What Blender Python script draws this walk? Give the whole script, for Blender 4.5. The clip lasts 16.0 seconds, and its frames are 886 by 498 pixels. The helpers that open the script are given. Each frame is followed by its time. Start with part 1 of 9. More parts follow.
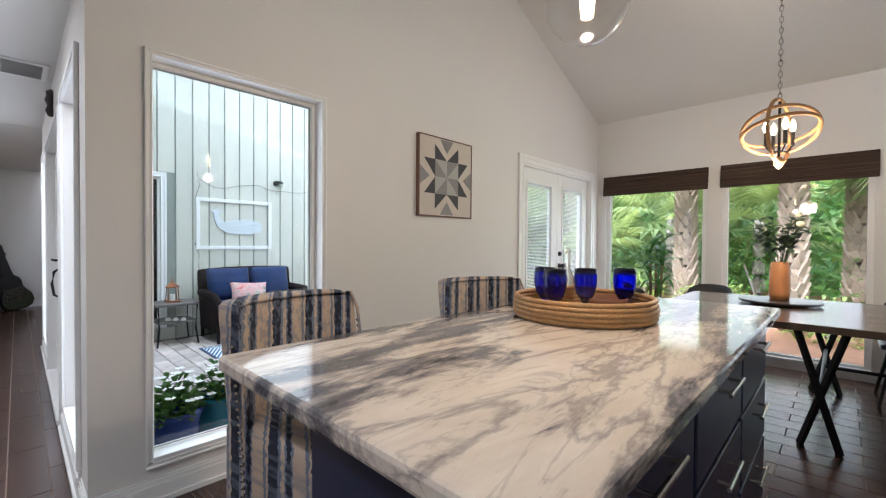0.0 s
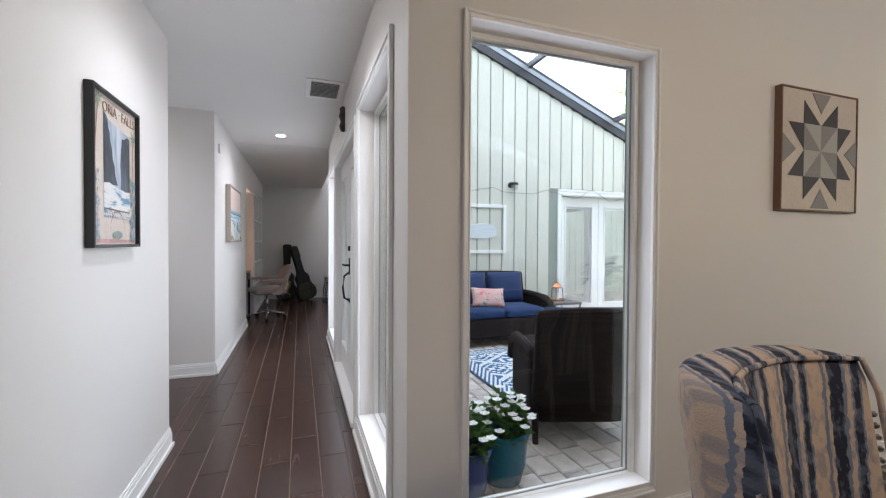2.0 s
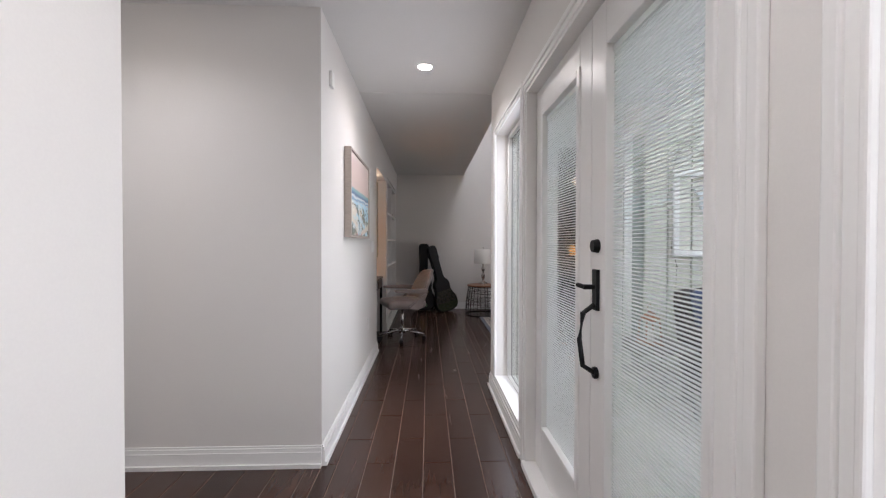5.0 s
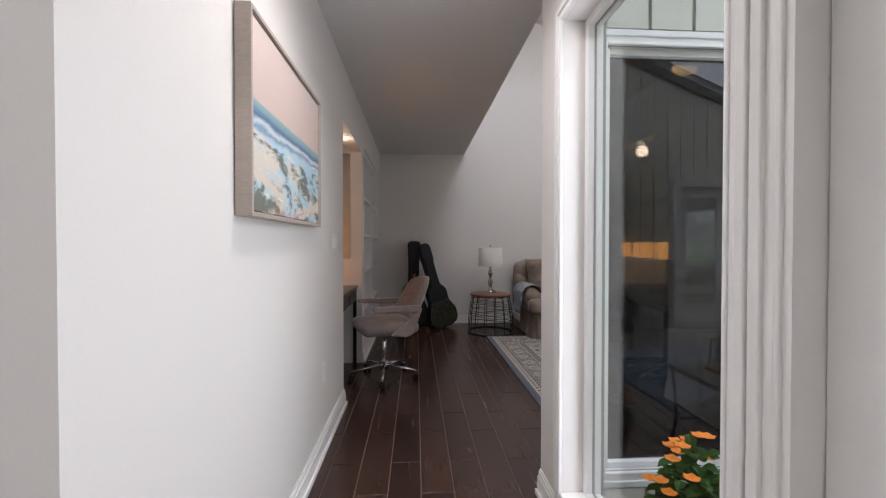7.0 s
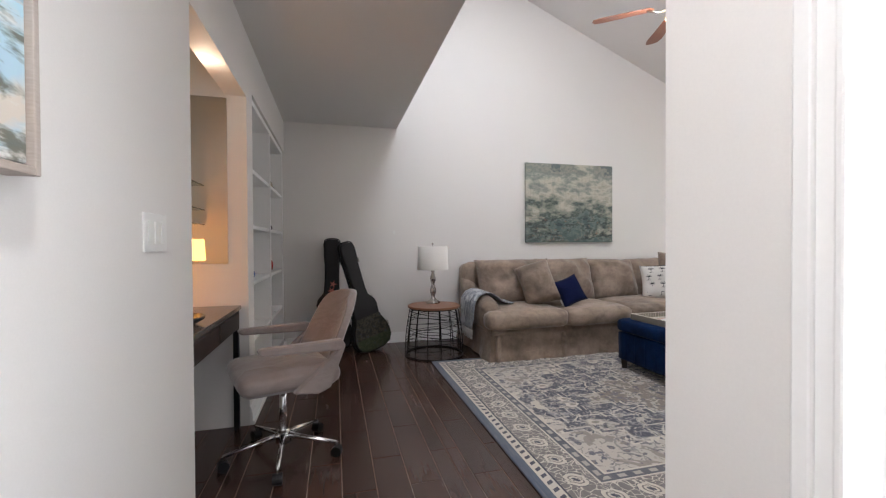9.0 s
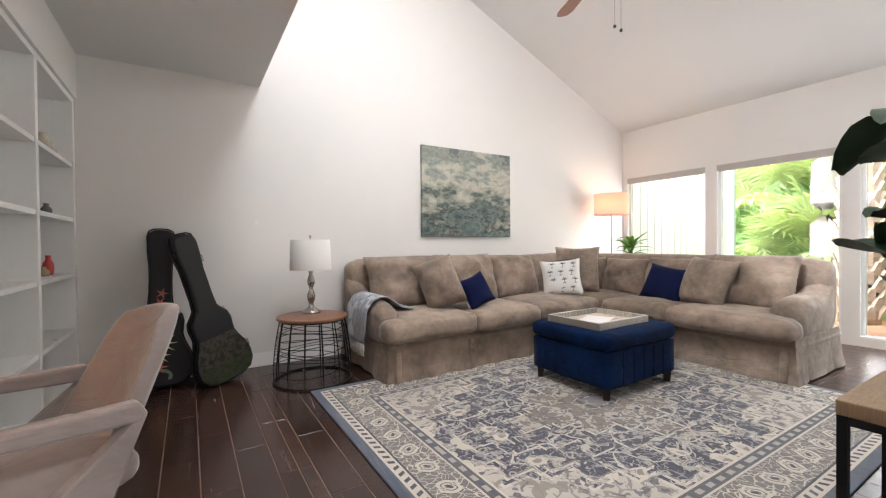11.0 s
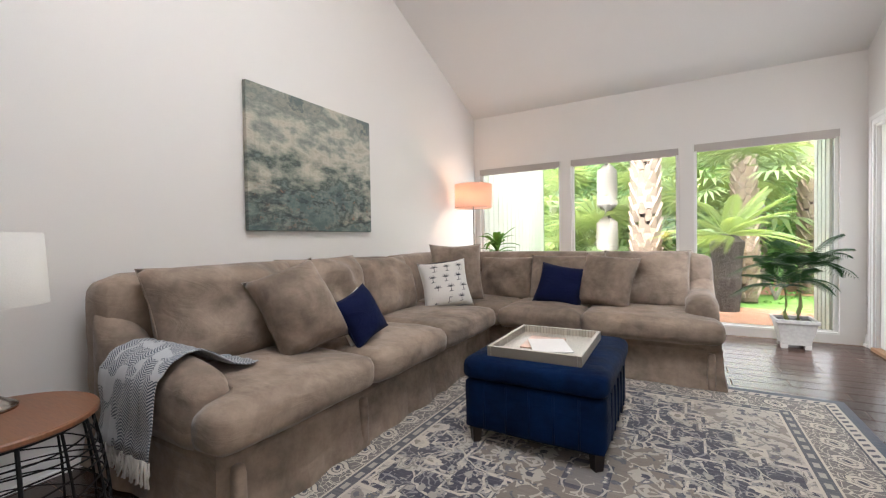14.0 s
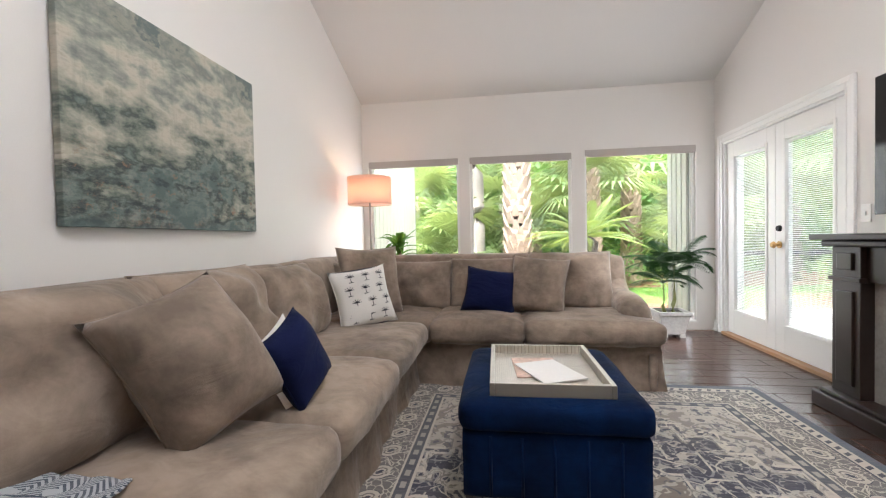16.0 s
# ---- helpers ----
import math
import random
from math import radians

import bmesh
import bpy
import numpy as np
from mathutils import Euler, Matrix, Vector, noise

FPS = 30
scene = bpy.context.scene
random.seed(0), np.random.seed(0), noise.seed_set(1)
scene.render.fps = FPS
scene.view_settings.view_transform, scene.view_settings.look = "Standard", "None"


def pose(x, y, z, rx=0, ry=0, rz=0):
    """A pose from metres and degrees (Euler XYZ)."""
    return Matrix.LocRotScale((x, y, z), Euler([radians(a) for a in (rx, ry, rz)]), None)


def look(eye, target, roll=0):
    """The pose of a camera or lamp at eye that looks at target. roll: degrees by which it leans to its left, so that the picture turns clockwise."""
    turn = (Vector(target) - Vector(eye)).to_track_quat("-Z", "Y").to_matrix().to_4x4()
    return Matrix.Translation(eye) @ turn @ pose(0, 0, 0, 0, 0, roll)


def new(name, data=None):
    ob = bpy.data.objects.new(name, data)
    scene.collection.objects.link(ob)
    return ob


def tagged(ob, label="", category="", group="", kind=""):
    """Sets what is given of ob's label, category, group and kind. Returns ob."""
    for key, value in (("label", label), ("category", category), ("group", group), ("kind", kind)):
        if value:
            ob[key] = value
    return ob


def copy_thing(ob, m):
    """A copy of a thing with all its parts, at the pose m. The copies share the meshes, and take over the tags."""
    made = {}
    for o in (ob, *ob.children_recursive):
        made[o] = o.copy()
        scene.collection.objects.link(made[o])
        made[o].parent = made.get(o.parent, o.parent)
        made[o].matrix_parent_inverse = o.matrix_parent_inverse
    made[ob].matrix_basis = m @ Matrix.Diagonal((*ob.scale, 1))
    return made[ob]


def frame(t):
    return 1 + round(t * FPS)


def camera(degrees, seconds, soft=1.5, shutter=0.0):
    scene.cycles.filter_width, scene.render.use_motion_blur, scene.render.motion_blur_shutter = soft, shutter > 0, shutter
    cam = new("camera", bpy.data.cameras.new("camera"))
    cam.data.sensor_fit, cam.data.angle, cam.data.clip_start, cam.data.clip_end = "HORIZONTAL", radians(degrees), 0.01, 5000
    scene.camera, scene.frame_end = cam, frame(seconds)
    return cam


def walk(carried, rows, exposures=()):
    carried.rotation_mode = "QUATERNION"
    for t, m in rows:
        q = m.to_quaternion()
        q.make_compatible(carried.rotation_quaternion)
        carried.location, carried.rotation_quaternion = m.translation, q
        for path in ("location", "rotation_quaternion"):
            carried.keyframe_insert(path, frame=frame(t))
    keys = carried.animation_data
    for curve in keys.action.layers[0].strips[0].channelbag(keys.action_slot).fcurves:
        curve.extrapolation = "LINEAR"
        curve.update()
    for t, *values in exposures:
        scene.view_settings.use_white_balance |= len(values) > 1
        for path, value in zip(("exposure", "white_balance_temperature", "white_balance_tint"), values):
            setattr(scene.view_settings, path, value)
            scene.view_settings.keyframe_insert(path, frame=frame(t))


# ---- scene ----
cam = camera(94.3, 16.0, 1.2)
METRES, EYE, TILT, LEAN, TURN = 9.1, 1.22, 0.0, 0.0, 44.0
ROWS = [
    (0.0, 0.0, 0.0, 0.0, 0.01, -0.91, -0.39),
    (0.5, -0.0152, 0.0108, 0.0, 6.81, -0.91, -0.34),
    (1.0, -0.0333, 0.024, 0.0022, 13.71, -0.92, -0.36),
    (1.5, -0.057, 0.0407, 0.0032, 20.29, -0.93, -0.3),
    (2.0, -0.0821, 0.0556, 0.0035, 26.79, -0.86, -0.32),
    (2.5, -0.1085, 0.0791, 0.0019, 32.49, -0.85, -0.29),
    (3.0, -0.1335, 0.1017, 0.0009, 37.26, -0.85, -0.33),
    (3.5, -0.1663, 0.1264, 0.0018, 41.03, -0.84, -0.2),
    (4.0, -0.1989, 0.1516, 0.0001, 43.82, -0.87, -0.05),
    (6.5, -0.3608, 0.2892, -0.0027, 43.93, -0.74, -0.13),
    (7.0, -0.393, 0.3209, -0.0055, 42.24, -0.8, -0.02),
    (7.5, -0.4221, 0.3483, -0.0066, 40.04, -0.78, 0.05),
    (8.0, -0.4507, 0.3733, -0.0073, 37.3, -0.72, 0.19),
    (10.5, -0.5312, 0.4709, -0.015, 19.48, -0.74, 0.4),
    (11.0, -0.5437, 0.4892, -0.0167, 14.21, -0.75, 0.5),
    (11.5, -0.5613, 0.5086, -0.0168, 8.48, -0.82, 0.61),
    (12.0, -0.575, 0.5303, -0.0188, 3.41, -0.87, 0.72),
    (12.5, -0.5888, 0.5538, -0.0177, -1.28, -0.9, 0.83),
    (13.0, -0.6063, 0.5791, -0.0172, -5.67, -1.04, 0.91),
    (13.5, -0.6168, 0.6043, -0.0183, -9.67, -1.1, 1.0),
    (14.0, -0.6229, 0.633, -0.0179, -13.99, -1.21, 0.99),
    (14.5, -0.631, 0.659, -0.0173, -18.88, -1.21, 1.08),
    (15.0, -0.6422, 0.6827, -0.0169, -24.05, -1.31, 1.1),
    (15.5, -0.6508, 0.7064, -0.0198, -29.73, -1.35, 1.14),
    (16.0, -0.6589, 0.723, -0.017, -35.65, -1.35, 1.18),
]
EXPOSURES = [(0.0, 3.2, 5400, 11), (1.5, 2.95, 5550, 12), (2.5, 2.9, 5700, 14), (4.0, 2.9, 5800, 15.5), (6.5, 2.85, 6000, 16), (8.2, 3.25, 5750, 14), (10.3, 4.05, 6050, 12), (11.2, 4.1, 6000, 12), (12.5, 3.95, 5950, 12), (14.5, 3.78, 6000, 12), (16.0, 3.78, 6000, 12)]
walk(cam, [(t, pose(0, 0, EYE, TILT, LEAN, TURN) @ pose(METRES * x, METRES * y, METRES * z, 90 + pitch, roll, yaw)) for t, x, y, z, yaw, pitch, roll in ROWS], EXPOSURES)

# ---- plan ----
XK, XKO = -2.283, -2.43        # wall between kitchen and courtyard
YH, YHO = 0.20, 0.36           # wall between hall and courtyard
YS = -0.91                     # south wall of the hall
XE, XEO = -6.57, -6.40         # living room's wall towards the courtyard
XW = -10.60                    # living room's far wall
YN, YD = 5.50, 5.25            # window walls of living room and dining room
ZC = 2.47                      # flat ceiling
YSOF = 0.32                    # edge of the flat ceiling in the living room
COURT = -0.08


def vault(y):
    return 2.75 + 0.405 * (YN - y)


def vault_k(y):
    return 2.76 + 0.42 * (YD - y)


# ---- sky, sun, lamps ----
world = bpy.data.worlds.new("sky")
scene.world = world
world.use_nodes = True
wn = world.node_tree.nodes
sky = wn.new("ShaderNodeTexSky")
sky.sky_type, sky.sun_disc = "NISHITA", False
sky.sun_elevation, sky.sun_rotation = radians(50.6), radians(188.7)
sky.air_density, sky.dust_density, sky.ozone_density = 1.0, 4.0, 1.0
soften = wn.new("ShaderNodeHueSaturation")
soften.inputs["Saturation"].default_value = 0.12
world.node_tree.links.new(sky.outputs[0], soften.inputs["Color"])
world.node_tree.links.new(soften.outputs[0], wn["Background"].inputs["Color"])
wn["Background"].inputs["Strength"].default_value = SKY_STRENGTH = 0.15


def lamp(name, kind, m, energy, colour=(1, 1, 1), size=0.1, spread=None):
    data = bpy.data.lights.new(name, kind)
    data.energy, data.color = energy, colour
    if kind == "SUN":
        data.angle = size
    elif kind == "AREA":
        data.shape, data.size, data.size_y = "RECTANGLE", size[0], size[1]
    else:
        data.shadow_soft_size = size
        if kind == "SPOT":
            data.spot_size, data.spot_blend = spread
    ob = new(name, data)
    ob.matrix_world = m
    return ob


lamp("sun", "SUN", look((0, 0, 20), (1.0, 6.5, 12.0)), 0.8, (1.0, 0.97, 0.93), radians(8))
WARM, SOFT = (1.0, 0.74, 0.48), (1.0, 0.95, 0.89)
# daylight in the openings, assumed skylight too: centre, way it shines, width, height, watts
DAY = (1.0, 0.985, 0.965)
for at, way, w, h, watts in (((-9.96, 5.53, 1.05), (0, -1, 0), 1.05, 1.85, 1.1), ((-8.68, 5.53, 1.05), (0, -1, 0), 1.1, 1.85, 1.1), ((-7.36, 5.53, 1.05), (0, -1, 0), 1.1, 1.85, 1.1),
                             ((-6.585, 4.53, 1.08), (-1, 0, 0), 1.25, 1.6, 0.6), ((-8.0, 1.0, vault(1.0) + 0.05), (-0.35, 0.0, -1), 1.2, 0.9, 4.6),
                             ((-4.45, 0.19, 1.08), (0, -1, 0), 1.25, 1.6, 1.0), ((-3.02, 0.27, 1.10), (0, -1, 0), 0.8, 1.8, 0.75), ((-5.77, 0.27, 1.10), (0, -1, 0), 0.8, 1.8, 0.9),
                             ((-2.34, 0.86, 1.13), (1, 0, 0), 0.8, 1.8, 0.6), ((-1.62, 5.28, 1.0), (0, -1, 0), 1.0, 1.6, 0.8), ((-0.35, 5.28, 1.0), (0, -1, 0), 1.0, 1.6, 0.8), ((0.93, 5.28, 1.0), (0, -1, 0), 1.0, 1.6, 0.8)):
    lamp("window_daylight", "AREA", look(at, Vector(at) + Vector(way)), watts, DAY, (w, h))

# ---- materials ----
def shader(name):
    m = bpy.data.materials.new(name)
    m.use_nodes = True
    return m, m.node_tree, m.node_tree.nodes["Principled BSDF"]


def node(tree, kind, **inputs):
    n = tree.nodes.new(kind)
    for key, value in inputs.items():
        n.inputs[key.replace("_", " ")].default_value = value
    return n


def ramp(tree, source, stops, mode="LINEAR"):
    r = tree.nodes.new("ShaderNodeValToRGB")
    r.color_ramp.interpolation = mode
    while len(r.color_ramp.elements) < len(stops):
        r.color_ramp.elements.new(0.5)
    for e, (p, c) in zip(r.color_ramp.elements, stops):
        e.position, e.color = p, (*c, 1)
    tree.links.new(source, r.inputs[0])
    return r.outputs[0]


def coords(tree, scale=(1, 1, 1), space="Object"):
    tc = tree.nodes.new("ShaderNodeTexCoord")
    mp = tree.nodes.new("ShaderNodeMapping")
    mp.inputs["Scale"].default_value = scale
    tree.links.new(tc.outputs[space], mp.inputs["Vector"])
    return mp.outputs[0]


def noise_tex(tree, vec, scale, detail=4, rough=0.55, distort=0.0):
    n = node(tree, "ShaderNodeTexNoise", Scale=scale, Detail=detail, Roughness=rough, Distortion=distort)
    tree.links.new(vec, n.inputs["Vector"])
    return n.outputs["Fac"]


def mixc(tree, fac, a, b, mode="MIX"):
    m = tree.nodes.new("ShaderNodeMix")
    m.data_type, m.blend_type = "RGBA", mode
    for key, v in ((0, fac), (6, a), (7, b)):
        if isinstance(v, (int, float)):
            m.inputs[key].default_value = v
        elif isinstance(v, tuple):
            m.inputs[key].default_value = (*v, 1)
        else:
            tree.links.new(v, m.inputs[key])
    return m.outputs[2]


def mathn(tree, op, a, b=0.0, c=0.0):
    m = tree.nodes.new("ShaderNodeMath")
    m.operation = op
    for i, v in enumerate((a, b, c)):
        if isinstance(v, (int, float)):
            m.inputs[i].default_value = v
        else:
            tree.links.new(v, m.inputs[i])
    return m.outputs[0]


def bump(tree, bsdf, height, strength=0.2, distance=0.01):
    b = node(tree, "ShaderNodeBump", Strength=strength, Distance=distance)
    tree.links.new(height, b.inputs["Height"])
    tree.links.new(b.outputs[0], bsdf.inputs["Normal"])


def plain(name, colour, rough=0.5, metal=0.0, vary=0.12, big=1.5, fine=60.0, relief=0.08, stretch=(1, 1, 1), depth=0.004, rnd=0.0, sheen=0.0, coat=0.0, emit=0.0):
    """A surface of one colour with blotches, grain and fine relief."""
    m, t, b = shader(name)
    v = coords(t, stretch)
    wide, grain = noise_tex(t, v, big, 3), noise_tex(t, v, fine, 3)
    dark = tuple(c * (1 - vary) for c in colour)
    light = tuple(min(1, c * (1 + vary)) for c in colour)
    col = ramp(t, mathn(t, "MULTIPLY_ADD", grain, 0.5, mathn(t, "MULTIPLY", wide, 0.5)), [(0.3, dark), (0.7, light)])
    if rnd:
        info = t.nodes.new("ShaderNodeObjectInfo")
        hs = t.nodes.new("ShaderNodeHueSaturation")
        t.links.new(mathn(t, "MULTIPLY_ADD", info.outputs["Random"], 2 * rnd, 1 - rnd), hs.inputs["Value"])
        t.links.new(col, hs.inputs["Color"])
        col = hs.outputs[0]
    t.links.new(col, b.inputs["Base Color"])
    rr = mathn(t, "MULTIPLY_ADD", wide, 0.2, rough - 0.1)
    t.links.new(rr, b.inputs["Roughness"])
    b.inputs["Metallic"].default_value = metal
    b.inputs["Sheen Weight"].default_value = sheen
    b.inputs["Coat Weight"].default_value = coat
    if emit:
        b.inputs["Emission Color"].default_value, b.inputs["Emission Strength"].default_value = (*colour, 1), emit
    if relief:
        bump(t, b, grain, relief, depth)
    return m


def glowing(name, colour, strength):
    m, t, b = shader(name)
    b.inputs["Base Color"].default_value = (*colour, 1)
    b.inputs["Emission Color"].default_value, b.inputs["Emission Strength"].default_value = (*colour, 1), strength
    return m


def glass_mat(name, colour=(1, 1, 1), rough=0.0, ior=1.45):
    m, t, b = shader(name)
    b.inputs["Base Color"].default_value = (*colour, 1)
    b.inputs["Roughness"].default_value, b.inputs["Transmission Weight"].default_value, b.inputs["IOR"].default_value = rough, 1.0, ior
    return m


def pane_mat(name, tint=(0.97, 0.99, 0.98), gloss=1.0):
    """Thin window glass: clear, with a Fresnel gloss."""
    m, t, b = shader(name)
    out = t.nodes["Material Output"]
    tr = t.nodes.new("ShaderNodeBsdfTransparent")
    tr.inputs[0].default_value = (*tint, 1)
    gl = t.nodes.new("ShaderNodeBsdfGlossy")
    gl.inputs["Roughness"].default_value = 0.01
    fr = node(t, "ShaderNodeLayerWeight", Blend=0.5)
    mx = t.nodes.new("ShaderNodeMixShader")
    steep = mathn(t, "POWER", fr.outputs["Facing"], 5.0)
    t.links.new(mathn(t, "MULTIPLY", mathn(t, "MULTIPLY_ADD", steep, 0.92, 0.035), gloss), mx.inputs[0])
    t.links.new(tr.outputs[0], mx.inputs[1])
    t.links.new(gl.outputs[0], mx.inputs[2])
    t.links.new(mx.outputs[0], out.inputs["Surface"])
    t.nodes.remove(b)
    return m


def leaf_mat(name, colour, vary=0.4, glow=0.4):
    """A leaf: matt-glossy on top, with light passing through."""
    m = plain(name, colour, 0.5, vary=vary, big=1.2, fine=14, relief=0.1)
    t = m.node_tree
    b = t.nodes["Principled BSDF"]
    b.inputs["Specular IOR Level"].default_value = 0.22
    tr = t.nodes.new("ShaderNodeBsdfTranslucent")
    tr.inputs[0].default_value = (min(1, colour[0] * 2.6), min(1, colour[1] * 2.2), colour[2] * 1.4, 1)
    mx = t.nodes.new("ShaderNodeMixShader")
    mx.inputs[0].default_value = glow
    t.links.new(b.outputs[0], mx.inputs[1])
    t.links.new(tr.outputs[0], mx.inputs[2])
    t.links.new(mx.outputs[0], t.nodes["Material Output"].inputs["Surface"])
    return m


def plank_mat(name, per_island):
    m, t, b = shader(name)
    if per_island:
        rnd = t.nodes.new("ShaderNodeNewGeometry").outputs["Random Per Island"]
    else:
        rnd = t.nodes.new("ShaderNodeObjectInfo").outputs["Random"]
    tc = t.nodes.new("ShaderNodeTexCoord")
    geo = t.nodes.new("ShaderNodeNewGeometry")
    mp = t.nodes.new("ShaderNodeMapping")
    mp.inputs["Scale"].default_value = (1.6, 18.0, 1.0)
    t.links.new(geo.outputs["Position"], mp.inputs["Vector"])
    off = t.nodes.new("ShaderNodeCombineXYZ")
    t.links.new(mathn(t, "MULTIPLY", rnd, 37.0), off.inputs[0])
    t.links.new(mathn(t, "MULTIPLY", rnd, 91.0), off.inputs[1])
    t.links.new(off.outputs[0], mp.inputs["Location"])
    g = noise_tex(t, mp.outputs[0], 1.0, 6, 0.6, 0.6)
    fine = noise_tex(t, mp.outputs[0], 5.0, 4, 0.6)
    col = ramp(t, mathn(t, "MULTIPLY_ADD", fine, 0.35, mathn(t, "MULTIPLY", g, 0.65)), [(0.25, (0.040, 0.0192, 0.0134)), (0.5, (0.048, 0.023, 0.016)), (0.75, (0.057, 0.0277, 0.0194))])
    hs = t.nodes.new("ShaderNodeHueSaturation")
    t.links.new(mathn(t, "MULTIPLY_ADD", rnd, 0.6, 0.7), hs.inputs["Value"])
    t.links.new(col, hs.inputs["Color"])
    t.links.new(hs.outputs[0], b.inputs["Base Color"])
    t.links.new(mathn(t, "MULTIPLY_ADD", g, 0.14, 0.18), b.inputs["Roughness"])
    bump(t, b, fine, 0.06, 0.002)
    return m


WALL = plain("wall_paint", (0.74, 0.715, 0.685), 0.6, vary=0.025, big=0.8, fine=180, relief=0.06, depth=0.002)
CEIL = plain("ceiling_paint", (0.70, 0.685, 0.665), 0.8, vary=0.03, big=0.7, fine=120, relief=0.12, depth=0.003)
TRIM = plain("trim_paint", (0.83, 0.82, 0.80), 0.32, vary=0.02, big=2, fine=90, relief=0.03, depth=0.002)
GROUT = plain("grout", (0.20, 0.145, 0.11), 0.85, vary=0.2, fine=150, relief=0.2)
PLANK, PLANKS = plank_mat("plank_tile", False), plank_mat("plank_tiles", True)
PANE = pane_mat("window_pane")
# backing of the boards: the grooves' shade is put into its darker colour
SIDING = plain("shaded_siding_paint", (0.26, 0.285, 0.25), 0.6, vary=0.06, big=1.2, fine=30, relief=0.25, stretch=(1, 1, 0.15))
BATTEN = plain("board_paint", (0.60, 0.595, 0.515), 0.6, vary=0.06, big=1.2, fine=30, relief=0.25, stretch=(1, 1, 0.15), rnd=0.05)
ROOFDARK = plain("bronze_metal", (0.045, 0.045, 0.05), 0.4, 0.6, vary=0.15)
GASKET = plain("glazing_gasket", (0.30, 0.30, 0.29), 0.6, vary=0.1)
FLASHING = plain("roof_flashing", (0.30, 0.32, 0.34), 0.5, 0.5, vary=0.1)
PAVER = plain("paver_stone", (0.53, 0.47, 0.43), 0.85, vary=0.25, big=9, fine=70, relief=0.5, depth=0.006, rnd=0.2)
SAND = plain("joint_sand", (0.07, 0.065, 0.055), 0.95, vary=0.3, fine=120, relief=0.4)
BLACK = plain("black_metal", (0.015, 0.015, 0.016), 0.45, 0.7, vary=0.2)
CHROME = plain("chrome", (0.75, 0.75, 0.76), 0.12, 1.0, vary=0.03, relief=0.0)
NICKEL = plain("brushed_nickel", (0.42, 0.39, 0.36), 0.28, 1.0, vary=0.08)
BRASS = plain("aged_brass", (0.50, 0.33, 0.14), 0.3, 1.0, vary=0.1)
WHITEPLASTIC = plain("white_plastic", (0.78, 0.77, 0.74), 0.35, vary=0.02, relief=0.0)


# ---- building tools ----
def part(name, bm, material, parent=None, label="", smooth=False, bevel=0.0):
    """Links a bmesh as one mesh object, under a thing or a part."""
    bmesh.ops.recalc_face_normals(bm, faces=bm.faces)
    me = bpy.data.meshes.new(name)
    bm.to_mesh(me)
    bm.free()
    me.materials.append(material)
    if smooth:
        me.polygons.foreach_set("use_smooth", [True] * len(me.polygons))
    ob = new(name, me)
    if parent:
        ob.parent = parent
    if bevel:
        mod = ob.modifiers.new("edge", "BEVEL")
        mod.width, mod.segments, mod.limit_method, mod.angle_limit = bevel, 2, "ANGLE", radians(40)
    if label:
        ob["label"] = label
    return ob


def thing(name, x, y, z, turn=0.0, label="", category="", group="", kind=""):
    ob = new(name)
    ob.matrix_world = pose(x, y, z, 0, 0, turn)
    return tagged(ob, label, category, group, kind)


def box(x0, x1, y0, y1, z0, z1, bm=None, m=None):
    bm = bm or bmesh.new()
    vs = [bm.verts.new(((m @ Vector(p)) if m else p)) for p in ((x0, y0, z0), (x1, y0, z0), (x1, y1, z0), (x0, y1, z0), (x0, y0, z1), (x1, y0, z1), (x1, y1, z1), (x0, y1, z1))]
    for f in ((0, 3, 2, 1), (4, 5, 6, 7), (0, 1, 5, 4), (1, 2, 6, 5), (2, 3, 7, 6), (3, 0, 4, 7)):
        bm.faces.new([vs[i] for i in f])
    return bm


def prism(outline, depth, bm=None, m=None):
    """A flat outline of (a, b) pairs in the local xz plane, pushed along y from 0 to depth."""
    bm = bm or bmesh.new()
    m = m or Matrix.Identity(4)
    lo = [bm.verts.new(m @ Vector((a, 0, b))) for a, b in outline]
    hi = [bm.verts.new(m @ Vector((a, depth, b))) for a, b in outline]
    bm.faces.new(lo)
    bm.faces.new(hi[::-1])
    n = len(outline)
    for i in range(n):
        bm.faces.new((lo[i], lo[(i + 1) % n], hi[(i + 1) % n], hi[i]))
    return bm


def rod(p0, p1, r0, r1=None, seg=10, bm=None, caps=True):
    bm = bm or bmesh.new()
    r1 = r0 if r1 is None else r1
    p0, p1 = Vector(p0), Vector(p1)
    q = (p1 - p0).to_track_quat("Z", "Y")
    rings = []
    for p, r in ((p0, r0), (p1, r1)):
        rings.append([bm.verts.new(p + q @ Vector((r * math.cos(a), r * math.sin(a), 0))) for a in (2 * math.pi * i / seg for i in range(seg))])
    for i in range(seg):
        bm.faces.new((rings[0][i], rings[0][(i + 1) % seg], rings[1][(i + 1) % seg], rings[1][i]))
    if caps:
        bm.faces.new(rings[0][::-1])
        bm.faces.new(rings[1])
    return bm


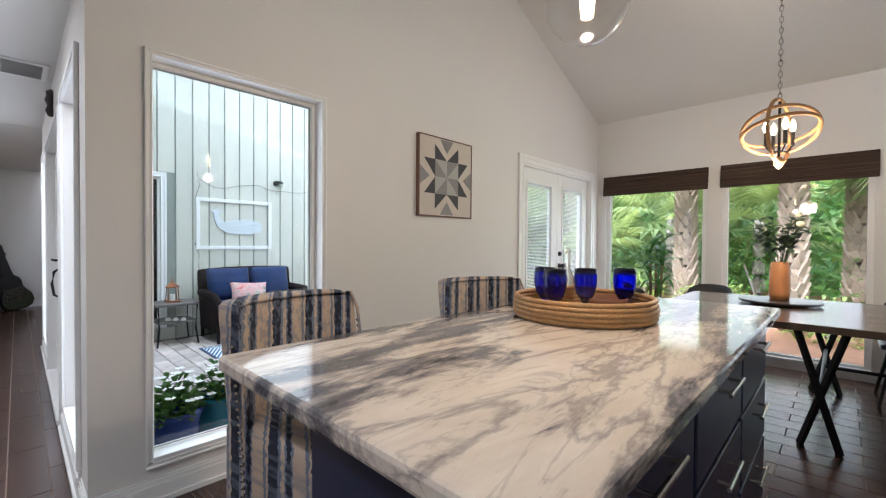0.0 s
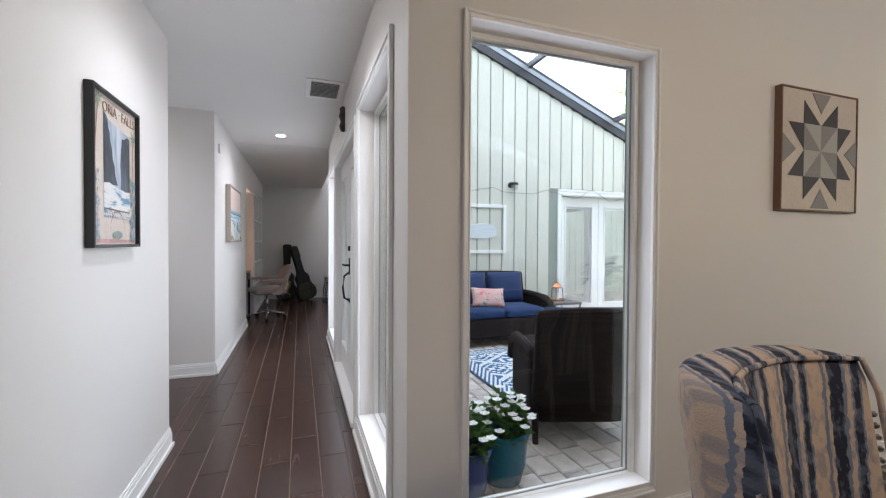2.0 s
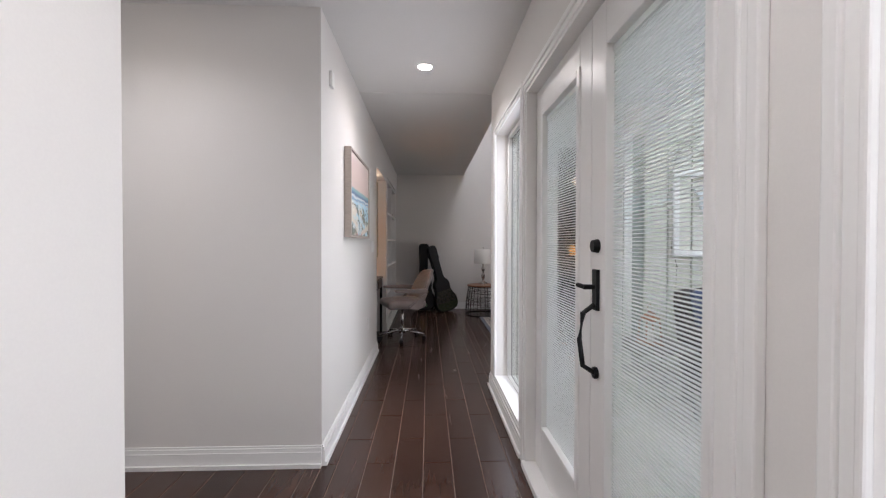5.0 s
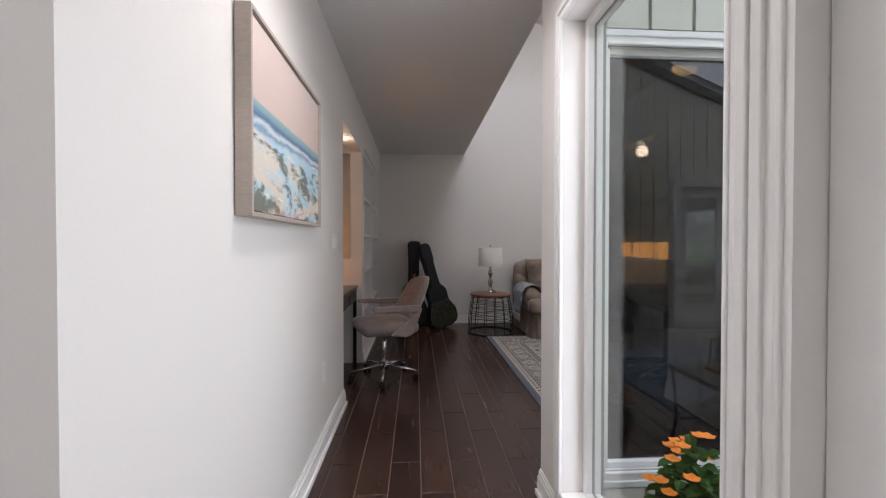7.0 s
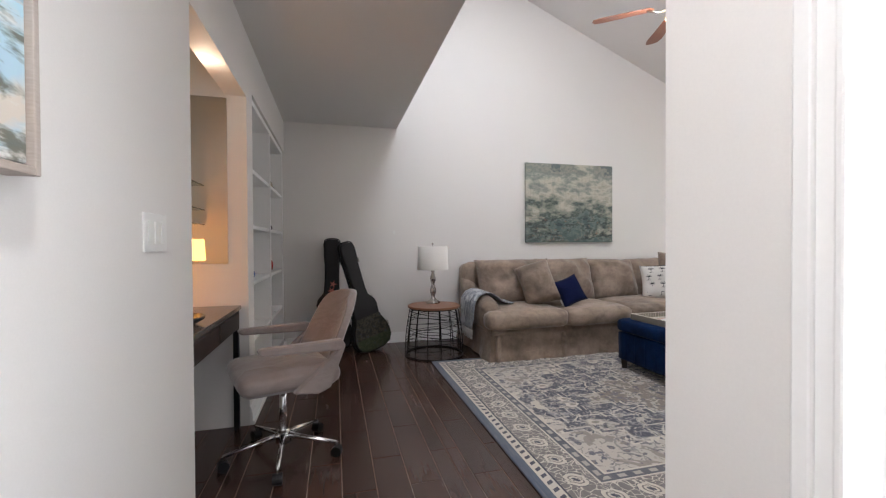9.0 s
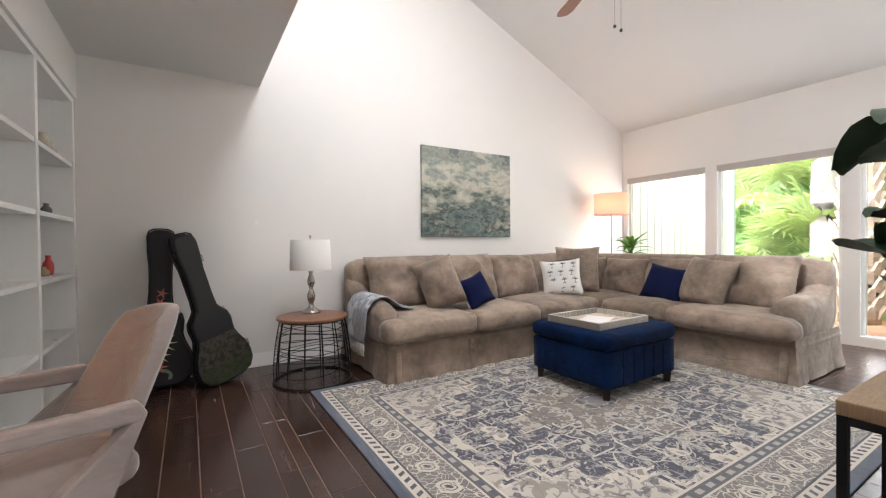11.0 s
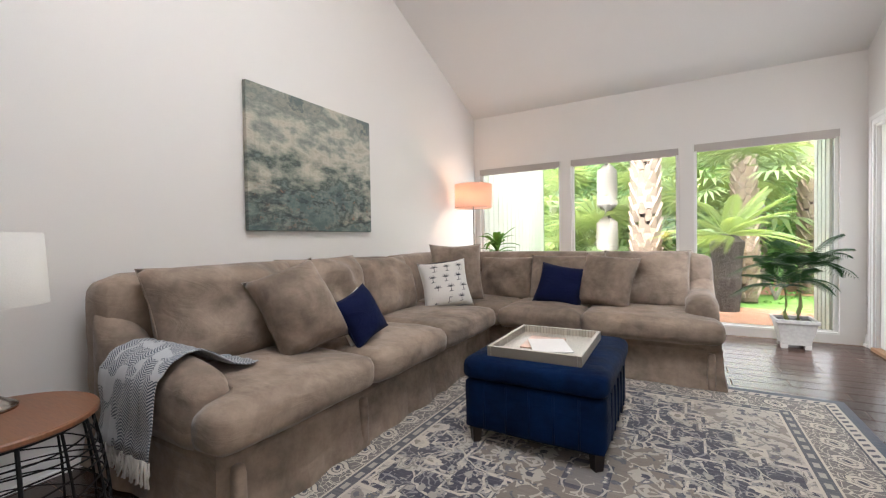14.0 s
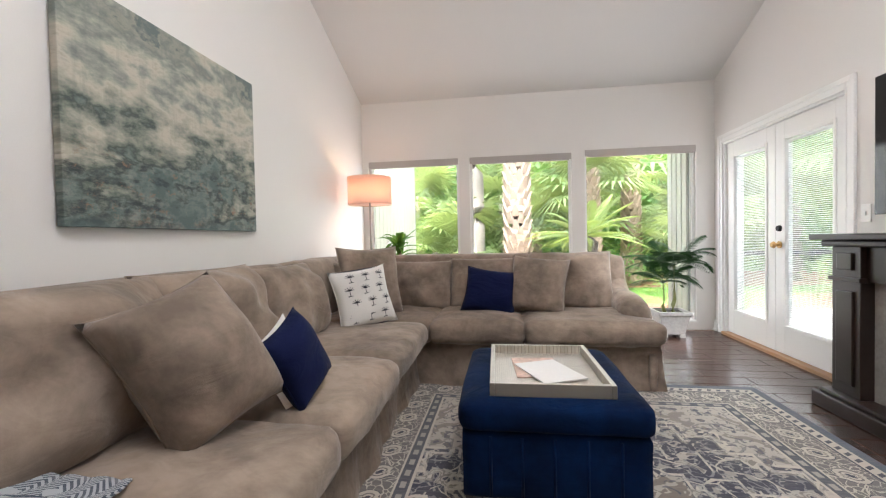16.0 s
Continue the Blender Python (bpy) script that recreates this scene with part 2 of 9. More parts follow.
def tube(points, r, seg=8, closed=False, bm=None, taper=None):
    """A bent rod through the points."""
    bm = bm or bmesh.new()
    pts = [Vector(p) for p in points]
    n, rings = len(pts), []
    for i, p in enumerate(pts):
        a = pts[i - 1] if i or closed else p
        b = pts[(i + 1) % n] if i < n - 1 or closed else p
        q = (b - a).to_track_quat("Z", "Y")
        rr = r * (taper(i / max(1, n - 1)) if taper else 1)
        rings.append([bm.verts.new(p + q @ Vector((rr * math.cos(2 * math.pi * k / seg), rr * math.sin(2 * math.pi * k / seg), 0))) for k in range(seg)])
    for i in range(n if closed else n - 1):
        a, b = rings[i], rings[(i + 1) % n]
        for k in range(seg):
            bm.faces.new((a[k], a[(k + 1) % seg], b[(k + 1) % seg], b[k]))
    if not closed:
        bm.faces.new(rings[0][::-1])
        bm.faces.new(rings[-1])
    return bm


def lathe(profile, seg=24, bm=None, centre=(0, 0, 0)):
    """Turned shape from (radius, height) pairs."""
    bm = bm or bmesh.new()
    c = Vector(centre)
    rings = []
    for r, z in profile:
        if r < 1e-5:
            rings.append([bm.verts.new(c + Vector((0, 0, z)))])
        else:
            rings.append([bm.verts.new(c + Vector((r * math.cos(2 * math.pi * k / seg), r * math.sin(2 * math.pi * k / seg), z))) for k in range(seg)])
    for a, b in zip(rings, rings[1:]):
        for k in range(seg):
            j = (k + 1) % seg
            if len(a) == 1 and len(b) > 1:
                bm.faces.new((a[0], b[k], b[j]))
            elif len(b) == 1 and len(a) > 1:
                bm.faces.new((a[k], a[j], b[0]))
            elif len(a) > 1:
                bm.faces.new((a[k], a[j], b[j], b[k]))
    return bm


def soft_box(sx, sy, sz, r, n=10, puff=0.0, wrinkle=0.0, seed=0, m=None, bm=None):
    """A rounded, slightly swollen box on the ground plane, for upholstery."""
    bm = bm or bmesh.new()
    m = m or Matrix.Identity(4)
    tmp = bmesh.new()
    bmesh.ops.create_cube(tmp, size=2.0)
    bmesh.ops.subdivide_edges(tmp, edges=tmp.edges[:], cuts=n, use_grid_fill=True)
    h = Vector((sx / 2, sy / 2, sz / 2))
    made = {}
    for v in tmp.verts:
        u = v.co.copy()
        # crowd the grid towards the edges, where the rounding is
        u = Vector([math.copysign(abs(c) ** 0.7, c) for c in u])
        p = Vector([u[i] * h[i] for i in range(3)])
        core = Vector([max(-(h[i] - r), min(h[i] - r, p[i])) for i in range(3)])
        d = p - core
        if d.length > 1e-6:
            p = core + d.normalized() * min(r, d.length) if d.length > r or sum(1 for i in range(3) if abs(abs(u[i]) - 1) < 1e-4) else p
        nrm = Vector([u[i] ** 3 for i in range(3)])
        if nrm.length > 0:
            nrm.normalize()
        swell = puff * max(0, (1 - u.x ** 2)) * max(0, (1 - u.y ** 2)) + puff * 0.4 * max(0, (1 - u.x ** 2)) * max(0, (1 - u.z ** 2)) + puff * 0.4 * max(0, (1 - u.y ** 2)) * max(0, (1 - u.z ** 2))
        p += nrm * swell
        if wrinkle:
            q = p * 7 + Vector((seed * 3.1, seed * 1.7, seed))
            p += nrm * wrinkle * (noise.noise(q) + 0.5 * noise.noise(q * 2.3))
        p.z += h.z
        made[v.index] = bm.verts.new(m @ p)
    for f in tmp.faces:
        bm.faces.new([made[v.index] for v in f.verts])
    tmp.free()
    return bm


def pillow(w, h, t, n=12, pinch=0.12, wrinkle=0.012, seed=0, m=None):
    """A throw pillow standing in the local xz plane, base at z 0."""
    bm = bmesh.new()
    m = m or Matrix.Identity(4)
    sides = []
    for s in (-1, 1):
        grid = []
        for i in range(n + 1):
            row = []
            for j in range(n + 1):
                u, v = 2 * i / n - 1, 2 * j / n - 1
                edge = (1 - u * u) * (1 - v * v)
                th = t / 2 * edge ** 0.42
                x = w / 2 * u * (1 - pinch * (1 - v * v) * abs(u) ** 3)
                z = h / 2 * v * (1 - pinch * (1 - u * u) * abs(v) ** 3) + h / 2
                q = Vector((x * 6 + seed * 5.3, s * 2.0 + seed, z * 6))
                y = s * (th + wrinkle * edge ** 0.5 * noise.noise(q) * 2)
                row.append((x, y, z))
            grid.append(row)
        sides.append(grid)
    rim = {}
    made = []
    for si, grid in enumerate(sides):
        vs = []
        for i in range(n + 1):
            row = []
            for j in range(n + 1):
                if i in (0, n) or j in (0, n):
                    if (i, j) not in rim:
                        x, y, z = grid[i][j]
                        rim[(i, j)] = bm.verts.new(m @ Vector((x, 0, z)))
                    row.append(rim[(i, j)])
                else:
                    row.append(bm.verts.new(m @ Vector(grid[i][j])))
            vs.append(row)
        made.append(vs)
        for i in range(n):
            for j in range(n):
                bm.faces.new((vs[i][j], vs[i + 1][j], vs[i + 1][j + 1], vs[i][j + 1]))
    return bm


def seam(w, h, pinch=0.12, m=None, n=10, r=0.0035):
    """The sewn edge round a pillow."""
    m = m or Matrix.Identity(4)
    walk_ = [(-1 + 2 * k / n, -1) for k in range(n)] + [(1, -1 + 2 * k / n) for k in range(n)] + [(1 - 2 * k / n, 1) for k in range(n)] + [(-1, 1 - 2 * k / n) for k in range(n)]
    pts = [m @ Vector((w / 2 * u * (1 - pinch * (1 - v * v) * abs(u) ** 3), 0, h / 2 * v * (1 - pinch * (1 - u * u) * abs(v) ** 3) + h / 2)) for u, v in walk_]
    return tube(pts, r, 5, True)


def wall_run(name, axis, a0, a1, f0, f1, z0, top, holes=(), material=None, label=""):
    """A wall along x or y from a0 to a1, f0 to f1 thick, up to top (a number or a function), with holes (a, a, z, z)."""
    bm = bmesh.new()
    tf = top if callable(top) else (lambda a: top)
    cuts = sorted({a0, a1, *[h[0] for h in holes], *[h[1] for h in holes]})

    def block(p, q, zl0, zl1, zh0, zh1):
        corners = []
        for a, lo, hi in ((p, zl0, zh0), (q, zl1, zh1)):
            for f in (f0, f1):
                for z in (lo, hi):
                    corners.append(bm.verts.new((a, f, z) if axis == "x" else (f, a, z)))
        c = corners
        for f in ((0, 1, 3, 2), (4, 6, 7, 5), (0, 4, 5, 1), (2, 3, 7, 6), (1, 5, 7, 3), (0, 2, 6, 4)):
            bm.faces.new([c[i] for i in f])

    for p, q in zip(cuts, cuts[1:]):
        here = sorted([h for h in holes if h[0] <= p + 1e-6 and h[1] >= q - 1e-6], key=lambda h: h[2])
        z = z0
        for h in here:
            if h[2] > z + 1e-6:
                block(p, q, z, z, h[2], h[2])
            z = h[3]
        block(p, q, z, z, tf(p), tf(q))
    ob = part(name, bm, material or WALL)
    return tagged(ob, label, "wall", kind="structure")


# floor slab under the planks
tagged(part("floor_slab", box(-10.75, 3.6, -3.6, YHO, -0.16, -0.003, box(-10.75, XEO, YHO, 5.6, -0.16, -0.003, box(XKO, 3.6, YHO, 5.3, -0.16, -0.003))), GROUT), "grey-brown grout bed under wood-look floor tiles", "floor", kind="structure")

# walls
wall_run("wall_courtyard_kitchen", "y", YHO, YD, XKO, XK, COURT - 0.05, vault_k, [(0.43, 1.29, 0.19, 2.07), (3.50, 5.04, -0.2, 2.02)], label="off-white painted wall with a tall window and glazed doors")
wall_run("wall_courtyard_hall", "x", -6.48, XK, YH, YHO, -0.16, 5.0, [(-6.20, -5.33, 0.15, 2.05), (-5.21, -3.69, -0.2, 2.03), (-3.475, -2.57, 0.15, 2.07)], label="off-white hall wall with windows and glazed doors")
wall_run("wall_living_east", "y", YHO, YN, XE, XEO, COURT - 0.05, vault, [(0.46, 1.30, 0.14, 2.05), (3.74, 5.32, -0.2, 2.02)], label="off-white living room wall with glazed double doors")
wall_run("wall_living_west", "y", -1.6, YN + 0.15, XW - 0.15, XW, -0.16, lambda y: vault(y), label="tall off-white painted wall behind the sofa")
wall_run("wall_living_north", "x", XW, XEO, YN, YN + 0.15, -0.16, 2.75, [(-10.52, -9.40, 0.08, 2.03), (-9.27, -8.09, 0.08, 2.03), (-7.95, -6.76, 0.08, 2.05)], label="off-white wall with three tall picture windows")
wall_run("wall_dining_north", "x", XKO, 3.6, YD, YD + 0.15, -0.16, 2.76, [(-2.17, -1.06, 0.08, 2.05), (-0.91, 0.22, 0.08, 2.05), (0.36, 1.5, 0.08, 2.05)], label="off-white dining room wall with tall windows")
# three walls out of view, added to close the kitchen for light and reflections
wall_run("wall_kitchen_east", "y", -3.6, YD + 0.15, 3.6, 3.75, -0.16, lambda y: vault_k(max(y, YH)), label="unseen off-white wall closing the kitchen")
wall_run("wall_kitchen_south", "x", -2.45, 3.6, -3.75, -3.6, -0.16, ZC, label="unseen off-white wall closing the kitchen")
wall_run("wall_kitchen_west", "y", -3.6, YS - 0.12, -2.45, -2.3, -0.16, ZC, label="unseen off-white wall closing the kitchen")
wall_run("wall_hall_picture", "x", -3.80, -2.3, YS - 0.12, YS, -0.16, ZC, label="off-white hall wall with a framed poster")
wall_run("wall_alcove_east", "y", -2.6, YS - 0.12, -3.80, -3.68, -0.16, ZC, label="off-white side wall of the hall recess")
# the recess runs on; this unseen wall is added to close it
wall_run("wall_alcove_back", "x", -5.36, -3.68, -2.72, -2.6, -0.16, ZC, label="unseen off-white wall closing the hall recess")
wall_run("wall_alcove_west", "y", -2.6, YS - 0.12, -5.36, -5.24, -0.16, ZC, label="off-white wall facing the hall recess")
wall_run("wall_hall_seascape", "x", -7.62, -5.24, YS - 0.12, YS, -0.16, ZC, label="off-white hall wall with a seascape canvas")
# desk niche and bookcase side
wall_run("wall_niche_head", "x", -8.66, -7.62, YS - 0.12, YS, 2.06, ZC, label="off-white wall over the desk niche")
wall_run("wall_niche_pier", "x", -8.84, -8.66, -1.75, YS, -0.16, ZC, label="off-white pier between desk niche and bookcase")
wall_run("wall_niche_back", "x", -8.66, -7.50, -1.75, -1.60, -0.16, ZC, label="off-white back wall of the desk niche")
wall_run("wall_niche_side", "y", -1.60, YS - 0.12, -7.62, -7.50, -0.16, ZC, label="off-white side wall of the desk niche")
wall_run("wall_bookcase_head", "x", -10.60, -8.84, -1.4, YS, 2.14, ZC, label="off-white wall over the built-in bookcase")
wall_run("wall_bookcase_back", "x", -10.60, -8.84, -1.5, -1.4, -0.16, ZC, label="off-white wall behind the built-in bookcase")
# upper walls above the flat ceiling's edge
wall_run("wall_over_soffit", "x", XW, -6.48, YSOF - 0.12, YSOF, ZC, vault(YSOF), label="off-white upper wall above the lowered hall ceiling")
wall_run("wall_over_kitchen_edge", "x", XK, 3.6, YH - 0.12, YH, ZC, vault_k(YH), label="off-white upper wall above the lowered ceiling")


def slab(name, x0, x1, y0, y1, zf, thick, material, label, category):
    bm = bmesh.new()
    c = [bm.verts.new(p) for x in (x0, x1) for y in (y0, y1) for p in ((x, y, zf(y)), (x, y, zf(y) + thick))]
    for f in ((0, 1, 3, 2), (4, 6, 7, 5), (0, 4, 5, 1), (2, 3, 7, 6), (1, 5, 7, 3), (0, 2, 6, 4)):
        bm.faces.new([c[i] for i in f])
    return tagged(part(name, bm, material), label, category, kind="structure")


SKY_X, SKY_Y = (-8.65, -7.35), (0.5, 1.5)      # opening of the assumed skylight, out of view


def slab_with_hole(name, x0, x1, y0, y1, zf, thick, material, label, category):
    """A sloping slab with the assumed skylight's opening through it."""
    bm = bmesh.new()
    for a0, a1, b0_, b1_ in ((x0, SKY_X[0], y0, y1), (SKY_X[1], x1, y0, y1), (SKY_X[0], SKY_X[1], y0, SKY_Y[0]), (SKY_X[0], SKY_X[1], SKY_Y[1], y1)):
        c = [bm.verts.new(p) for x in (a0, a1) for y in (b0_, b1_) for p in ((x, y, zf(y)), (x, y, zf(y) + thick))]
        for f in ((0, 1, 3, 2), (4, 6, 7, 5), (0, 4, 5, 1), (2, 3, 7, 6), (1, 5, 7, 3), (0, 2, 6, 4)):
            bm.faces.new([c[i] for i in f])
    return tagged(part(name, bm, material), label, category, kind="structure")


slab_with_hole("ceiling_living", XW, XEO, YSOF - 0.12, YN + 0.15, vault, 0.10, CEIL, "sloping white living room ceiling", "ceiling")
slab("ceiling_dining", XKO, 3.6, YH - 0.12, YD + 0.15, vault_k, 0.10, CEIL, "sloping white ceiling over kitchen and dining table", "ceiling")
slab("ceiling_hall", -6.48, 3.6, -3.6, YH - 0.0, lambda y: ZC, 0.10, CEIL, "flat off-white hall ceiling", "ceiling")
slab("ceiling_hall_end", XW, -6.48, -1.6, YSOF, lambda y: ZC - 0.003, 0.09, CEIL, "flat off-white lowered ceiling edge", "ceiling")
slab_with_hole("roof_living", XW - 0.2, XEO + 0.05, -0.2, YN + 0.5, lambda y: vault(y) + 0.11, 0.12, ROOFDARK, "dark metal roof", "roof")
slab("roof_dining", XKO - 0.05, 4.0, -0.2, YD + 0.5, lambda y: vault_k(y) + 0.11, 0.12, ROOFDARK, "dark metal roof", "roof")
slab("roof_hall", -10.9, 4.0, -3.9, 0.3, lambda y: 5.05 + 0.3 * y, 0.12, ROOFDARK, "dark metal roof", "roof")


# unseen skylight, added with its lamp to brighten the upper west wall
sky_w = thing("window_11", 0, 0, 0, label="assumed skylight in the sloping ceiling, out of view", category="skylight", kind="structure")
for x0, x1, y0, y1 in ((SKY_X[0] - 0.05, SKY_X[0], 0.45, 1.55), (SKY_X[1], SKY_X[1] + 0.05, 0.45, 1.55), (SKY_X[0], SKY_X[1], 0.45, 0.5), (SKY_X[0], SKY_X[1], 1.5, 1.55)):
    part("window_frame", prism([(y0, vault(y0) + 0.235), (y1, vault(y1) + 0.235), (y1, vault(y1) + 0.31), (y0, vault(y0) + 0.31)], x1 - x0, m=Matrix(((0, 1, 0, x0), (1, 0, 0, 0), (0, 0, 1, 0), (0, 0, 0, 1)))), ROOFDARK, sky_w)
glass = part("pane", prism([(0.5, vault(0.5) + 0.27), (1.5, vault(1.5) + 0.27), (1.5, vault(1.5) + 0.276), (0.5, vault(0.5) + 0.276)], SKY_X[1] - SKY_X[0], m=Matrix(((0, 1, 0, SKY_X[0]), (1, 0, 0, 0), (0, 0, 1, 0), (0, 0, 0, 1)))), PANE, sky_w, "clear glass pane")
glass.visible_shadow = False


def baseboard(axis, a0, a1, f, d, name="baseboard", h=0.115):
    """A stepped skirting along a wall; d is the way that it stands proud."""
    bm = bmesh.new()
    for t, z0, z1 in ((0.016, 0.0, h * 0.72), (0.011, h * 0.72, h * 0.9), (0.006, h * 0.9, h)):
        lo, hi = sorted((f, f + d * t))
        box(a0, a1, lo, hi, z0, z1, bm) if axis == "x" else box(lo, hi, a0, a1, z0, z1, bm)
    box(*((a0, a1, *sorted((f + d * 0.016, f + d * 0.028))) if axis == "x" else (*sorted((f + d * 0.016, f + d * 0.028)), a0, a1)), 0, 0.022, bm)
    return tagged(part(name, bm, TRIM), "white painted skirting board", "baseboard", kind="structure")


for run in (("x", -3.80, -2.3, YS, 1), ("y", -1.6 - 1.0, YS, -5.24, 1), ("x", -7.62, -5.24, YS, 1), ("y", -0.9, YN, XW, 1), ("y", YS - 0.1, YS, -3.80, -1),
            ("x", -6.48, -5.28, YH, -1), ("x", -3.62, XK, YH, -1), ("y", YH, 3.40, XK, 1), ("x", -10.6, -8.66, YS, 1), ("x", -8.66, -7.62, -1.60, 1), ("y", 5.42, YN, XE, -1)):
    baseboard(*run)


def frame_boards(bm, axis, a0, a1, f0, f1, z0, z1, w, bottom=True):
    """Four (or three) boards round an opening, inside it."""
    def b(p, q, r, s):
        box(p, q, f0, f1, r, s, bm) if axis == "x" else box(f0, f1, p, q, r, s, bm)
    b(a0, a0 + w, z0, z1)
    b(a1 - w, a1, z0, z1)
    b(a0 + w, a1 - w, z1 - w, z1)
    if bottom:
        b(a0 + w, a1 - w, z0, z0 + w)
    return bm


def casing(name, axis, a0, a1, z1, f, d, w=0.075, z0=0.0, sill=False):
    """A moulded casing round an opening, on the wall's face."""
    bm = bmesh.new()
    for t, i0, i1 in ((0.012, 0.004, w - 0.003), (0.020, w * 0.55, w), (0.016, -0.002, w * 0.2)):
        lo, hi = sorted((f, f + d * t))
        def b(p, q, r, s):
            box(p, q, lo, hi, r, s, bm) if axis == "x" else box(lo, hi, p, q, r, s, bm)
        b(a0 - i1, a0 - i0, z0, z1 + i1)
        b(a1 + i0, a1 + i1, z0, z1 + i1)
        b(a0 - i0, a1 + i0, z1 + i0, z1 + i1)
        if sill:
            b(a0 - i1, a1 + i1, z0 - i1, z0 - i0)
    return tagged(part(name, bm, TRIM, bevel=0.004), "white painted moulded casing", "trim", kind="structure")


def window(name, axis, a0, a1, z0, z1, f, d, w=0.045, depth=0.06, label="tall fixed window with a white frame", reveal=None, glass=None):
    """A fixed window; f is the glass plane, d the way to the room."""
    ob = thing(name, 0, 0, 0, label=label, category="window", kind="structure")
    part("window_frame", frame_boards(bmesh.new(), axis, a0, a1, f - depth / 2, f + depth / 2, z0, z1, w), TRIM, ob, bevel=0.004)
    g = bmesh.new()
    frame_boards(g, axis, a0 + w, a1 - w, f - 0.004, f + 0.004, z0 + w, z1 - w, 0.003)
    part("gasket", g, GASKET, ob, "thin dark glazing gasket")
    p = (a0 + w, a1 - w, f - 0.003, f + 0.003) if axis == "x" else (f - 0.003, f + 0.003, a0 + w, a1 - w)
    pane = part("pane", box(*p, z0 + w, z1 - w), glass or PANE, ob, "glass pane")
    pane.visible_shadow = False
    if reveal:
        lo, hi = sorted((f + d * depth / 2, reveal))
        bm = bmesh.new()
        pr = (a0, a1, lo, hi + 0.012 * (d > 0)) if axis == "x" else (lo - 0.0, hi + 0.012 * (d > 0), a0, a1)
        part("window_sill", box(*pr, z0 - 0.004, z0 + 0.022), TRIM, ob, "white painted sill", bevel=0.004)
    return ob


window("window_1", "y", 0.43, 1.29, 0.19, 2.07, -2.385, 1, w=0.022, depth=0.05, label="tall fixed kitchen window looking onto the courtyard", reveal=XK)
window("window_2", "x", -3.475, -2.57, 0.15, 2.07, 0.315, -1, w=0.03, label="tall fixed hall window looking onto the courtyard", reveal=YH - 0.012)
window("window_3", "x", -6.20, -5.33, 0.15, 2.05, 0.315, -1, w=0.03, label="tall fixed hall window near the living room", reveal=YH - 0.012)
# window_4's dark tint stands for the dimness of the room behind the glass
window("window_4", "y", 0.46, 1.30, 0.14, 2.05, -6.44, -1, w=0.03, label="tall fixed living room window, pane darkened for the dim room", reveal=XE, glass=pane_mat("dim_room_pane", (0.15, 0.155, 0.16), 1.3))
for i, (a, b, zt) in enumerate(((-10.52, -9.40, 2.03), (-9.27, -8.09, 2.03), (-7.95, -6.76, 2.05))):
    window("window_%d" % (5 + i), "x", a, b, 0.08, zt, YN + 0.07, -1, w=0.03, label="tall picture window looking onto the garden", reveal=YN)
for i, (a, b) in enumerate(((-2.17, -1.06), (-0.91, 0.22), (0.36, 1.5))):
    window("window_%d" % (8 + i), "x", a, b, 0.08, 2.05, YD + 0.07, -1, w=0.045, label="tall dining room window looking onto the garden", reveal=YD)
casing("trim_window_kitchen", "y", 0.43, 1.29, 2.07, XK, 1, w=0.028, z0=0.19, sill=True)
casing("trim_hall_window", "x", -3.475, -2.57, 2.07, YH, -1, w=0.055, z0=0.15, sill=True)
casing("trim_hall_window_far", "x", -6.20, -5.33, 2.05, YH, -1, w=0.055, z0=0.15, sill=True)
casing("trim_hall_doors", "x", -5.21, -3.69, 2.03, YH, -1, w=0.058)
casing("trim_living_doors", "y", 3.74, 5.32, 2.02, XE, -1, w=0.085)
casing("trim_living_doors_outside", "y", 3.74, 5.32, 2.02, XEO + 0.012, 1, w=0.085, z0=COURT)
casing("trim_dining_doors", "y", 3.50, 5.04, 2.02, XK, 1, w=0.085)
casing("trim_dining_doors_outside", "y", 3.50, 5.04, 2.02, XKO - 0.012, -1, w=0.085, z0=COURT)
casing("trim_window_outside", "y", 0.46, 1.30, 2.05, XEO + 0.012, 1, w=0.065, z0=0.14, sill=True)
BLIND = leaf_mat("mini_blind", (0.80, 0.80, 0.79), 0.02, 0.55)
BLIND.node_tree.nodes["Translucent BSDF"].inputs[0].default_value = (0.92, 0.92, 0.91, 1)


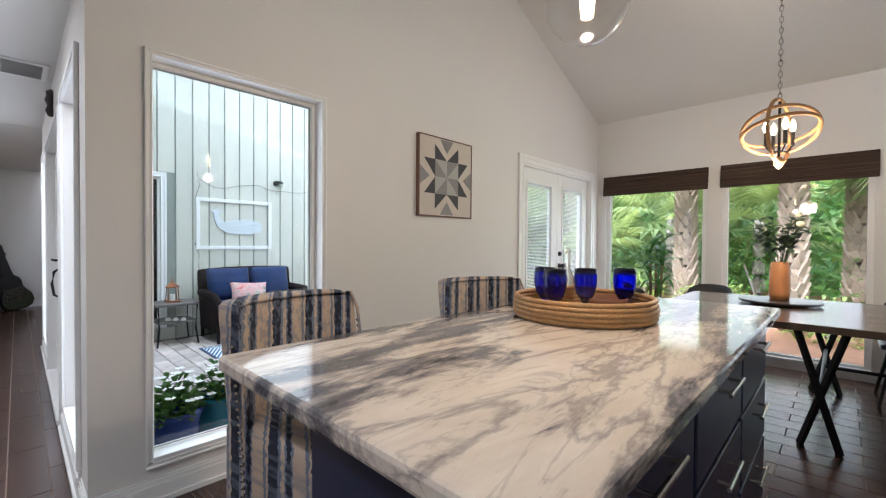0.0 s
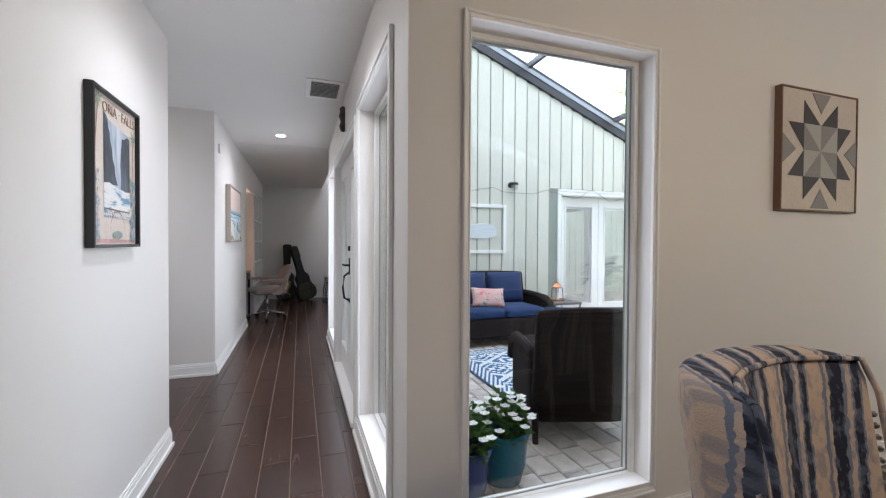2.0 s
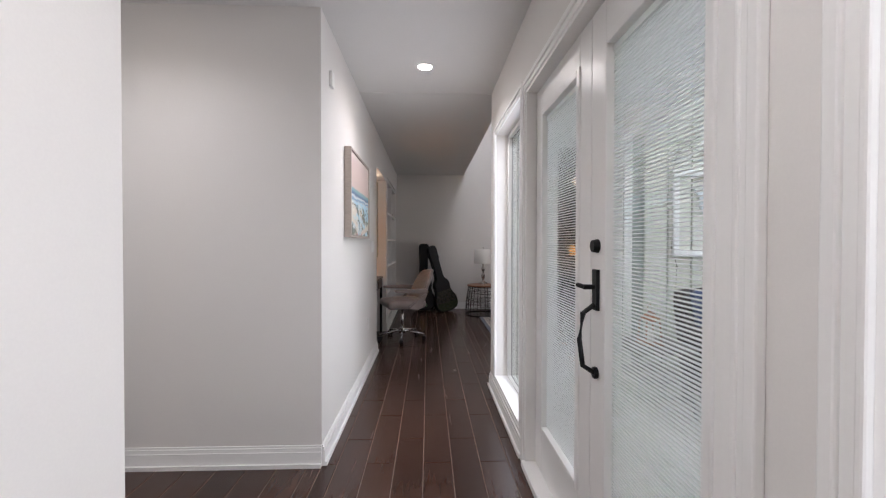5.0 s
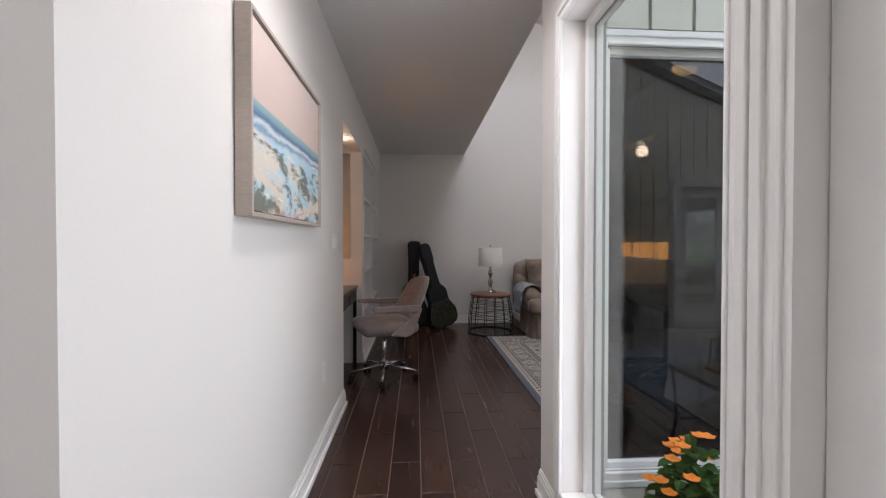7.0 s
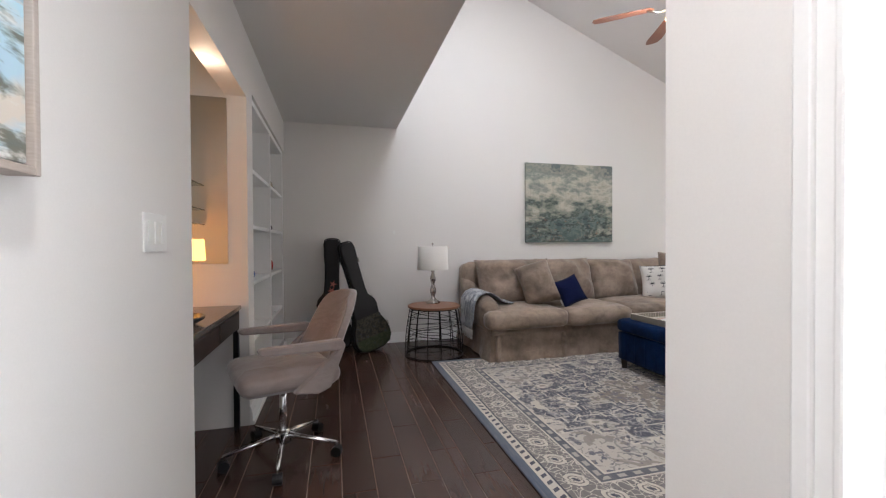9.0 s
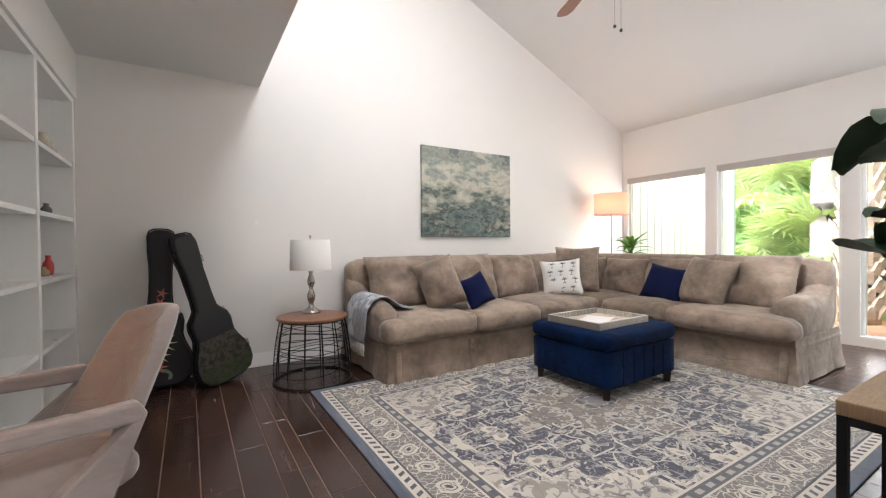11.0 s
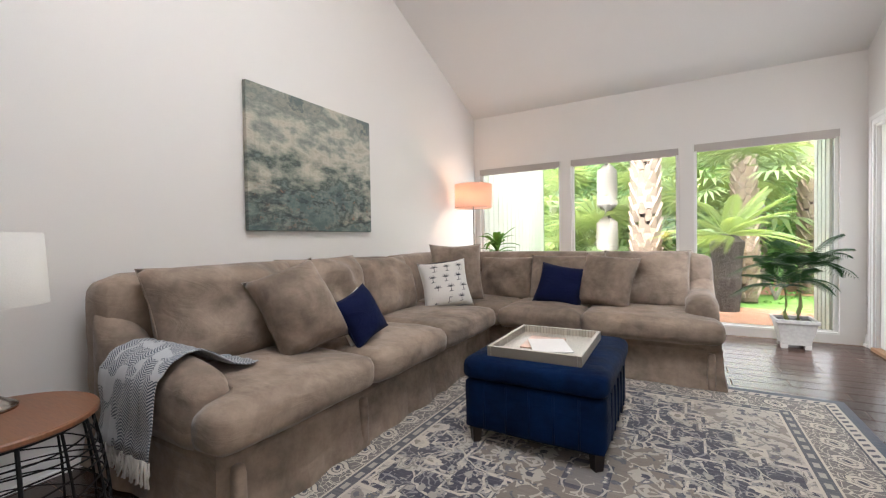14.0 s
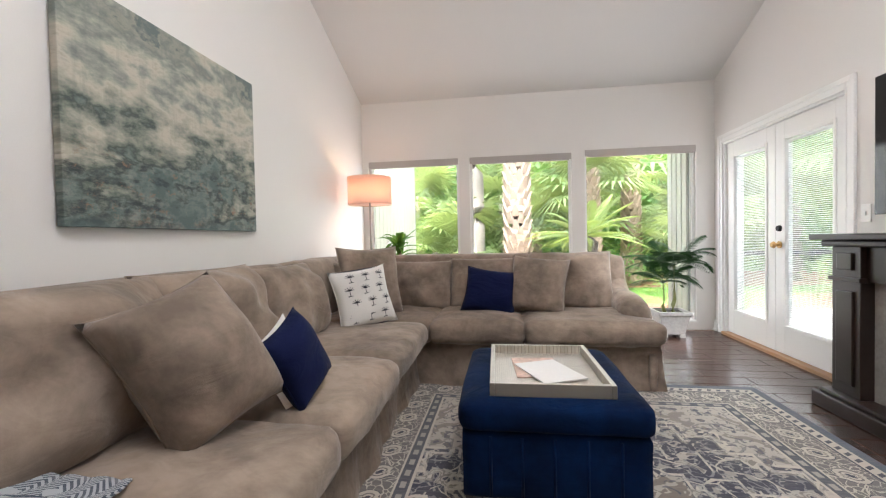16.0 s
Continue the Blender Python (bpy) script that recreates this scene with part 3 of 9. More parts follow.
def glazed_doors(name, axis, a0, a1, z0, z1, f, d, label, hardware, jamb, slat=0.0065):
    """A pair of glazed doors with blinds between the panes; f is the leaves' room-side face, d the way to the room."""
    ob = thing(name, 0, 0, 0, label=label, category="door", kind="structure")
    jb = bmesh.new()
    frame_boards(jb, axis, a0, a1, *sorted((jamb[0], jamb[1])), z0, z1, 0.018, bottom=False)
    part("jamb", jb, TRIM, ob, "white door jamb")
    lo, hi = sorted((f, f - d * 0.045))
    mid = (a0 + a1) / 2
    for p, q in ((a0 + 0.02, mid - 0.002), (mid + 0.002, a1 - 0.02)):
        w = 0.115
        bm = bmesh.new()
        def b(r, s, t, u, l=lo, h=hi, m=None):
            m = m or bm
            box(r, s, l, h, t, u, m) if axis == "x" else box(l, h, r, s, t, u, m)
        zt = z1 - 0.02
        b(p, p + w, z0 + 0.012, zt)
        b(q - w, q, z0 + 0.012, zt)
        b(p + w, q - w, z0 + 0.012, z0 + 0.24)
        b(p + w, q - w, zt - 0.14, zt)
        leaf = part("door_leaf", bm, TRIM, ob, "white painted glazed door leaf", bevel=0.003)
        lite = bmesh.new()
        frame_boards(lite, axis, p + w - 0.012, q - w + 0.012, lo - 0.008, hi + 0.008, z0 + 0.228, zt - 0.128, 0.03)
        part("glazing_bead", lite, TRIM, leaf, bevel=0.004)
        gb = bmesh.new()
        mm = (lo + hi) / 2
        b(p + w, q - w, z0 + 0.24, zt - 0.14, mm - 0.002, mm + 0.002, gb)
        pane = part("pane", gb, PANE, leaf, "clear glass pane")
        pane.visible_shadow = False
        if slat:
            sb = bmesh.new()
            z = z0 + 0.27
            while z < zt - 0.19:
                b(p + w + 0.02, q - w - 0.02, z, z + slat, mm - 0.005, mm + 0.005, sb)
                z += 0.011 if slat < 0.005 else 0.0155
            b(p + w + 0.02, q - w - 0.02, zt - 0.185, zt - 0.165, mm - 0.008, mm + 0.008, sb)
            blind = part("blind_slats", sb, BLIND, leaf, "white mini blind slats")
            blind["kind"] = "stuff"
    # handles on the meeting stile
    def pt(a, off, z):
        return (a, f + d * off, z) if axis == "x" else (f + d * off, a, z)
    if hardware == "handleset":
        a = mid + 0.06
        bm = box(*((a - 0.02, a + 0.02, *sorted((f, f + d * 0.012))) if axis == "x" else (*sorted((f, f + d * 0.012)), a - 0.02, a + 0.02)), 0.98, 1.12)
        tube([pt(a, 0.01, 1.0), pt(a, 0.05, 0.97), pt(a, 0.062, 0.88), pt(a, 0.05, 0.79), pt(a, 0.01, 0.765)], 0.009, bm=bm)
        rod(pt(a, 0, 1.06), pt(a, 0.05, 1.06), 0.009, bm=bm)
        rod(pt(a, 0.045, 1.06), pt(a - 0.03, 0.06, 1.065), 0.008, bm=bm)
        rod(pt(a, 0, 0.765), pt(a, 0.014, 0.765), 0.02, bm=bm)
        part("door_handle", bm, BLACK, ob, "dark bronze thumb-latch handle", bevel=0.002)
        part("deadbolt", rod(pt(a, 0, 1.2), pt(a, 0.02, 1.2), 0.024, 0.02, 16), BLACK, ob, "dark bronze deadbolt")
    else:
        a = mid - 0.06 if hardware == "knob_low" else mid + 0.06
        m2 = BRASS if hardware == "knob_low" else BLACK
        bm = rod(pt(a, 0, 0.96), pt(a, 0.01, 0.96), 0.03, seg=16)
        rod(pt(a, 0.01, 0.96), pt(a, 0.04, 0.96), 0.011, bm=bm)
        rod(pt(a, 0.035, 0.96), pt(a, 0.05, 0.96), 0.02, 0.03, 16, bm)
        rod(pt(a, 0.05, 0.96), pt(a, 0.068, 0.96), 0.03, 0.02, 16, bm)
        part("door_handle", bm, m2, ob, "round metal door knob")
        part("deadbolt", rod(pt(a, 0, 1.1), pt(a, 0.022, 1.1), 0.028, 0.022, 16), BLACK if m2 is BRASS else m2, ob, "round metal deadbolt")
    return ob


glazed_doors("door_1", "x", -5.21, -3.69, 0.02, 2.03, 0.245, -1, "closed white glazed hall doors with mini blinds", "handleset", (YH - 0.01, YHO), 0.0025)
glazed_doors("door_2", "y", 3.74, 5.32, 0.02, 2.02, XE + 0.03, -1, "closed white glazed living room doors with mini blinds", "knob_low", (XE, XEO))
glazed_doors("door_3", "y", 3.50, 5.04, 0.02, 2.02, XK - 0.04, 1, "closed white glazed dining room doors with mini blinds", "knob", (XK, XKO))
for nm, bx in (("sill_hall_doors", (-5.21, -3.69, YH - 0.03, YHO + 0.05, -0.1, 0.03)), ("sill_living_doors", (XE - 0.03, XEO + 0.05, 3.74, 5.32, -0.1, 0.028)), ("sill_dining_doors", (XKO - 0.05, XK + 0.02, 3.50, 5.04, -0.1, 0.028))):
    tagged(part(nm, box(*bx), plain("threshold_wood", (0.35, 0.19, 0.09), 0.4) if "living" in nm else TRIM, bevel=0.006), "low door threshold", "threshold", kind="structure")

# ---- living room ----
def suede(name, colour, vary=0.22, sheen=0.35):
    """Napped cloth with brushed patches."""
    m, t, b = shader(name)
    v = coords(t)
    patch, nap, weave = noise_tex(t, v, 3.2, 7, 0.62, 0.3), noise_tex(t, v, 17.0, 3), noise_tex(t, v, 400.0, 2)
    k = mathn(t, "MULTIPLY_ADD", patch, 0.8, mathn(t, "MULTIPLY", nap, 0.2))
    col = ramp(t, k, [(0.38, tuple(c * (1 - vary) for c in colour)), (0.5, colour), (0.62, tuple(c * (1 + vary) for c in colour))])
    t.links.new(col, b.inputs["Base Color"])
    b.inputs["Roughness"].default_value, b.inputs["Sheen Weight"].default_value = 0.9, sheen
    b.inputs["Sheen Roughness"].default_value, b.inputs["Specular IOR Level"].default_value = 0.4, 0.12
    crease = noise_tex(t, coords(t, (1, 1, 2.2)), 4.5, 3, 0.5, 1.6)
    bump(t, b, mathn(t, "ADD", mathn(t, "MULTIPLY_ADD", weave, 0.10, mathn(t, "MULTIPLY", nap, 0.35)), mathn(t, "MULTIPLY", crease, 2.2)), 0.35, 0.012)
    return m


TAUPE = suede("taupe_suede", (0.258, 0.201, 0.157), 0.36, 0.25)
NAVY = suede("navy_cloth", (0.006, 0.010, 0.045), 0.12, 0.04)
VELVET = suede("blue_velvet", (0.0010, 0.010, 0.042), 0.4, 0.03)
LINEN = plain("white_linen", (0.72, 0.70, 0.66), 0.9, vary=0.06, fine=300, relief=0.2)
DARKWOOD = plain("espresso_wood", (0.022, 0.013, 0.010), 0.35, vary=0.3, big=3, fine=30, stretch=(1, 8, 1), relief=0.1)

sofa = thing("sectional_sofa", 0, 0, 0, label="large taupe suede L-shaped sectional sofa with loose cushions on the rug", category="sofa")


def skirted(x0, x1, y0, y1, name="base"):
    """Upholstered base with a flaring skirt; the foot spreads a little."""
    bm = bmesh.new()
    rows = []
    n = 14
    for z, out in ((0.012, 0.03), (0.10, 0.016), (0.25, 0.004), (0.272, 0.008), (0.29, 0.0), (0.34, 0.0)):
        ring = []
        for (ax, ay), (bx, by) in (((x0, y0), (x1, y0)), ((x1, y0), (x1, y1)), ((x1, y1), (x0, y1)), ((x0, y1), (x0, y0))):
            for k in range(n):
                u = k / n
                wob = 1 + 1.3 * noise.noise(Vector((ax + (bx - ax) * u, ay + (by - ay) * u, 0)) * 6) if z < 0.2 else 1
                x, y = ax + (bx - ax) * u, ay + (by - ay) * u
                cx, cy = (x0 + x1) / 2, (y0 + y1) / 2
                dx = math.copysign(out * wob, x - cx) if abs(abs(x - cx) - (x1 - x0) / 2) < 1e-4 else 0
                dy = math.copysign(out * wob, y - cy) if abs(abs(y - cy) - (y1 - y0) / 2) < 1e-4 else 0
                ring.append(bm.verts.new((x + dx, y + dy, z)))
        rows.append(ring)
    for a, b in zip(rows, rows[1:]):
        for k in range(len(a)):
            bm.faces.new((a[k], a[(k + 1) % len(a)], b[(k + 1) % len(b)], b[k]))
    bm.faces.new(rows[0])
    bm.faces.new(rows[-1])
    return part(name, bm, TAUPE, sofa, "taupe suede base with a pleated skirt", smooth=False)


skirted(-10.54, -9.50, 1.04, 1.80)
skirted(-10.54, -9.52, 1.81, 2.53)
skirted(-10.54, -9.54, 2.54, 4.46)
skirted(-9.53, -8.75, 3.52, 4.46)
skirted(-8.74, -7.84, 3.52, 4.46)
# kick pleats at the corners
for x, y in ((-9.465, 1.10), (-9.49, 1.80), (-8.745, 3.49), (-7.90, 3.49)):
    part("pleat", soft_box(0.05, 0.05, 0.25, 0.02, 4, m=pose(x, y, 0.012)), TAUPE, sofa, smooth=True)
# seats, with rounded swollen edges
for i, (x0, x1, y0, y1) in enumerate(((-10.2, -9.40, 0.99, 1.82), (-10.2, -9.40, 1.82, 2.56), (-10.3, -9.42, 2.56, 3.42))):
    cushion = soft_box(x1 - x0, y1 - y0 + 0.01, 0.165, 0.06, 12, 0.028, 0.008, i, pose((x0 + x1) / 2, (y0 + y1) / 2, 0.32))
    for v in cushion.verts:
        if i == 0 and v.co.x < -9.585:
            v.co.y = max(v.co.y, 1.17)
    part("seat_cushion", cushion, TAUPE, sofa, smooth=True)
for i, (x0, x1, y0, y1) in enumerate(((-10.3, -9.40, 3.42, 4.2), (-9.42, -8.75, 3.40, 4.2), (-8.75, -7.83, 3.40, 4.2))):
    cushion = soft_box(x1 - x0 + 0.01, y1 - y0, 0.165, 0.06, 12, 0.028, 0.008, i + 5, pose((x0 + x1) / 2, (y0 + y1) / 2, 0.32))
    for v in cushion.verts:
        if i == 2 and v.co.y > 3.60:
            v.co.x = min(v.co.x, -8.03)
    part("seat_cushion", cushion, TAUPE, sofa, smooth=True)
# backs
part("back_frame", soft_box(0.26, 2.22, 0.62, 0.10, 12, 0.012, 0.008, 3, pose(-10.42, 2.13, 0.30)), TAUPE, sofa, smooth=True)
part("back_frame", soft_box(0.26, 1.28, 0.60, 0.10, 10, 0.012, 0.008, 4, pose(-10.42, 3.86, 0.32)), TAUPE, sofa, smooth=True)
part("back_frame", soft_box(2.70, 0.26, 0.615, 0.10, 12, 0.012, 0.008, 5, pose(-9.20, 4.36, 0.30)), TAUPE, sofa, smooth=True)


def rolled_arm(x0, x1, y0, y1, ztop, along):
    """A low rounded arm, swept up to the back."""
    bm = soft_box(x1 - x0, y1 - y0, ztop - 0.28, 0.085, 9, 0.012, 0.008, 6, pose((x0 + x1) / 2, (y0 + y1) / 2, 0.28))
    for v in bm.verts:
        if v.co.z > ztop - 0.12:
            u = (v.co.x - x0) / (x1 - x0) if along == "x" else (v.co.y - y0) / (y1 - y0)
            v.co.z += 0.26 * max(0, (u - 0.62) / 0.38) ** 1.8 if along == "y" else 0.26 * max(0, ((1 - u) - 0.62) / 0.38) ** 1.8
            v.co.z -= 0.05 * max(0, (0.3 - (u if along == "y" else 1 - u)) / 0.3) ** 2
    return part("arm", bm, TAUPE, sofa, "rounded taupe suede arm", smooth=True)


rolled_arm(-10.42, -9.58, 1.00, 1.19, 0.60, "x")
rolled_arm(-8.05, -7.84, 3.62, 4.40, 0.62, "y")
# loose back cushions
for i, (x, y, w, h, th, turn, lean) in enumerate(((-10.03, 1.56, 0.86, 0.54, 0.36, 90, -24), (-10.06, 2.22, 0.70, 0.53, 0.34, 90, -20), (-10.08, 2.86, 0.64, 0.50, 0.32, 90, -18),
                                                 (-9.60, 4.03, 0.56, 0.44, 0.24, 0, -16), (-9.05, 4.03, 0.60, 0.46, 0.28, 0, -16), (-8.34, 3.98, 0.68, 0.52, 0.32, 0, -22), (-10.05, 3.95, 0.5, 0.44, 0.22, 45, -14))):
    at = pose(x, y, 0.455, lean, 0, turn)
    bc = part("back_cushion", pillow(w, h, th, 24, 0.05, 0.040, i, at), TAUPE, sofa, "loose taupe suede back cushion", smooth=True)
    part("piping", seam(w, h, 0.05, at), TAUPE, bc, "sewn edge", smooth=True)


def throw_pillow(label, x, y, z, w, h, th, lean, turn, material, seed, tilt=0.0):
    ob = part("throw_pillow", pillow(w, h, th, 18, 0.10, 0.016, seed), material, smooth=True)
    part("piping", seam(w, h, 0.10), material, ob, "sewn edge", smooth=True)
    ob.matrix_world = pose(x, y, z, 0, 0, turn) @ pose(0, 0, 0, lean, 0, 0) @ pose(0, 0, 0, 0, tilt, 0)
    return tagged(ob, label, "pillow", "pillows on the sofa")


throw_pillow("large square taupe suede pillow leaning on the sofa back", -9.70, 1.72, 0.50, 0.38, 0.49, 0.36, -26, 60, TAUPE, 11, -20)
nav = throw_pillow("small square navy pillow with a white back", -9.58, 2.01, 0.515, 0.28, 0.29, 0.14, -22, 84, NAVY, 12, -20)
part("back_panel", pillow(0.275, 0.285, 0.06, 10, 0.1, 0.0, 3, pose(0, 0.05, 0.002)), LINEN, nav, "off-white back cloth", smooth=True)
throw_pillow("square taupe suede pillow set in the sofa corner", -9.86, 3.57, 0.475, 0.50, 0.56, 0.22, -14, 40, TAUPE, 13)
throw_pillow("navy square pillow on the sofa", -9.02, 3.76, 0.475, 0.42, 0.38, 0.18, -26, 2, NAVY, 14, 9)
throw_pillow("square taupe suede pillow leaning beside the navy pillow", -8.66, 3.78, 0.475, 0.46, 0.48, 0.26, -26, -8, TAUPE, 15, 6)

# white pillow with rows of dark palm trees
palmp = throw_pillow("white pillow printed with small dark palm trees", -9.79, 3.27, 0.475, 0.44, 0.42, 0.15, -18, 47, LINEN, 16, -5)
INK = plain("grey_ink", (0.035, 0.04, 0.05), 0.9, vary=0.3)


def pillow_front(x, z, w=0.44, h=0.42, t=0.15):
    u, v = 2 * x / w, 2 * z / h - 1
    return -(t / 2 * max(0.02, (1 - u * u) * (1 - v * v)) ** 0.42) - 0.007


for r in range(4):
    for c in range(3):
        bm = bmesh.new()
        px, pz = (-0.115 + 0.115 * c + (0.02 if r % 2 else -0.01)), 0.075 + 0.09 * r
        strokes = [((0, -0.03), (0, 0.012), 0.006)] + [((0, 0.008), (0.034 * math.cos(a), 0.010 + 0.026 * math.sin(a)), 0.007) for a in (0.0, 0.6, 1.2, 1.94, 2.54, 3.14)] + [((-0.018, -0.03), (0.018, -0.03), 0.006)]
        for (ax, az), (bx, bz), wd in strokes:
            d = Vector((bx - ax, bz - az)).normalized() * wd / 2
            q = [(ax - d.y, az + d.x), (ax + d.y, az - d.x), (bx + d.y * 0.4, bz - d.x * 0.4), (bx - d.y * 0.4, bz + d.x * 0.4)]
            bm.faces.new([bm.verts.new((px + a, pillow_front(px + a, pz + b), pz + b)) for a, b in q])
        part("palm_print", bm, INK, palmp)
for z in (0.012, 0.408):
    part("beaded_trim", tube([(-0.2 + 0.4 * i / 40, 0.003 * (i % 2), z) for i in range(41)], 0.005, 5), INK, palmp, "dark beaded edge")

# throw blanket with herringbone weave over the arm
m, t, b = shader("herringbone_throw")
v = coords(t)
sep = t.nodes.new("ShaderNodeSeparateXYZ")
t.links.new(v, sep.inputs[0])
zig = mathn(t, "PINGPONG", mathn(t, "MULTIPLY", sep.outputs[0], 1.0), 0.035)
ln = mathn(t, "FRACT", mathn(t, "MULTIPLY", mathn(t, "ADD", mathn(t, "ADD", sep.outputs[1], sep.outputs[2]), zig), 75.0))
stripe = mathn(t, "GREATER_THAN", ln, 0.5)
lay = mixc(t, mathn(t, "MULTIPLY", stripe, mathn(t, "GREATER_THAN", noise_tex(t, v, 6.0, 2), 0.42)), (0.46, 0.48, 0.50), (0.045, 0.06, 0.09))
t.links.new(lay, b.inputs["Base Color"])
b.inputs["Roughness"].default_value, b.inputs["Sheen Weight"].default_value = 0.95, 0.3
bump(t, b, noise_tex(t, v, 300, 2), 0.3, 0.003)
THROW = m
throw = thing("throw_blanket", 0, 0, 0, label="grey herringbone throw blanket with white fringe over the sofa arm", category="blanket")
bm = bmesh.new()
n, k = 26, 22
path = [(1.39, 0.515), (1.33, 0.52), (1.27, 0.535), (1.20, 0.59), (1.15, 0.625), (1.08, 0.63), (1.01, 0.605), (0.965, 0.55), (0.955, 0.46), (0.95, 0.36), (0.935, 0.27)]
grid = []
for i in range(n + 1):
    row = []
    s = i / n * (len(path) - 1)
    a, f = int(min(s, len(path) - 2)), s - int(min(s, len(path) - 2))
    y, z = (path[a][j] * (1 - f) + path[a + 1][j] * f for j in (0, 1))
    for j in range(k + 1):
        w = j / k
        x = -10.16 + 0.42 * w + 0.05 * noise.noise(Vector((i * 0.15, w * 2, 3)))
        fold = 0.014 * math.sin(w * 17 + i * 0.1) + 0.012 * noise.noise(Vector((w * 5, i * 0.2, 0)))
        row.append(bm.verts.new((x, y - abs(fold) * (1 if i > 14 else 0.2), z + (abs(fold) * 0.7 if i <= 16 else 0) + 0.006)))
    grid.append(row)
for i in range(n):
    for j in range(k):
        bm.faces.new((grid[i][j], grid[i + 1][j], grid[i + 1][j + 1], grid[i][j + 1]))
cloth = part("cloth", bm, THROW, throw, smooth=True)
sol = cloth.modifiers.new("thick", "SOLIDIFY")
sol.thickness = 0.006
fr = bmesh.new()
for j in range(44):
    w = j / 43
    x = -10.16 + 0.42 * w + random.uniform(-0.01, 0.01)
    p = [(x, 0.935 - 0.004, 0.275), (x + random.uniform(-0.01, 0.01), 0.93, 0.235), (x + random.uniform(-0.02, 0.02), 0.925 + random.uniform(-0.01, 0.01), 0.19 + random.uniform(-0.015, 0.015))]
    tube(p, 0.004, 5, bm=fr)
part("fringe", fr, LINEN, throw, "knotted off-white fringe", smooth=True)

# rug
m, t, b = shader("woven_rug")
tc = t.nodes.new("ShaderNodeTexCoord")
sep = t.nodes.new("ShaderNodeSeparateXYZ")
t.links.new(tc.outputs["Object"], sep.inputs[0])
ax, ay = mathn(t, "ABSOLUTE", sep.outputs[0]), mathn(t, "ABSOLUTE", sep.outputs[1])
HX, HY = 1.235, 1.565
dx, dy = mathn(t, "SUBTRACT", HX, ax), mathn(t, "SUBTRACT", HY, ay)
edge_d = mathn(t, "MINIMUM", dx, dy)
mir = t.nodes.new("ShaderNodeCombineXYZ")
t.links.new(ax, mir.inputs[0])
t.links.new(ay, mir.inputs[1])
warp = t.nodes.new("ShaderNodeTexNoise")
warp.inputs["Scale"].default_value = 7.0
t.links.new(mir.outputs[0], warp.inputs["Vector"])
wv = t.nodes.new("ShaderNodeVectorMath")
wv.operation = "MULTIPLY_ADD"
wv.inputs[1].default_value = (0.12, 0.12, 0)
t.links.new(warp.outputs["Color"], wv.inputs[0])
t.links.new(mir.outputs[0], wv.inputs[2])
wear = noise_tex(t, coords(t, (1, 1, 1)), 3.0, 6, 0.65)
weave = noise_tex(t, coords(t, (1, 14, 1)), 40.0, 3, 0.6)


def vor(scale, feature="DISTANCE_TO_EDGE", vec=None):
    v = t.nodes.new("ShaderNodeTexVoronoi")
    v.feature = feature
    v.inputs["Scale"].default_value = scale
    t.links.new(vec or wv.outputs[0], v.inputs["Vector"])
    return v


cream, grey, navy, taupe = (0.60, 0.545, 0.455), (0.16, 0.145, 0.135), (0.024, 0.028, 0.056), (0.19, 0.16, 0.13)
# a taupe medallion with an angular outline on a navy ground, cream corners
jag = mathn(t, "PINGPONG", mathn(t, "SUBTRACT", mathn(t, "MULTIPLY", ax, 1.3), ay), 0.15)
jag2 = mathn(t, "GREATER_THAN", mathn(t, "PINGPONG", mathn(t, "ADD", ax, mathn(t, "MULTIPLY", ay, -0.8)), 0.21), 0.105)
med = mathn(t, "ADD", ax, mathn(t, "MULTIPLY", ay, 0.72))
med = mathn(t, "ADD", med, mathn(t, "MULTIPLY", jag, 0.75))
med = mathn(t, "ADD", med, mathn(t, "MULTIPLY", jag2, 0.09))
med = mathn(t, "MULTIPLY", med, 0.70)
zone = ramp(t, med, [(0.0, grey), (0.10, navy), (0.13, taupe), (0.40, navy), (0.415, cream), (0.435, navy), (0.62, cream), (0.635, navy), (0.80, grey), (0.815, cream), (0.835, navy), (0.86, cream), (0.885, (0.50, 0.455, 0.39))], "CONSTANT")
inside = ramp(t, med, [(0.0, (1, 1, 1)), (0.41, (0, 0, 0)), (0.86, (1, 1, 1))], "CONSTANT")
corner = mathn(t, "GREATER_THAN", med, 0.885)


def flowers(under, scale, keep, petal, eye):
    """Scattered lobed flowers with a dark or light eye."""
    f = vor(scale, "F1")
    sp = t.nodes.new("ShaderNodeSeparateColor")
    t.links.new(f.outputs["Color"], sp.inputs[0])
    on = mathn(t, "GREATER_THAN", sp.outputs[0], keep)
    lobes = mathn(t, "MULTIPLY_ADD", noise_tex(t, wv.outputs[0], scale * 5.0, 1), 0.22, f.outputs["Distance"])
    c = mixc(t, mathn(t, "MULTIPLY", on, mathn(t, "LESS_THAN", lobes, 0.44)), under, petal)
    return mixc(t, mathn(t, "MULTIPLY", on, mathn(t, "LESS_THAN", lobes, 0.27)), c, eye)


def tendrils(under, scale, width, colour, strength=1.0):
    e = vor(scale)
    gate = mathn(t, "GREATER_THAN", noise_tex(t, mir.outputs[0], scale * 0.8, 2), 0.47)
    hit = mathn(t, "MULTIPLY", mathn(t, "MULTIPLY", mathn(t, "LESS_THAN", e.outputs["Distance"], width), gate), strength)
    return mixc(t, hit, under, colour)


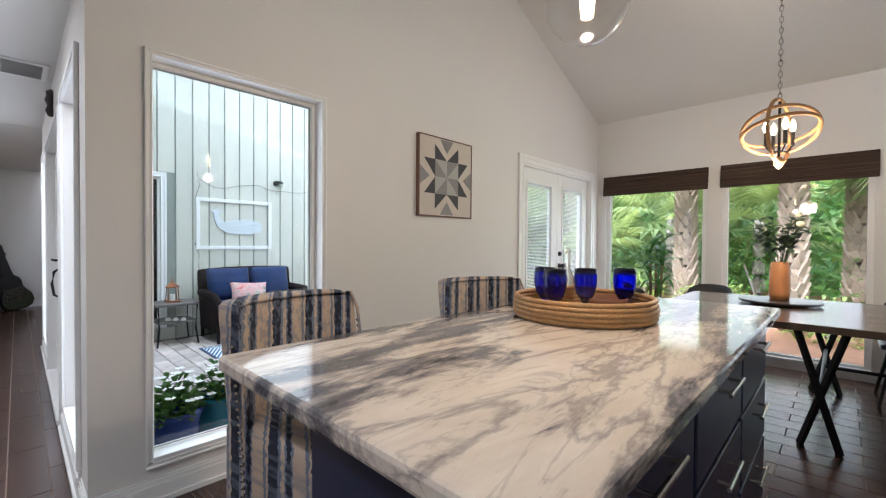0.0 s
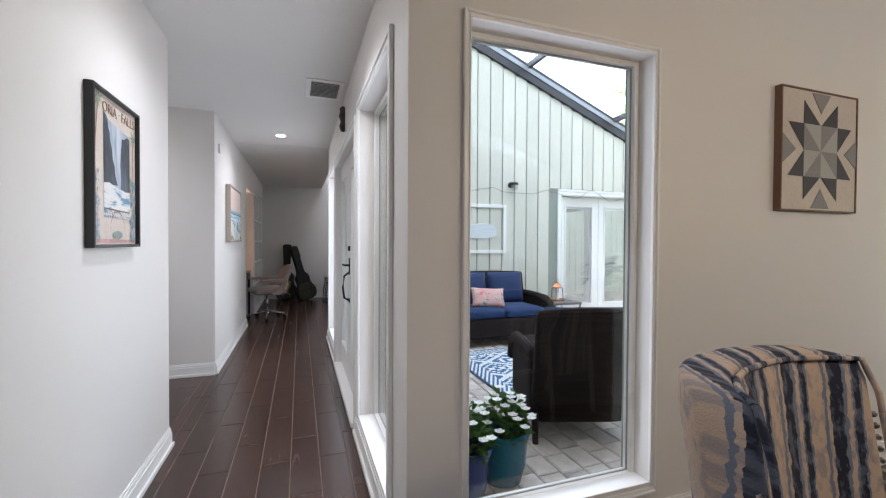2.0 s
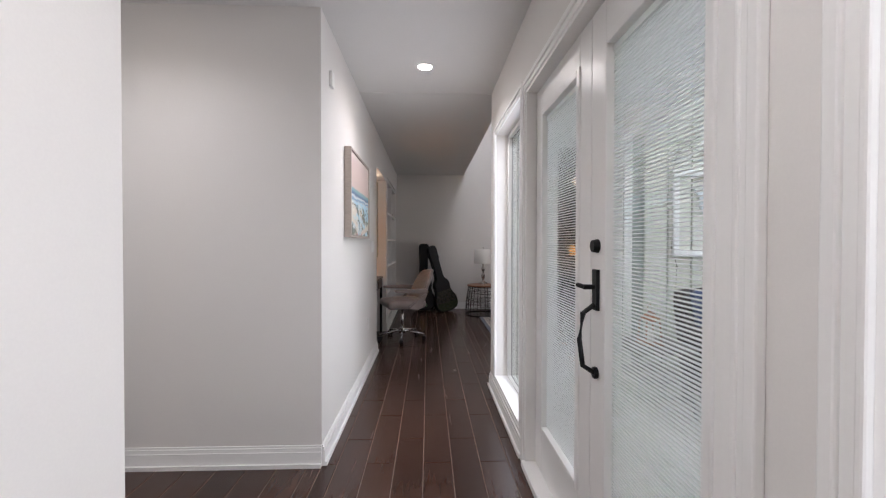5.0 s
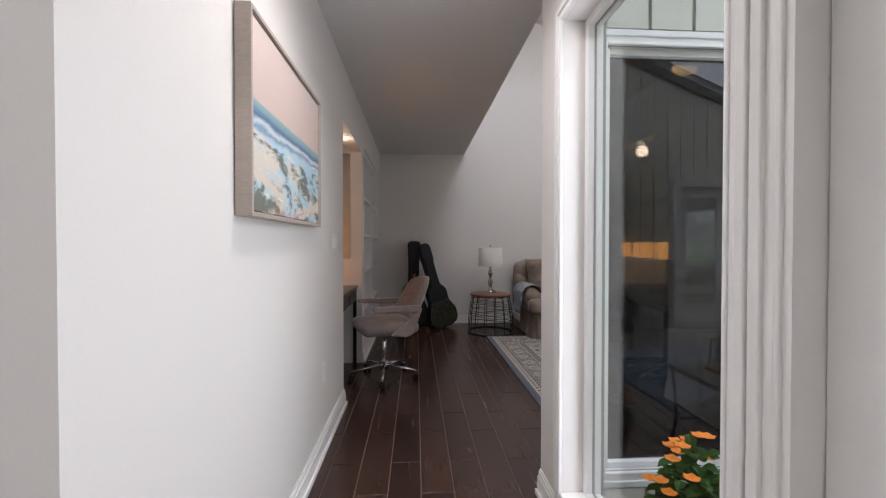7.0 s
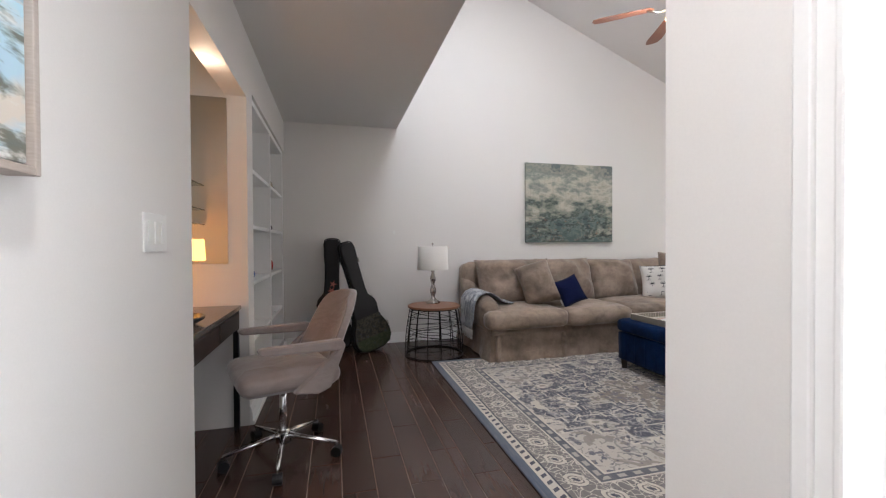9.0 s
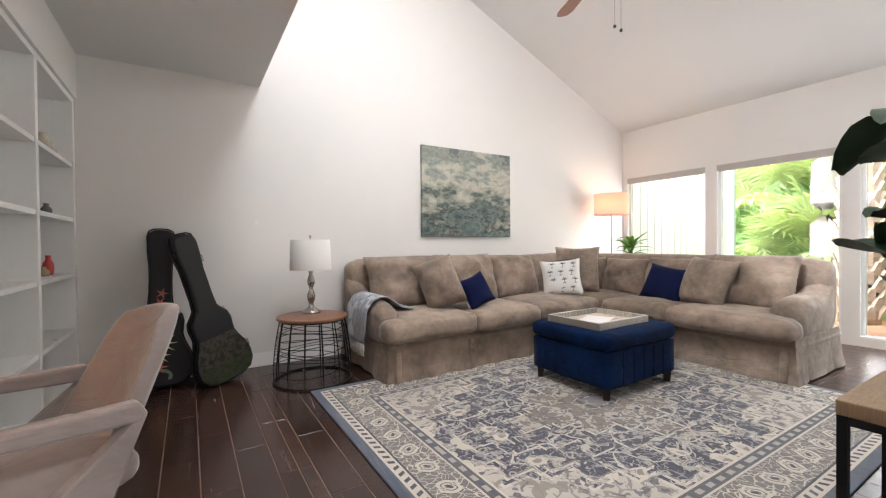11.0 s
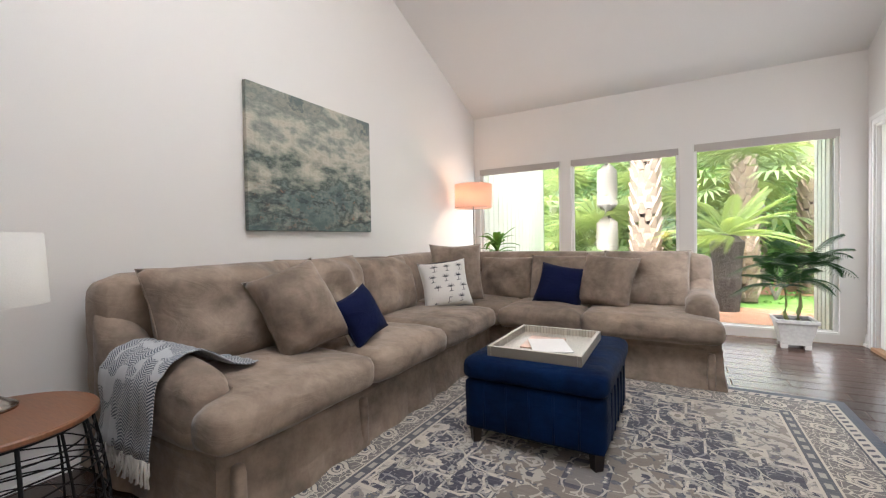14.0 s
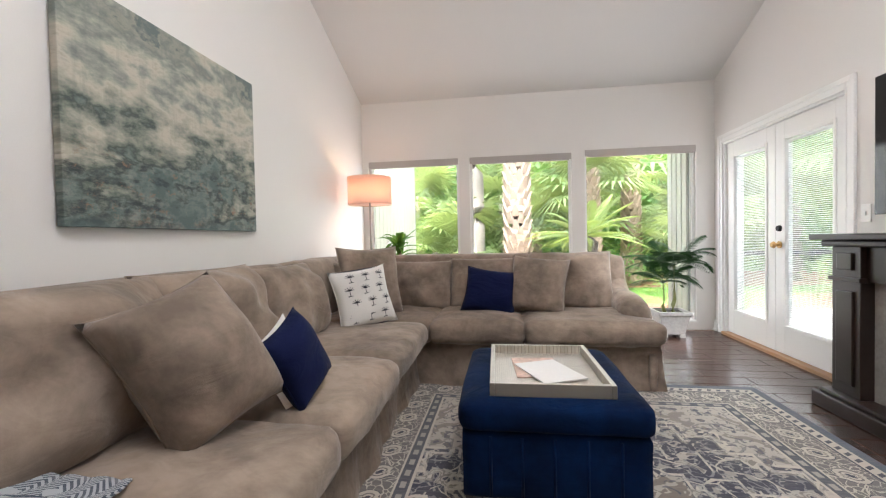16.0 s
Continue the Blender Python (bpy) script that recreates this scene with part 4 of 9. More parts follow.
leafy = vor(30.0)
dark_g = tendrils(tendrils(zone, 7.0, 0.030, cream, 0.9), 19.0, 0.05, (0.30, 0.29, 0.29), 0.8)
dark_g = flowers(flowers(dark_g, 6.5, 0.45, cream, (0.24, 0.215, 0.17)), 15.0, 0.5, (0.36, 0.33, 0.29), navy)


def scrolls(under, scale, lo, hi, colour, strength=0.9):
    """Curling leaf shapes, mirrored about both middles of the rug."""
    f = noise_tex(t, mir.outputs[0], scale, 1.5, 0.45, 1.4)
    hit = mathn(t, "MULTIPLY", mathn(t, "GREATER_THAN", f, lo), mathn(t, "LESS_THAN", f, hi))
    return mixc(t, mathn(t, "MULTIPLY", hit, strength), under, colour)


dark_g = scrolls(scrolls(dark_g, 9.0, 0.60, 0.80, (0.50, 0.46, 0.39)), 9.0, 0.64, 0.68, (0.20, 0.18, 0.16))
dark_g = scrolls(dark_g, 21.0, 0.64, 0.80, (0.40, 0.38, 0.34), 0.8)
pale_g = tendrils(zone, 13.0, 0.045, (0.20, 0.19, 0.19), 0.8)
pale_g = flowers(flowers(pale_g, 8.0, 0.5, (0.25, 0.225, 0.20), cream), 17.0, 0.45, (0.10, 0.10, 0.125), taupe)
mid_g = tendrils(zone, 12.0, 0.05, cream, 0.7)
mid_g = flowers(flowers(mid_g, 7.0, 0.5, (0.44, 0.40, 0.34), navy), 16.0, 0.5, (0.13, 0.125, 0.14), cream)
pale_g = scrolls(scrolls(pale_g, 7.0, 0.58, 0.72, (0.25, 0.215, 0.18)), 15.0, 0.63, 0.8, (0.08, 0.08, 0.11), 0.8)
mid_g = scrolls(scrolls(mid_g, 7.0, 0.58, 0.72, (0.46, 0.42, 0.36)), 15.0, 0.63, 0.8, (0.05, 0.055, 0.09), 0.8)
c2 = mixc(t, inside, dark_g, mixc(t, corner, mid_g, pale_g))
# border bands: edge, cream guard with dashes, wide grey band with rosettes, navy guard
along = mathn(t, "MAXIMUM", mathn(t, "MULTIPLY", mathn(t, "LESS_THAN", dx, dy), ay), mathn(t, "MULTIPLY", mathn(t, "LESS_THAN", dy, dx), ax))
cell = mathn(t, "SUBTRACT", mathn(t, "FRACT", mathn(t, "MULTIPLY", along, 5.2)), 0.5)
ros = t.nodes.new("ShaderNodeCombineXYZ")
t.links.new(mathn(t, "MULTIPLY", cell, 0.192), ros.inputs[0])
t.links.new(mathn(t, "SUBTRACT", edge_d, 0.215), ros.inputs[1])
ln = t.nodes.new("ShaderNodeVectorMath")
ln.operation = "LENGTH"
t.links.new(ros.outputs[0], ln.inputs[0])
rosette = ramp(t, mathn(t, "ADD", ln.outputs["Value"], mathn(t, "MULTIPLY", mathn(t, "SINE", mathn(t, "MULTIPLY", mathn(t, "ARCTAN2", cell, mathn(t, "SUBTRACT", edge_d, 0.215)), 8.0)), 0.006)), [(0.0, navy), (0.014, cream), (0.026, grey), (0.034, cream), (0.052, navy), (0.058, grey)], "CONSTANT")
dash = mathn(t, "FRACT", mathn(t, "MULTIPLY", mathn(t, "ADD", along, mathn(t, "MULTIPLY", edge_d, 0.5)), 17.0))
guard = mixc(t, mathn(t, "MULTIPLY", mathn(t, "LESS_THAN", dash, 0.42), mathn(t, "LESS_THAN", mathn(t, "ABSOLUTE", mathn(t, "SUBTRACT", edge_d, 0.085)), 0.016)), cream, navy)
dash2 = mathn(t, "FRACT", mathn(t, "MULTIPLY", along, 11.0))
guard2 = mixc(t, mathn(t, "MULTIPLY", mathn(t, "LESS_THAN", dash2, 0.5), mathn(t, "LESS_THAN", mathn(t, "ABSOLUTE", mathn(t, "SUBTRACT", edge_d, 0.345)), 0.013)), (0.07, 0.072, 0.095), (0.40, 0.37, 0.32))
vine = mixc(t, ramp(t, leafy.outputs["Distance"], [(0.0, (1, 1, 1)), (0.045, (0, 0, 0))], "CONSTANT"), rosette, cream)
vine = mixc(t, mathn(t, "LESS_THAN", ln.outputs["Value"], 0.058), vine, rosette)
out = c2
for lim, c in ((0.385, cream), (0.372, guard2), (0.318, cream), (0.308, vine), (0.122, navy), (0.112, guard), (0.055, (0.065, 0.085, 0.125))):
    out = mixc(t, mathn(t, "LESS_THAN", edge_d, lim), out, c)
faded = mixc(t, mathn(t, "MULTIPLY", ramp(t, wear, [(0.40, (0, 0, 0)), (0.70, (1, 1, 1))]), 0.22), out, (0.25, 0.23, 0.21))
streak = noise_tex(t, coords(t, (2.2, 30, 1)), 3.0, 4, 0.65)
faded = mixc(t, mathn(t, "MULTIPLY", ramp(t, streak, [(0.50, (0, 0, 0)), (0.66, (1, 1, 1))]), 0.22), faded, (0.36, 0.335, 0.30))
faded = mixc(t, mathn(t, "MULTIPLY", weave, 0.14), faded, (0.15, 0.14, 0.14))
t.links.new(faded, b.inputs["Base Color"])
b.inputs["Roughness"].default_value, b.inputs["Sheen Weight"].default_value = 0.95, 0.2
bump(t, b, mathn(t, "MULTIPLY_ADD", weave, 0.6, wear), 0.25, 0.004)
rug = part("area_rug", box(-HX, HX, -HY, HY, 0.0, 0.010), m, bevel=0.004)
rug.location = (-8.44, 2.065, 0.001)
tagged(rug, "faded cream, grey and navy Persian-style rug on dark floor tiles", "rug")

# ottoman
ott = thing("storage_ottoman", -8.71, 2.49, 0.011, label="square blue velvet storage ottoman with dark feet on the rug", category="ottoman")
part("body", soft_box(0.69, 0.80, 0.255, 0.02, 8, 0.004, 0.003, 1, pose(0, 0, 0.075)), VELVET, ott, "pleated blue velvet body", smooth=True)
part("lid", soft_box(0.715, 0.83, 0.12, 0.045, 10, 0.012, 0.003, 2, pose(0, 0, 0.325)), VELVET, ott, "padded blue velvet lid", smooth=True)
for k in range(1, 6):
    for sx, sy in ((1, 0), (0, -1)):
        o = -0.35 + 0.7 * k / 6
        part("pleat", tube([(0.345 * sx if sx else o, o if sx else 0.40 * sy, z) for z in (0.09, 0.2, 0.315)], 0.006, 6), VELVET, ott, smooth=True)
for sx in (-1, 1):
    for sy in (-1, 1):
        part("foot", rod((0.30 * sx, 0.36 * sy, 0), (0.30 * sx, 0.36 * sy, 0.08), 0.028, 0.036, 4), DARKWOOD, ott, "dark tapered wooden foot")
# tray with papers
m, t, b = shader("bone_inlay")
v = coords(t)
br = t.nodes.new("ShaderNodeTexBrick")
br.inputs["Scale"].default_value, br.inputs["Mortar Size"].default_value = 28.0, 0.03
br.inputs["Color1"].default_value, br.inputs["Color2"].default_value, br.inputs["Mortar"].default_value = (0.55, 0.50, 0.42, 1), (0.40, 0.36, 0.30, 1), (0.2, 0.18, 0.15, 1)
t.links.new(v, br.inputs["Vector"])
t.links.new(br.outputs["Color"], b.inputs["Base Color"])
b.inputs["Roughness"].default_value = 0.35
INLAY = m
tray = thing("serving_tray", -8.715, 2.44, 0.458, 1, label="rectangular pale inlaid serving tray on the blue ottoman", category="tray")
part("bottom", box(-0.225, 0.225, -0.285, 0.285, 0.0, 0.012), INLAY, tray)
for bx in ((-0.235, -0.215, -0.295, 0.295), (0.215, 0.235, -0.295, 0.295), (-0.215, 0.215, -0.295, -0.275), (-0.215, 0.215, 0.275, 0.295)):
    part("side", box(*bx, 0.0, 0.052), INLAY, tray, "inlaid tray side", bevel=0.003)
PAPER = plain("paper", (0.72, 0.70, 0.68), 0.7, vary=0.04, relief=0.0)
for i, (x, y, tn) in enumerate(((0.02, -0.04, 24), (-0.03, 0.03, 4))):
    pp = part("magazine", box(-0.10, 0.10, -0.14, 0.14, 0, 0.006), (PAPER, plain("print", (0.55, 0.38, 0.30), 0.5, vary=0.5, big=8))[i], bevel=0.001)
    pp.matrix_world = pose(-8.715 + x, 2.44 + y, 0.4705 + 0.0065 * (1 - i), 0, 0, tn)
    tagged(pp, ("folded white leaflet lying on the tray", "colour magazine lying on the tray")[i], "magazine")

# wire side table with a round wooden top
WALNUT = plain("walnut", (0.20, 0.085, 0.04), 0.4, vary=0.25, big=2, fine=18, stretch=(1, 9, 1), relief=0.08)
st = thing("side_table", -9.98, 0.60, 0, label="round wood-topped side table with a black wire cage base", category="table")
part("tabletop", lathe([(0, 0.485), (0.262, 0.485), (0.27, 0.49), (0.27, 0.503), (0.264, 0.508), (0, 0.508)], 48), WALNUT, st, "round walnut top", bevel=0.001)


def ring(r, z, th, seg=48):
    return tube([(r * math.cos(2 * math.pi * i / seg), r * math.sin(2 * math.pi * i / seg), z) for i in range(seg)], th, 6, closed=True)


def cage_r(z):
    return 0.245 + 0.05 * math.sin(min(1, max(0, (0.48 - z) / 0.45)) * 1.75)


part("base_ring", ring(cage_r(0.008), 0.008, 0.008), BLACK, st)
part("top_ring", ring(0.245, 0.478, 0.006), BLACK, st)
for i in range(14):
    a = 2 * math.pi * i / 14
    part("upright_wire", tube([(cage_r(z) * math.cos(a), cage_r(z) * math.sin(a), z) for z in (0.008, 0.08, 0.16, 0.24, 0.32, 0.40, 0.478)], 0.0045 if i % 3 else 0.006, 6), BLACK, st)
for i in range(9):
    z = 0.10 + 0.042 * i
    pts = [(cage_r(z) * math.cos(q), cage_r(z) * math.sin(q), z + 0.018 * math.sin(2 * q + i * 1.3)) for q in (2 * math.pi * k / 40 for k in range(40))]
    part("hoop_wire", tube(pts, 0.003, 5, closed=True), BLACK, st)

# table lamp
SHADE = plain("lamp_shade_linen", (0.66, 0.64, 0.60), 0.9, vary=0.03, fine=200, relief=0.15)
tl = thing("table_lamp", -10.10, 0.62, 0.508, label="unlit table lamp with turned metal stem and white drum shade", category="lamp")
part("stem", lathe([(0, 0), (0.075, 0), (0.077, 0.012), (0.06, 0.025), (0.035, 0.04), (0.022, 0.055), (0.018, 0.075), (0.03, 0.11), (0.034, 0.14), (0.022, 0.18), (0.014, 0.20), (0.026, 0.235), (0.032, 0.26), (0.022, 0.30), (0.014, 0.32), (0.022, 0.345), (0.024, 0.36), (0.012, 0.40), (0.010, 0.45), (0, 0.45)], 32), NICKEL, tl, "turned brushed-metal stem", smooth=True)
part("shade", lathe([(0.165, 0.355), (0.155, 0.60), (0.1515, 0.60), (0.1615, 0.355), (0.165, 0.355)], 48), SHADE, tl, "white drum shade", smooth=True)
part("harp", rod((0, 0, 0.44), (0, 0, 0.625), 0.003), NICKEL, tl)
part("finial", lathe([(0, 0.615), (0.008, 0.618), (0.011, 0.628), (0.006, 0.64), (0, 0.643)], 16), NICKEL, tl, smooth=True)

# guitar cases leaning on the wall
CASE = plain("black_case", (0.006, 0.006, 0.007), 0.6, vary=0.3, fine=140, relief=0.25)


def case_outline():
    half = [(0.0, 0.0), (0.10, 0.004), (0.165, 0.03), (0.20, 0.09), (0.205, 0.16), (0.185, 0.24), (0.150, 0.31), (0.135, 0.36), (0.138, 0.41), (0.142, 0.45), (0.13, 0.50), (0.10, 0.535), (0.075, 0.57), (0.068, 0.64), (0.068, 0.86), (0.078, 0.95), (0.082, 1.06), (0.072, 1.10), (0.045, 1.115), (0.0, 1.118)]
    return [(-x, z) for x, z in half[::-1][:-1]] + half[:-1]


def sticker(outline, off, material, parent, name="decal", label=""):
    bm = bmesh.new()
    bm.faces.new([bm.verts.new((a, -off, b)) for a, b in outline])
    return part(name, bm, material, parent, label)


def petals(cx, cz, r, n, inner=0.4, squash=1.0, rot=0.0):
    return [(cx + (r if i % 2 == 0 else r * inner) * math.cos(math.pi * i / n + rot), cz + squash * (r if i % 2 == 0 else r * inner) * math.sin(math.pi * i / n + rot)) for i in range(2 * n)]


def guitar_case(x, y, turn, lean, tilt, label, kind):
    ob = thing("guitar_case", x, y, 0.0, label=label, category="guitar case", group="guitar cases against the wall")
    ob.matrix_world = pose(x, y, 0.012, 0, 0, turn) @ pose(0, 0, 0, lean, 0, 0) @ pose(0, 0, 0, 0, tilt, 0)
    k = 1.06
    out = [(a * k, b * k) for a, b in case_outline()]
    part("lower_shell", prism(out, 0.07, m=pose(0, -0.0, 0)), CASE, ob, "black moulded shell", bevel=0.018)
    part("lid_shell", prism([(a * 0.985, 0.008 + b * 0.985) for a, b in out], 0.05, m=pose(0, -0.053, 0)), CASE, ob, "black moulded lid", bevel=0.018)
    rim = bmesh.new()
    tube([(a * 1.004, -0.002, b * 1.004) for a, b in out], 0.006, 6, True, rim)
    part("rim", rim, BLACK, ob, "metal rim", smooth=True)
    for z in (0.2, 0.52, 0.95):
        for s in (1,):
            w = 0.21 if z < 0.4 else (0.115 if z < 0.6 else 0.085)
            part("latch", box(s * w - 0.004, s * w + 0.012, -0.025, 0.02, z, z + 0.05), NICKEL, ob, "small metal latch", bevel=0.003)
    if kind == "floral":
        pink, cream_, green = plain("pink_print", (0.45, 0.13, 0.10), 0.5, vary=0.3), plain("cream_print", (0.62, 0.50, 0.22), 0.5, vary=0.3), plain("green_print", (0.13, 0.20, 0.12), 0.5, vary=0.3)
        for z, r, mt, n in ((0.70, 0.045, pink, 5), (0.63, 0.05, pink, 6), (0.56, 0.05, pink, 5), (0.50, 0.04, pink, 5), (0.33, 0.11, cream_, 11), (0.245, 0.085, cream_, 9), (0.30, 0.04, pink, 6), (0.16, 0.06, pink, 6)):
            sticker(petals(0.012 * math.sin(z * 20), z, r, n, 0.3), 0.0545 + 0.0004 * n, mt, ob)
        for i in range(24):
            a = -0.4 + 3.8 * i / 23
            c = (0.07 * math.cos(a), 0.09 + 0.045 * math.sin(a))
            sticker([(c[0] + 0.012 * math.cos(q), c[1] + 0.012 * math.sin(q)) for q in (2 * math.pi * k2 / 8 for k2 in range(8))], 0.055, green, ob)
    else:
        m2, t2, b2 = shader("collage_print")
        v2 = coords(t2)
        cl = ramp(t2, noise_tex(t2, v2, 22.0, 6, 0.75, 0.3), [(0.35, (0.006, 0.007, 0.006)), (0.47, (0.014, 0.016, 0.010)), (0.55, (0.07, 0.052, 0.032)), (0.62, (0.018, 0.03, 0.06)), (0.74, (0.13, 0.11, 0.08))])
        gr = t2.nodes.new("ShaderNodeSeparateXYZ")
        t2.links.new(v2, gr.inputs[0])
        t2.links.new(mixc(t2, mathn(t2, "MULTIPLY", mathn(t2, "LESS_THAN", gr.outputs[2], 0.16), 0.5), cl, (0.03, 0.05, 0.012)), b2.inputs["Base Color"])
        b2.inputs["Roughness"].default_value = 0.45
        o2 = [(a * 0.94, 0.022 + b * 0.94) for a, b in out if b < 0.40]
        sticker(o2, 0.0542, m2, ob, "collage", "printed landscape collage on the lid")
    return ob


guitar_case(-10.36, -0.43, 90, -4.5, 1.0, "black guitar case with printed flowers leaning on the wall", "floral")
guitar_case(-10.28, 0.03, 112, -5.0, -15.0, "black guitar case with a landscape collage leaning on the wall", "collage")

FANWOOD = plain("fan_blade_wood", (0.17, 0.065, 0.035), 0.45, vary=0.2, stretch=(1, 6, 1), big=3)
# large abstract canvas
m, t, b = shader("abstract_canvas")
v = coords(t, (1, 1, 1))
sep = t.nodes.new("ShaderNodeSeparateXYZ")
t.links.new(v, sep.inputs[0])
big, mid, drip = noise_tex(t, coords(t, (1, 2.2, 3.2)), 1.6, 5, 0.6, 0.6), noise_tex(t, coords(t, (1, 5, 6)), 2.0, 6, 0.7), noise_tex(t, coords(t, (1, 26, 2.5)), 1.0, 4, 0.6)
blot = noise_tex(t, coords(t, (1, 2.0, 4.0)), 1.3, 8, 0.62, 0.15)
h = mathn(t, "ADD", mathn(t, "MULTIPLY", sep.outputs[2], 0.85), mathn(t, "MULTIPLY", mathn(t, "SUBTRACT", blot, 0.5), 2.0))
base = ramp(t, h, [(0.0, (0.085, 0.125, 0.12)), (0.12, (0.16, 0.20, 0.18)), (0.22, (0.055, 0.075, 0.07)), (0.32, (0.20, 0.225, 0.185)), (0.42, (0.34, 0.33, 0.27)), (0.56, (0.50, 0.46, 0.38)), (0.68, (0.33, 0.34, 0.29)), (0.80, (0.19, 0.215, 0.195)), (0.92, (0.30, 0.30, 0.25)), (1.0, (0.13, 0.16, 0.155))])
c = mixc(t, mathn(t, "MULTIPLY", ramp(t, mid, [(0.5, (0, 0, 0)), (0.68, (1, 1, 1))]), 0.25), base, (0.56, 0.52, 0.44))
c = mixc(t, mathn(t, "MULTIPLY", ramp(t, drip, [(0.52, (0, 0, 0)), (0.66, (1, 1, 1))]), 0.16), c, (0.09, 0.13, 0.13))
lower = ramp(t, mathn(t, "ABSOLUTE", mathn(t, "SUBTRACT", sep.outputs[2], 0.18)), [(0.0, (1, 1, 1)), (0.10, (1, 1, 1)), (0.22, (0, 0, 0))])
c = mixc(t, mathn(t, "MULTIPLY", mathn(t, "MULTIPLY", lower, ramp(t, noise_tex(t, coords(t, (1, 4, 9)), 1.7, 8, 0.72), [(0.50, (0, 0, 0)), (0.60, (1, 1, 1))])), 0.8), c, (0.022, 0.033, 0.034))
c = mixc(t, mathn(t, "MULTIPLY", mathn(t, "MULTIPLY", lower, ramp(t, noise_tex(t, coords(t, (3, 5, 8)), 2.3, 6, 0.72), [(0.58, (0, 0, 0)), (0.66, (1, 1, 1))])), 0.7), c, (0.28, 0.17, 0.11))
t.links.new(c, b.inputs["Base Color"])
b.inputs["Roughness"].default_value = 0.7
bump(t, b, mid, 0.15, 0.004)
art = thing("abstract_painting", 0, 0, 0)
part("canvas", box(0.004, 0.04, -0.625, 0.625, 0, 1.0), m, art, "painted canvas wrapped round its edges", bevel=0.004)
stretch_ = bmesh.new()
frame_boards(stretch_, "y", -0.60, 0.60, 0.0, 0.004, 0.02, 0.98, 0.04)
part("stretcher", stretch_, FANWOOD, art, "thin wooden stretcher bars")
art.location = (XW + 0.003, 2.55, 1.145)
tagged(art, "large unframed abstract canvas in grey, green and cream", "painting")

# floor lamp, lit, and the plant behind the sofa
fl = thing("floor_lamp", -10.27, 4.76, 0, label="lit floor lamp with a drum shade and slim metal pole", category="lamp")
part("base", lathe([(0, 0), (0.13, 0), (0.13, 0.012), (0.10, 0.022), (0.015, 0.03), (0, 0.03)], 32), NICKEL, fl, smooth=True)
part("pole", rod((0, 0, 0.02), (0, 0, 1.66), 0.009, seg=12), NICKEL, fl)
m, t, b = shader("lit_shade")
v = coords(t)
b.inputs["Base Color"].default_value = (0.78, 0.56, 0.50, 1)
b.inputs["Roughness"].default_value = 0.9
tr = t.nodes.new("ShaderNodeBsdfTranslucent")
tr.inputs[0].default_value = (0.90, 0.72, 0.64, 1)
mx = t.nodes.new("ShaderNodeMixShader")
mx.inputs[0].default_value = 0.7
t.links.new(b.outputs[0], mx.inputs[1])
t.links.new(tr.outputs[0], mx.inputs[2])
t.links.new(mx.outputs[0], t.nodes["Material Output"].inputs["Surface"])
part("shade", lathe([(0.228, 1.445), (0.228, 1.73), (0.225, 1.73), (0.225, 1.445), (0.228, 1.445)], 48), m, fl, "thin cream drum shade glowing warm", smooth=True)
part("shade_ring", ring(0.225, 1.447, 0.003), BRASS, fl)
BULB = glowing("lit_bulb", (1.0, 0.66, 0.32), 3.0)
part("bulb", lathe([(0, 1.55), (0.02, 1.56), (0.03, 1.59), (0.025, 1.615), (0.012, 1.64), (0, 1.65)], 16), BULB, fl, "lit bulb", smooth=True)
lamp("floor_lamp_bulb", "POINT", pose(-10.27, 4.76, 1.59), 0.55, (1.0, 0.52, 0.27), 0.05)

LEAF = leaf_mat("plant_leaf", (0.06, 0.145, 0.03))
PALMLEAF = leaf_mat("palm_leaf", (0.014, 0.042, 0.014), 0.35, 0.2)
DEEPLEAF = leaf_mat("deep_green_leaf", (0.03, 0.085, 0.02), 0.35, 0.25)
SOIL = plain("potting_soil", (0.035, 0.026, 0.02), 0.95, vary=0.4, fine=90, relief=0.6)


def strap_leaf(bm, base, a, up, length, width, droop, m=None, n=7):
    """A long arching leaf with a folded middle."""
    m = m or Matrix.Identity(4)
    prev = None
    for i in range(n + 1):
        s = i / n
        r = length * s * math.cos(up) * (1 - 0.15 * s)
        z = length * (s * math.sin(up) - droop * s * s)
        w = width * (math.sin(math.pi * min(1, 0.12 + 0.88 * s)) ** 0.7) * 0.5 + 0.001
        c = Vector((base[0] + r * math.cos(a), base[1] + r * math.sin(a), base[2] + z))
        side = Vector((-math.sin(a), math.cos(a), 0)) * w
        row = [bm.verts.new(m @ (c - side + Vector((0, 0, w * 0.35)))), bm.verts.new(m @ c), bm.verts.new(m @ (c + side + Vector((0, 0, w * 0.35))))]
        if prev:
            for k in range(2):
                bm.faces.new((prev[k], prev[k + 1], row[k + 1], row[k]))
        prev = row


dr = thing("potted_dracaena", -9.96, 4.74, 0, label="green strap-leaved potted plant behind the sofa", category="plant")
part("pot", lathe([(0, 0), (0.12, 0), (0.15, 0.28), (0.155, 0.30), (0.14, 0.30), (0.13, 0.27), (0, 0.27)], 28), plain("pot_glaze", (0.2, 0.19, 0.18), 0.4), dr, smooth=True)
part("stem", rod((0, 0, 0.26), (0.01, 0, 0.95), 0.02, 0.016), plain("plant_stem", (0.16, 0.12, 0.06), 0.8), dr)
rng = random.Random(4)
for i in range(26):
    bm = bmesh.new()
    strap_leaf(bm, (0, 0, 0.88 + 0.006 * i), i * 2.4, rng.uniform(0.3, 1.25), rng.uniform(0.28, 0.42), 0.055, rng.uniform(0.2, 0.75))
    part("leaf", bm, LEAF, dr, smooth=True)

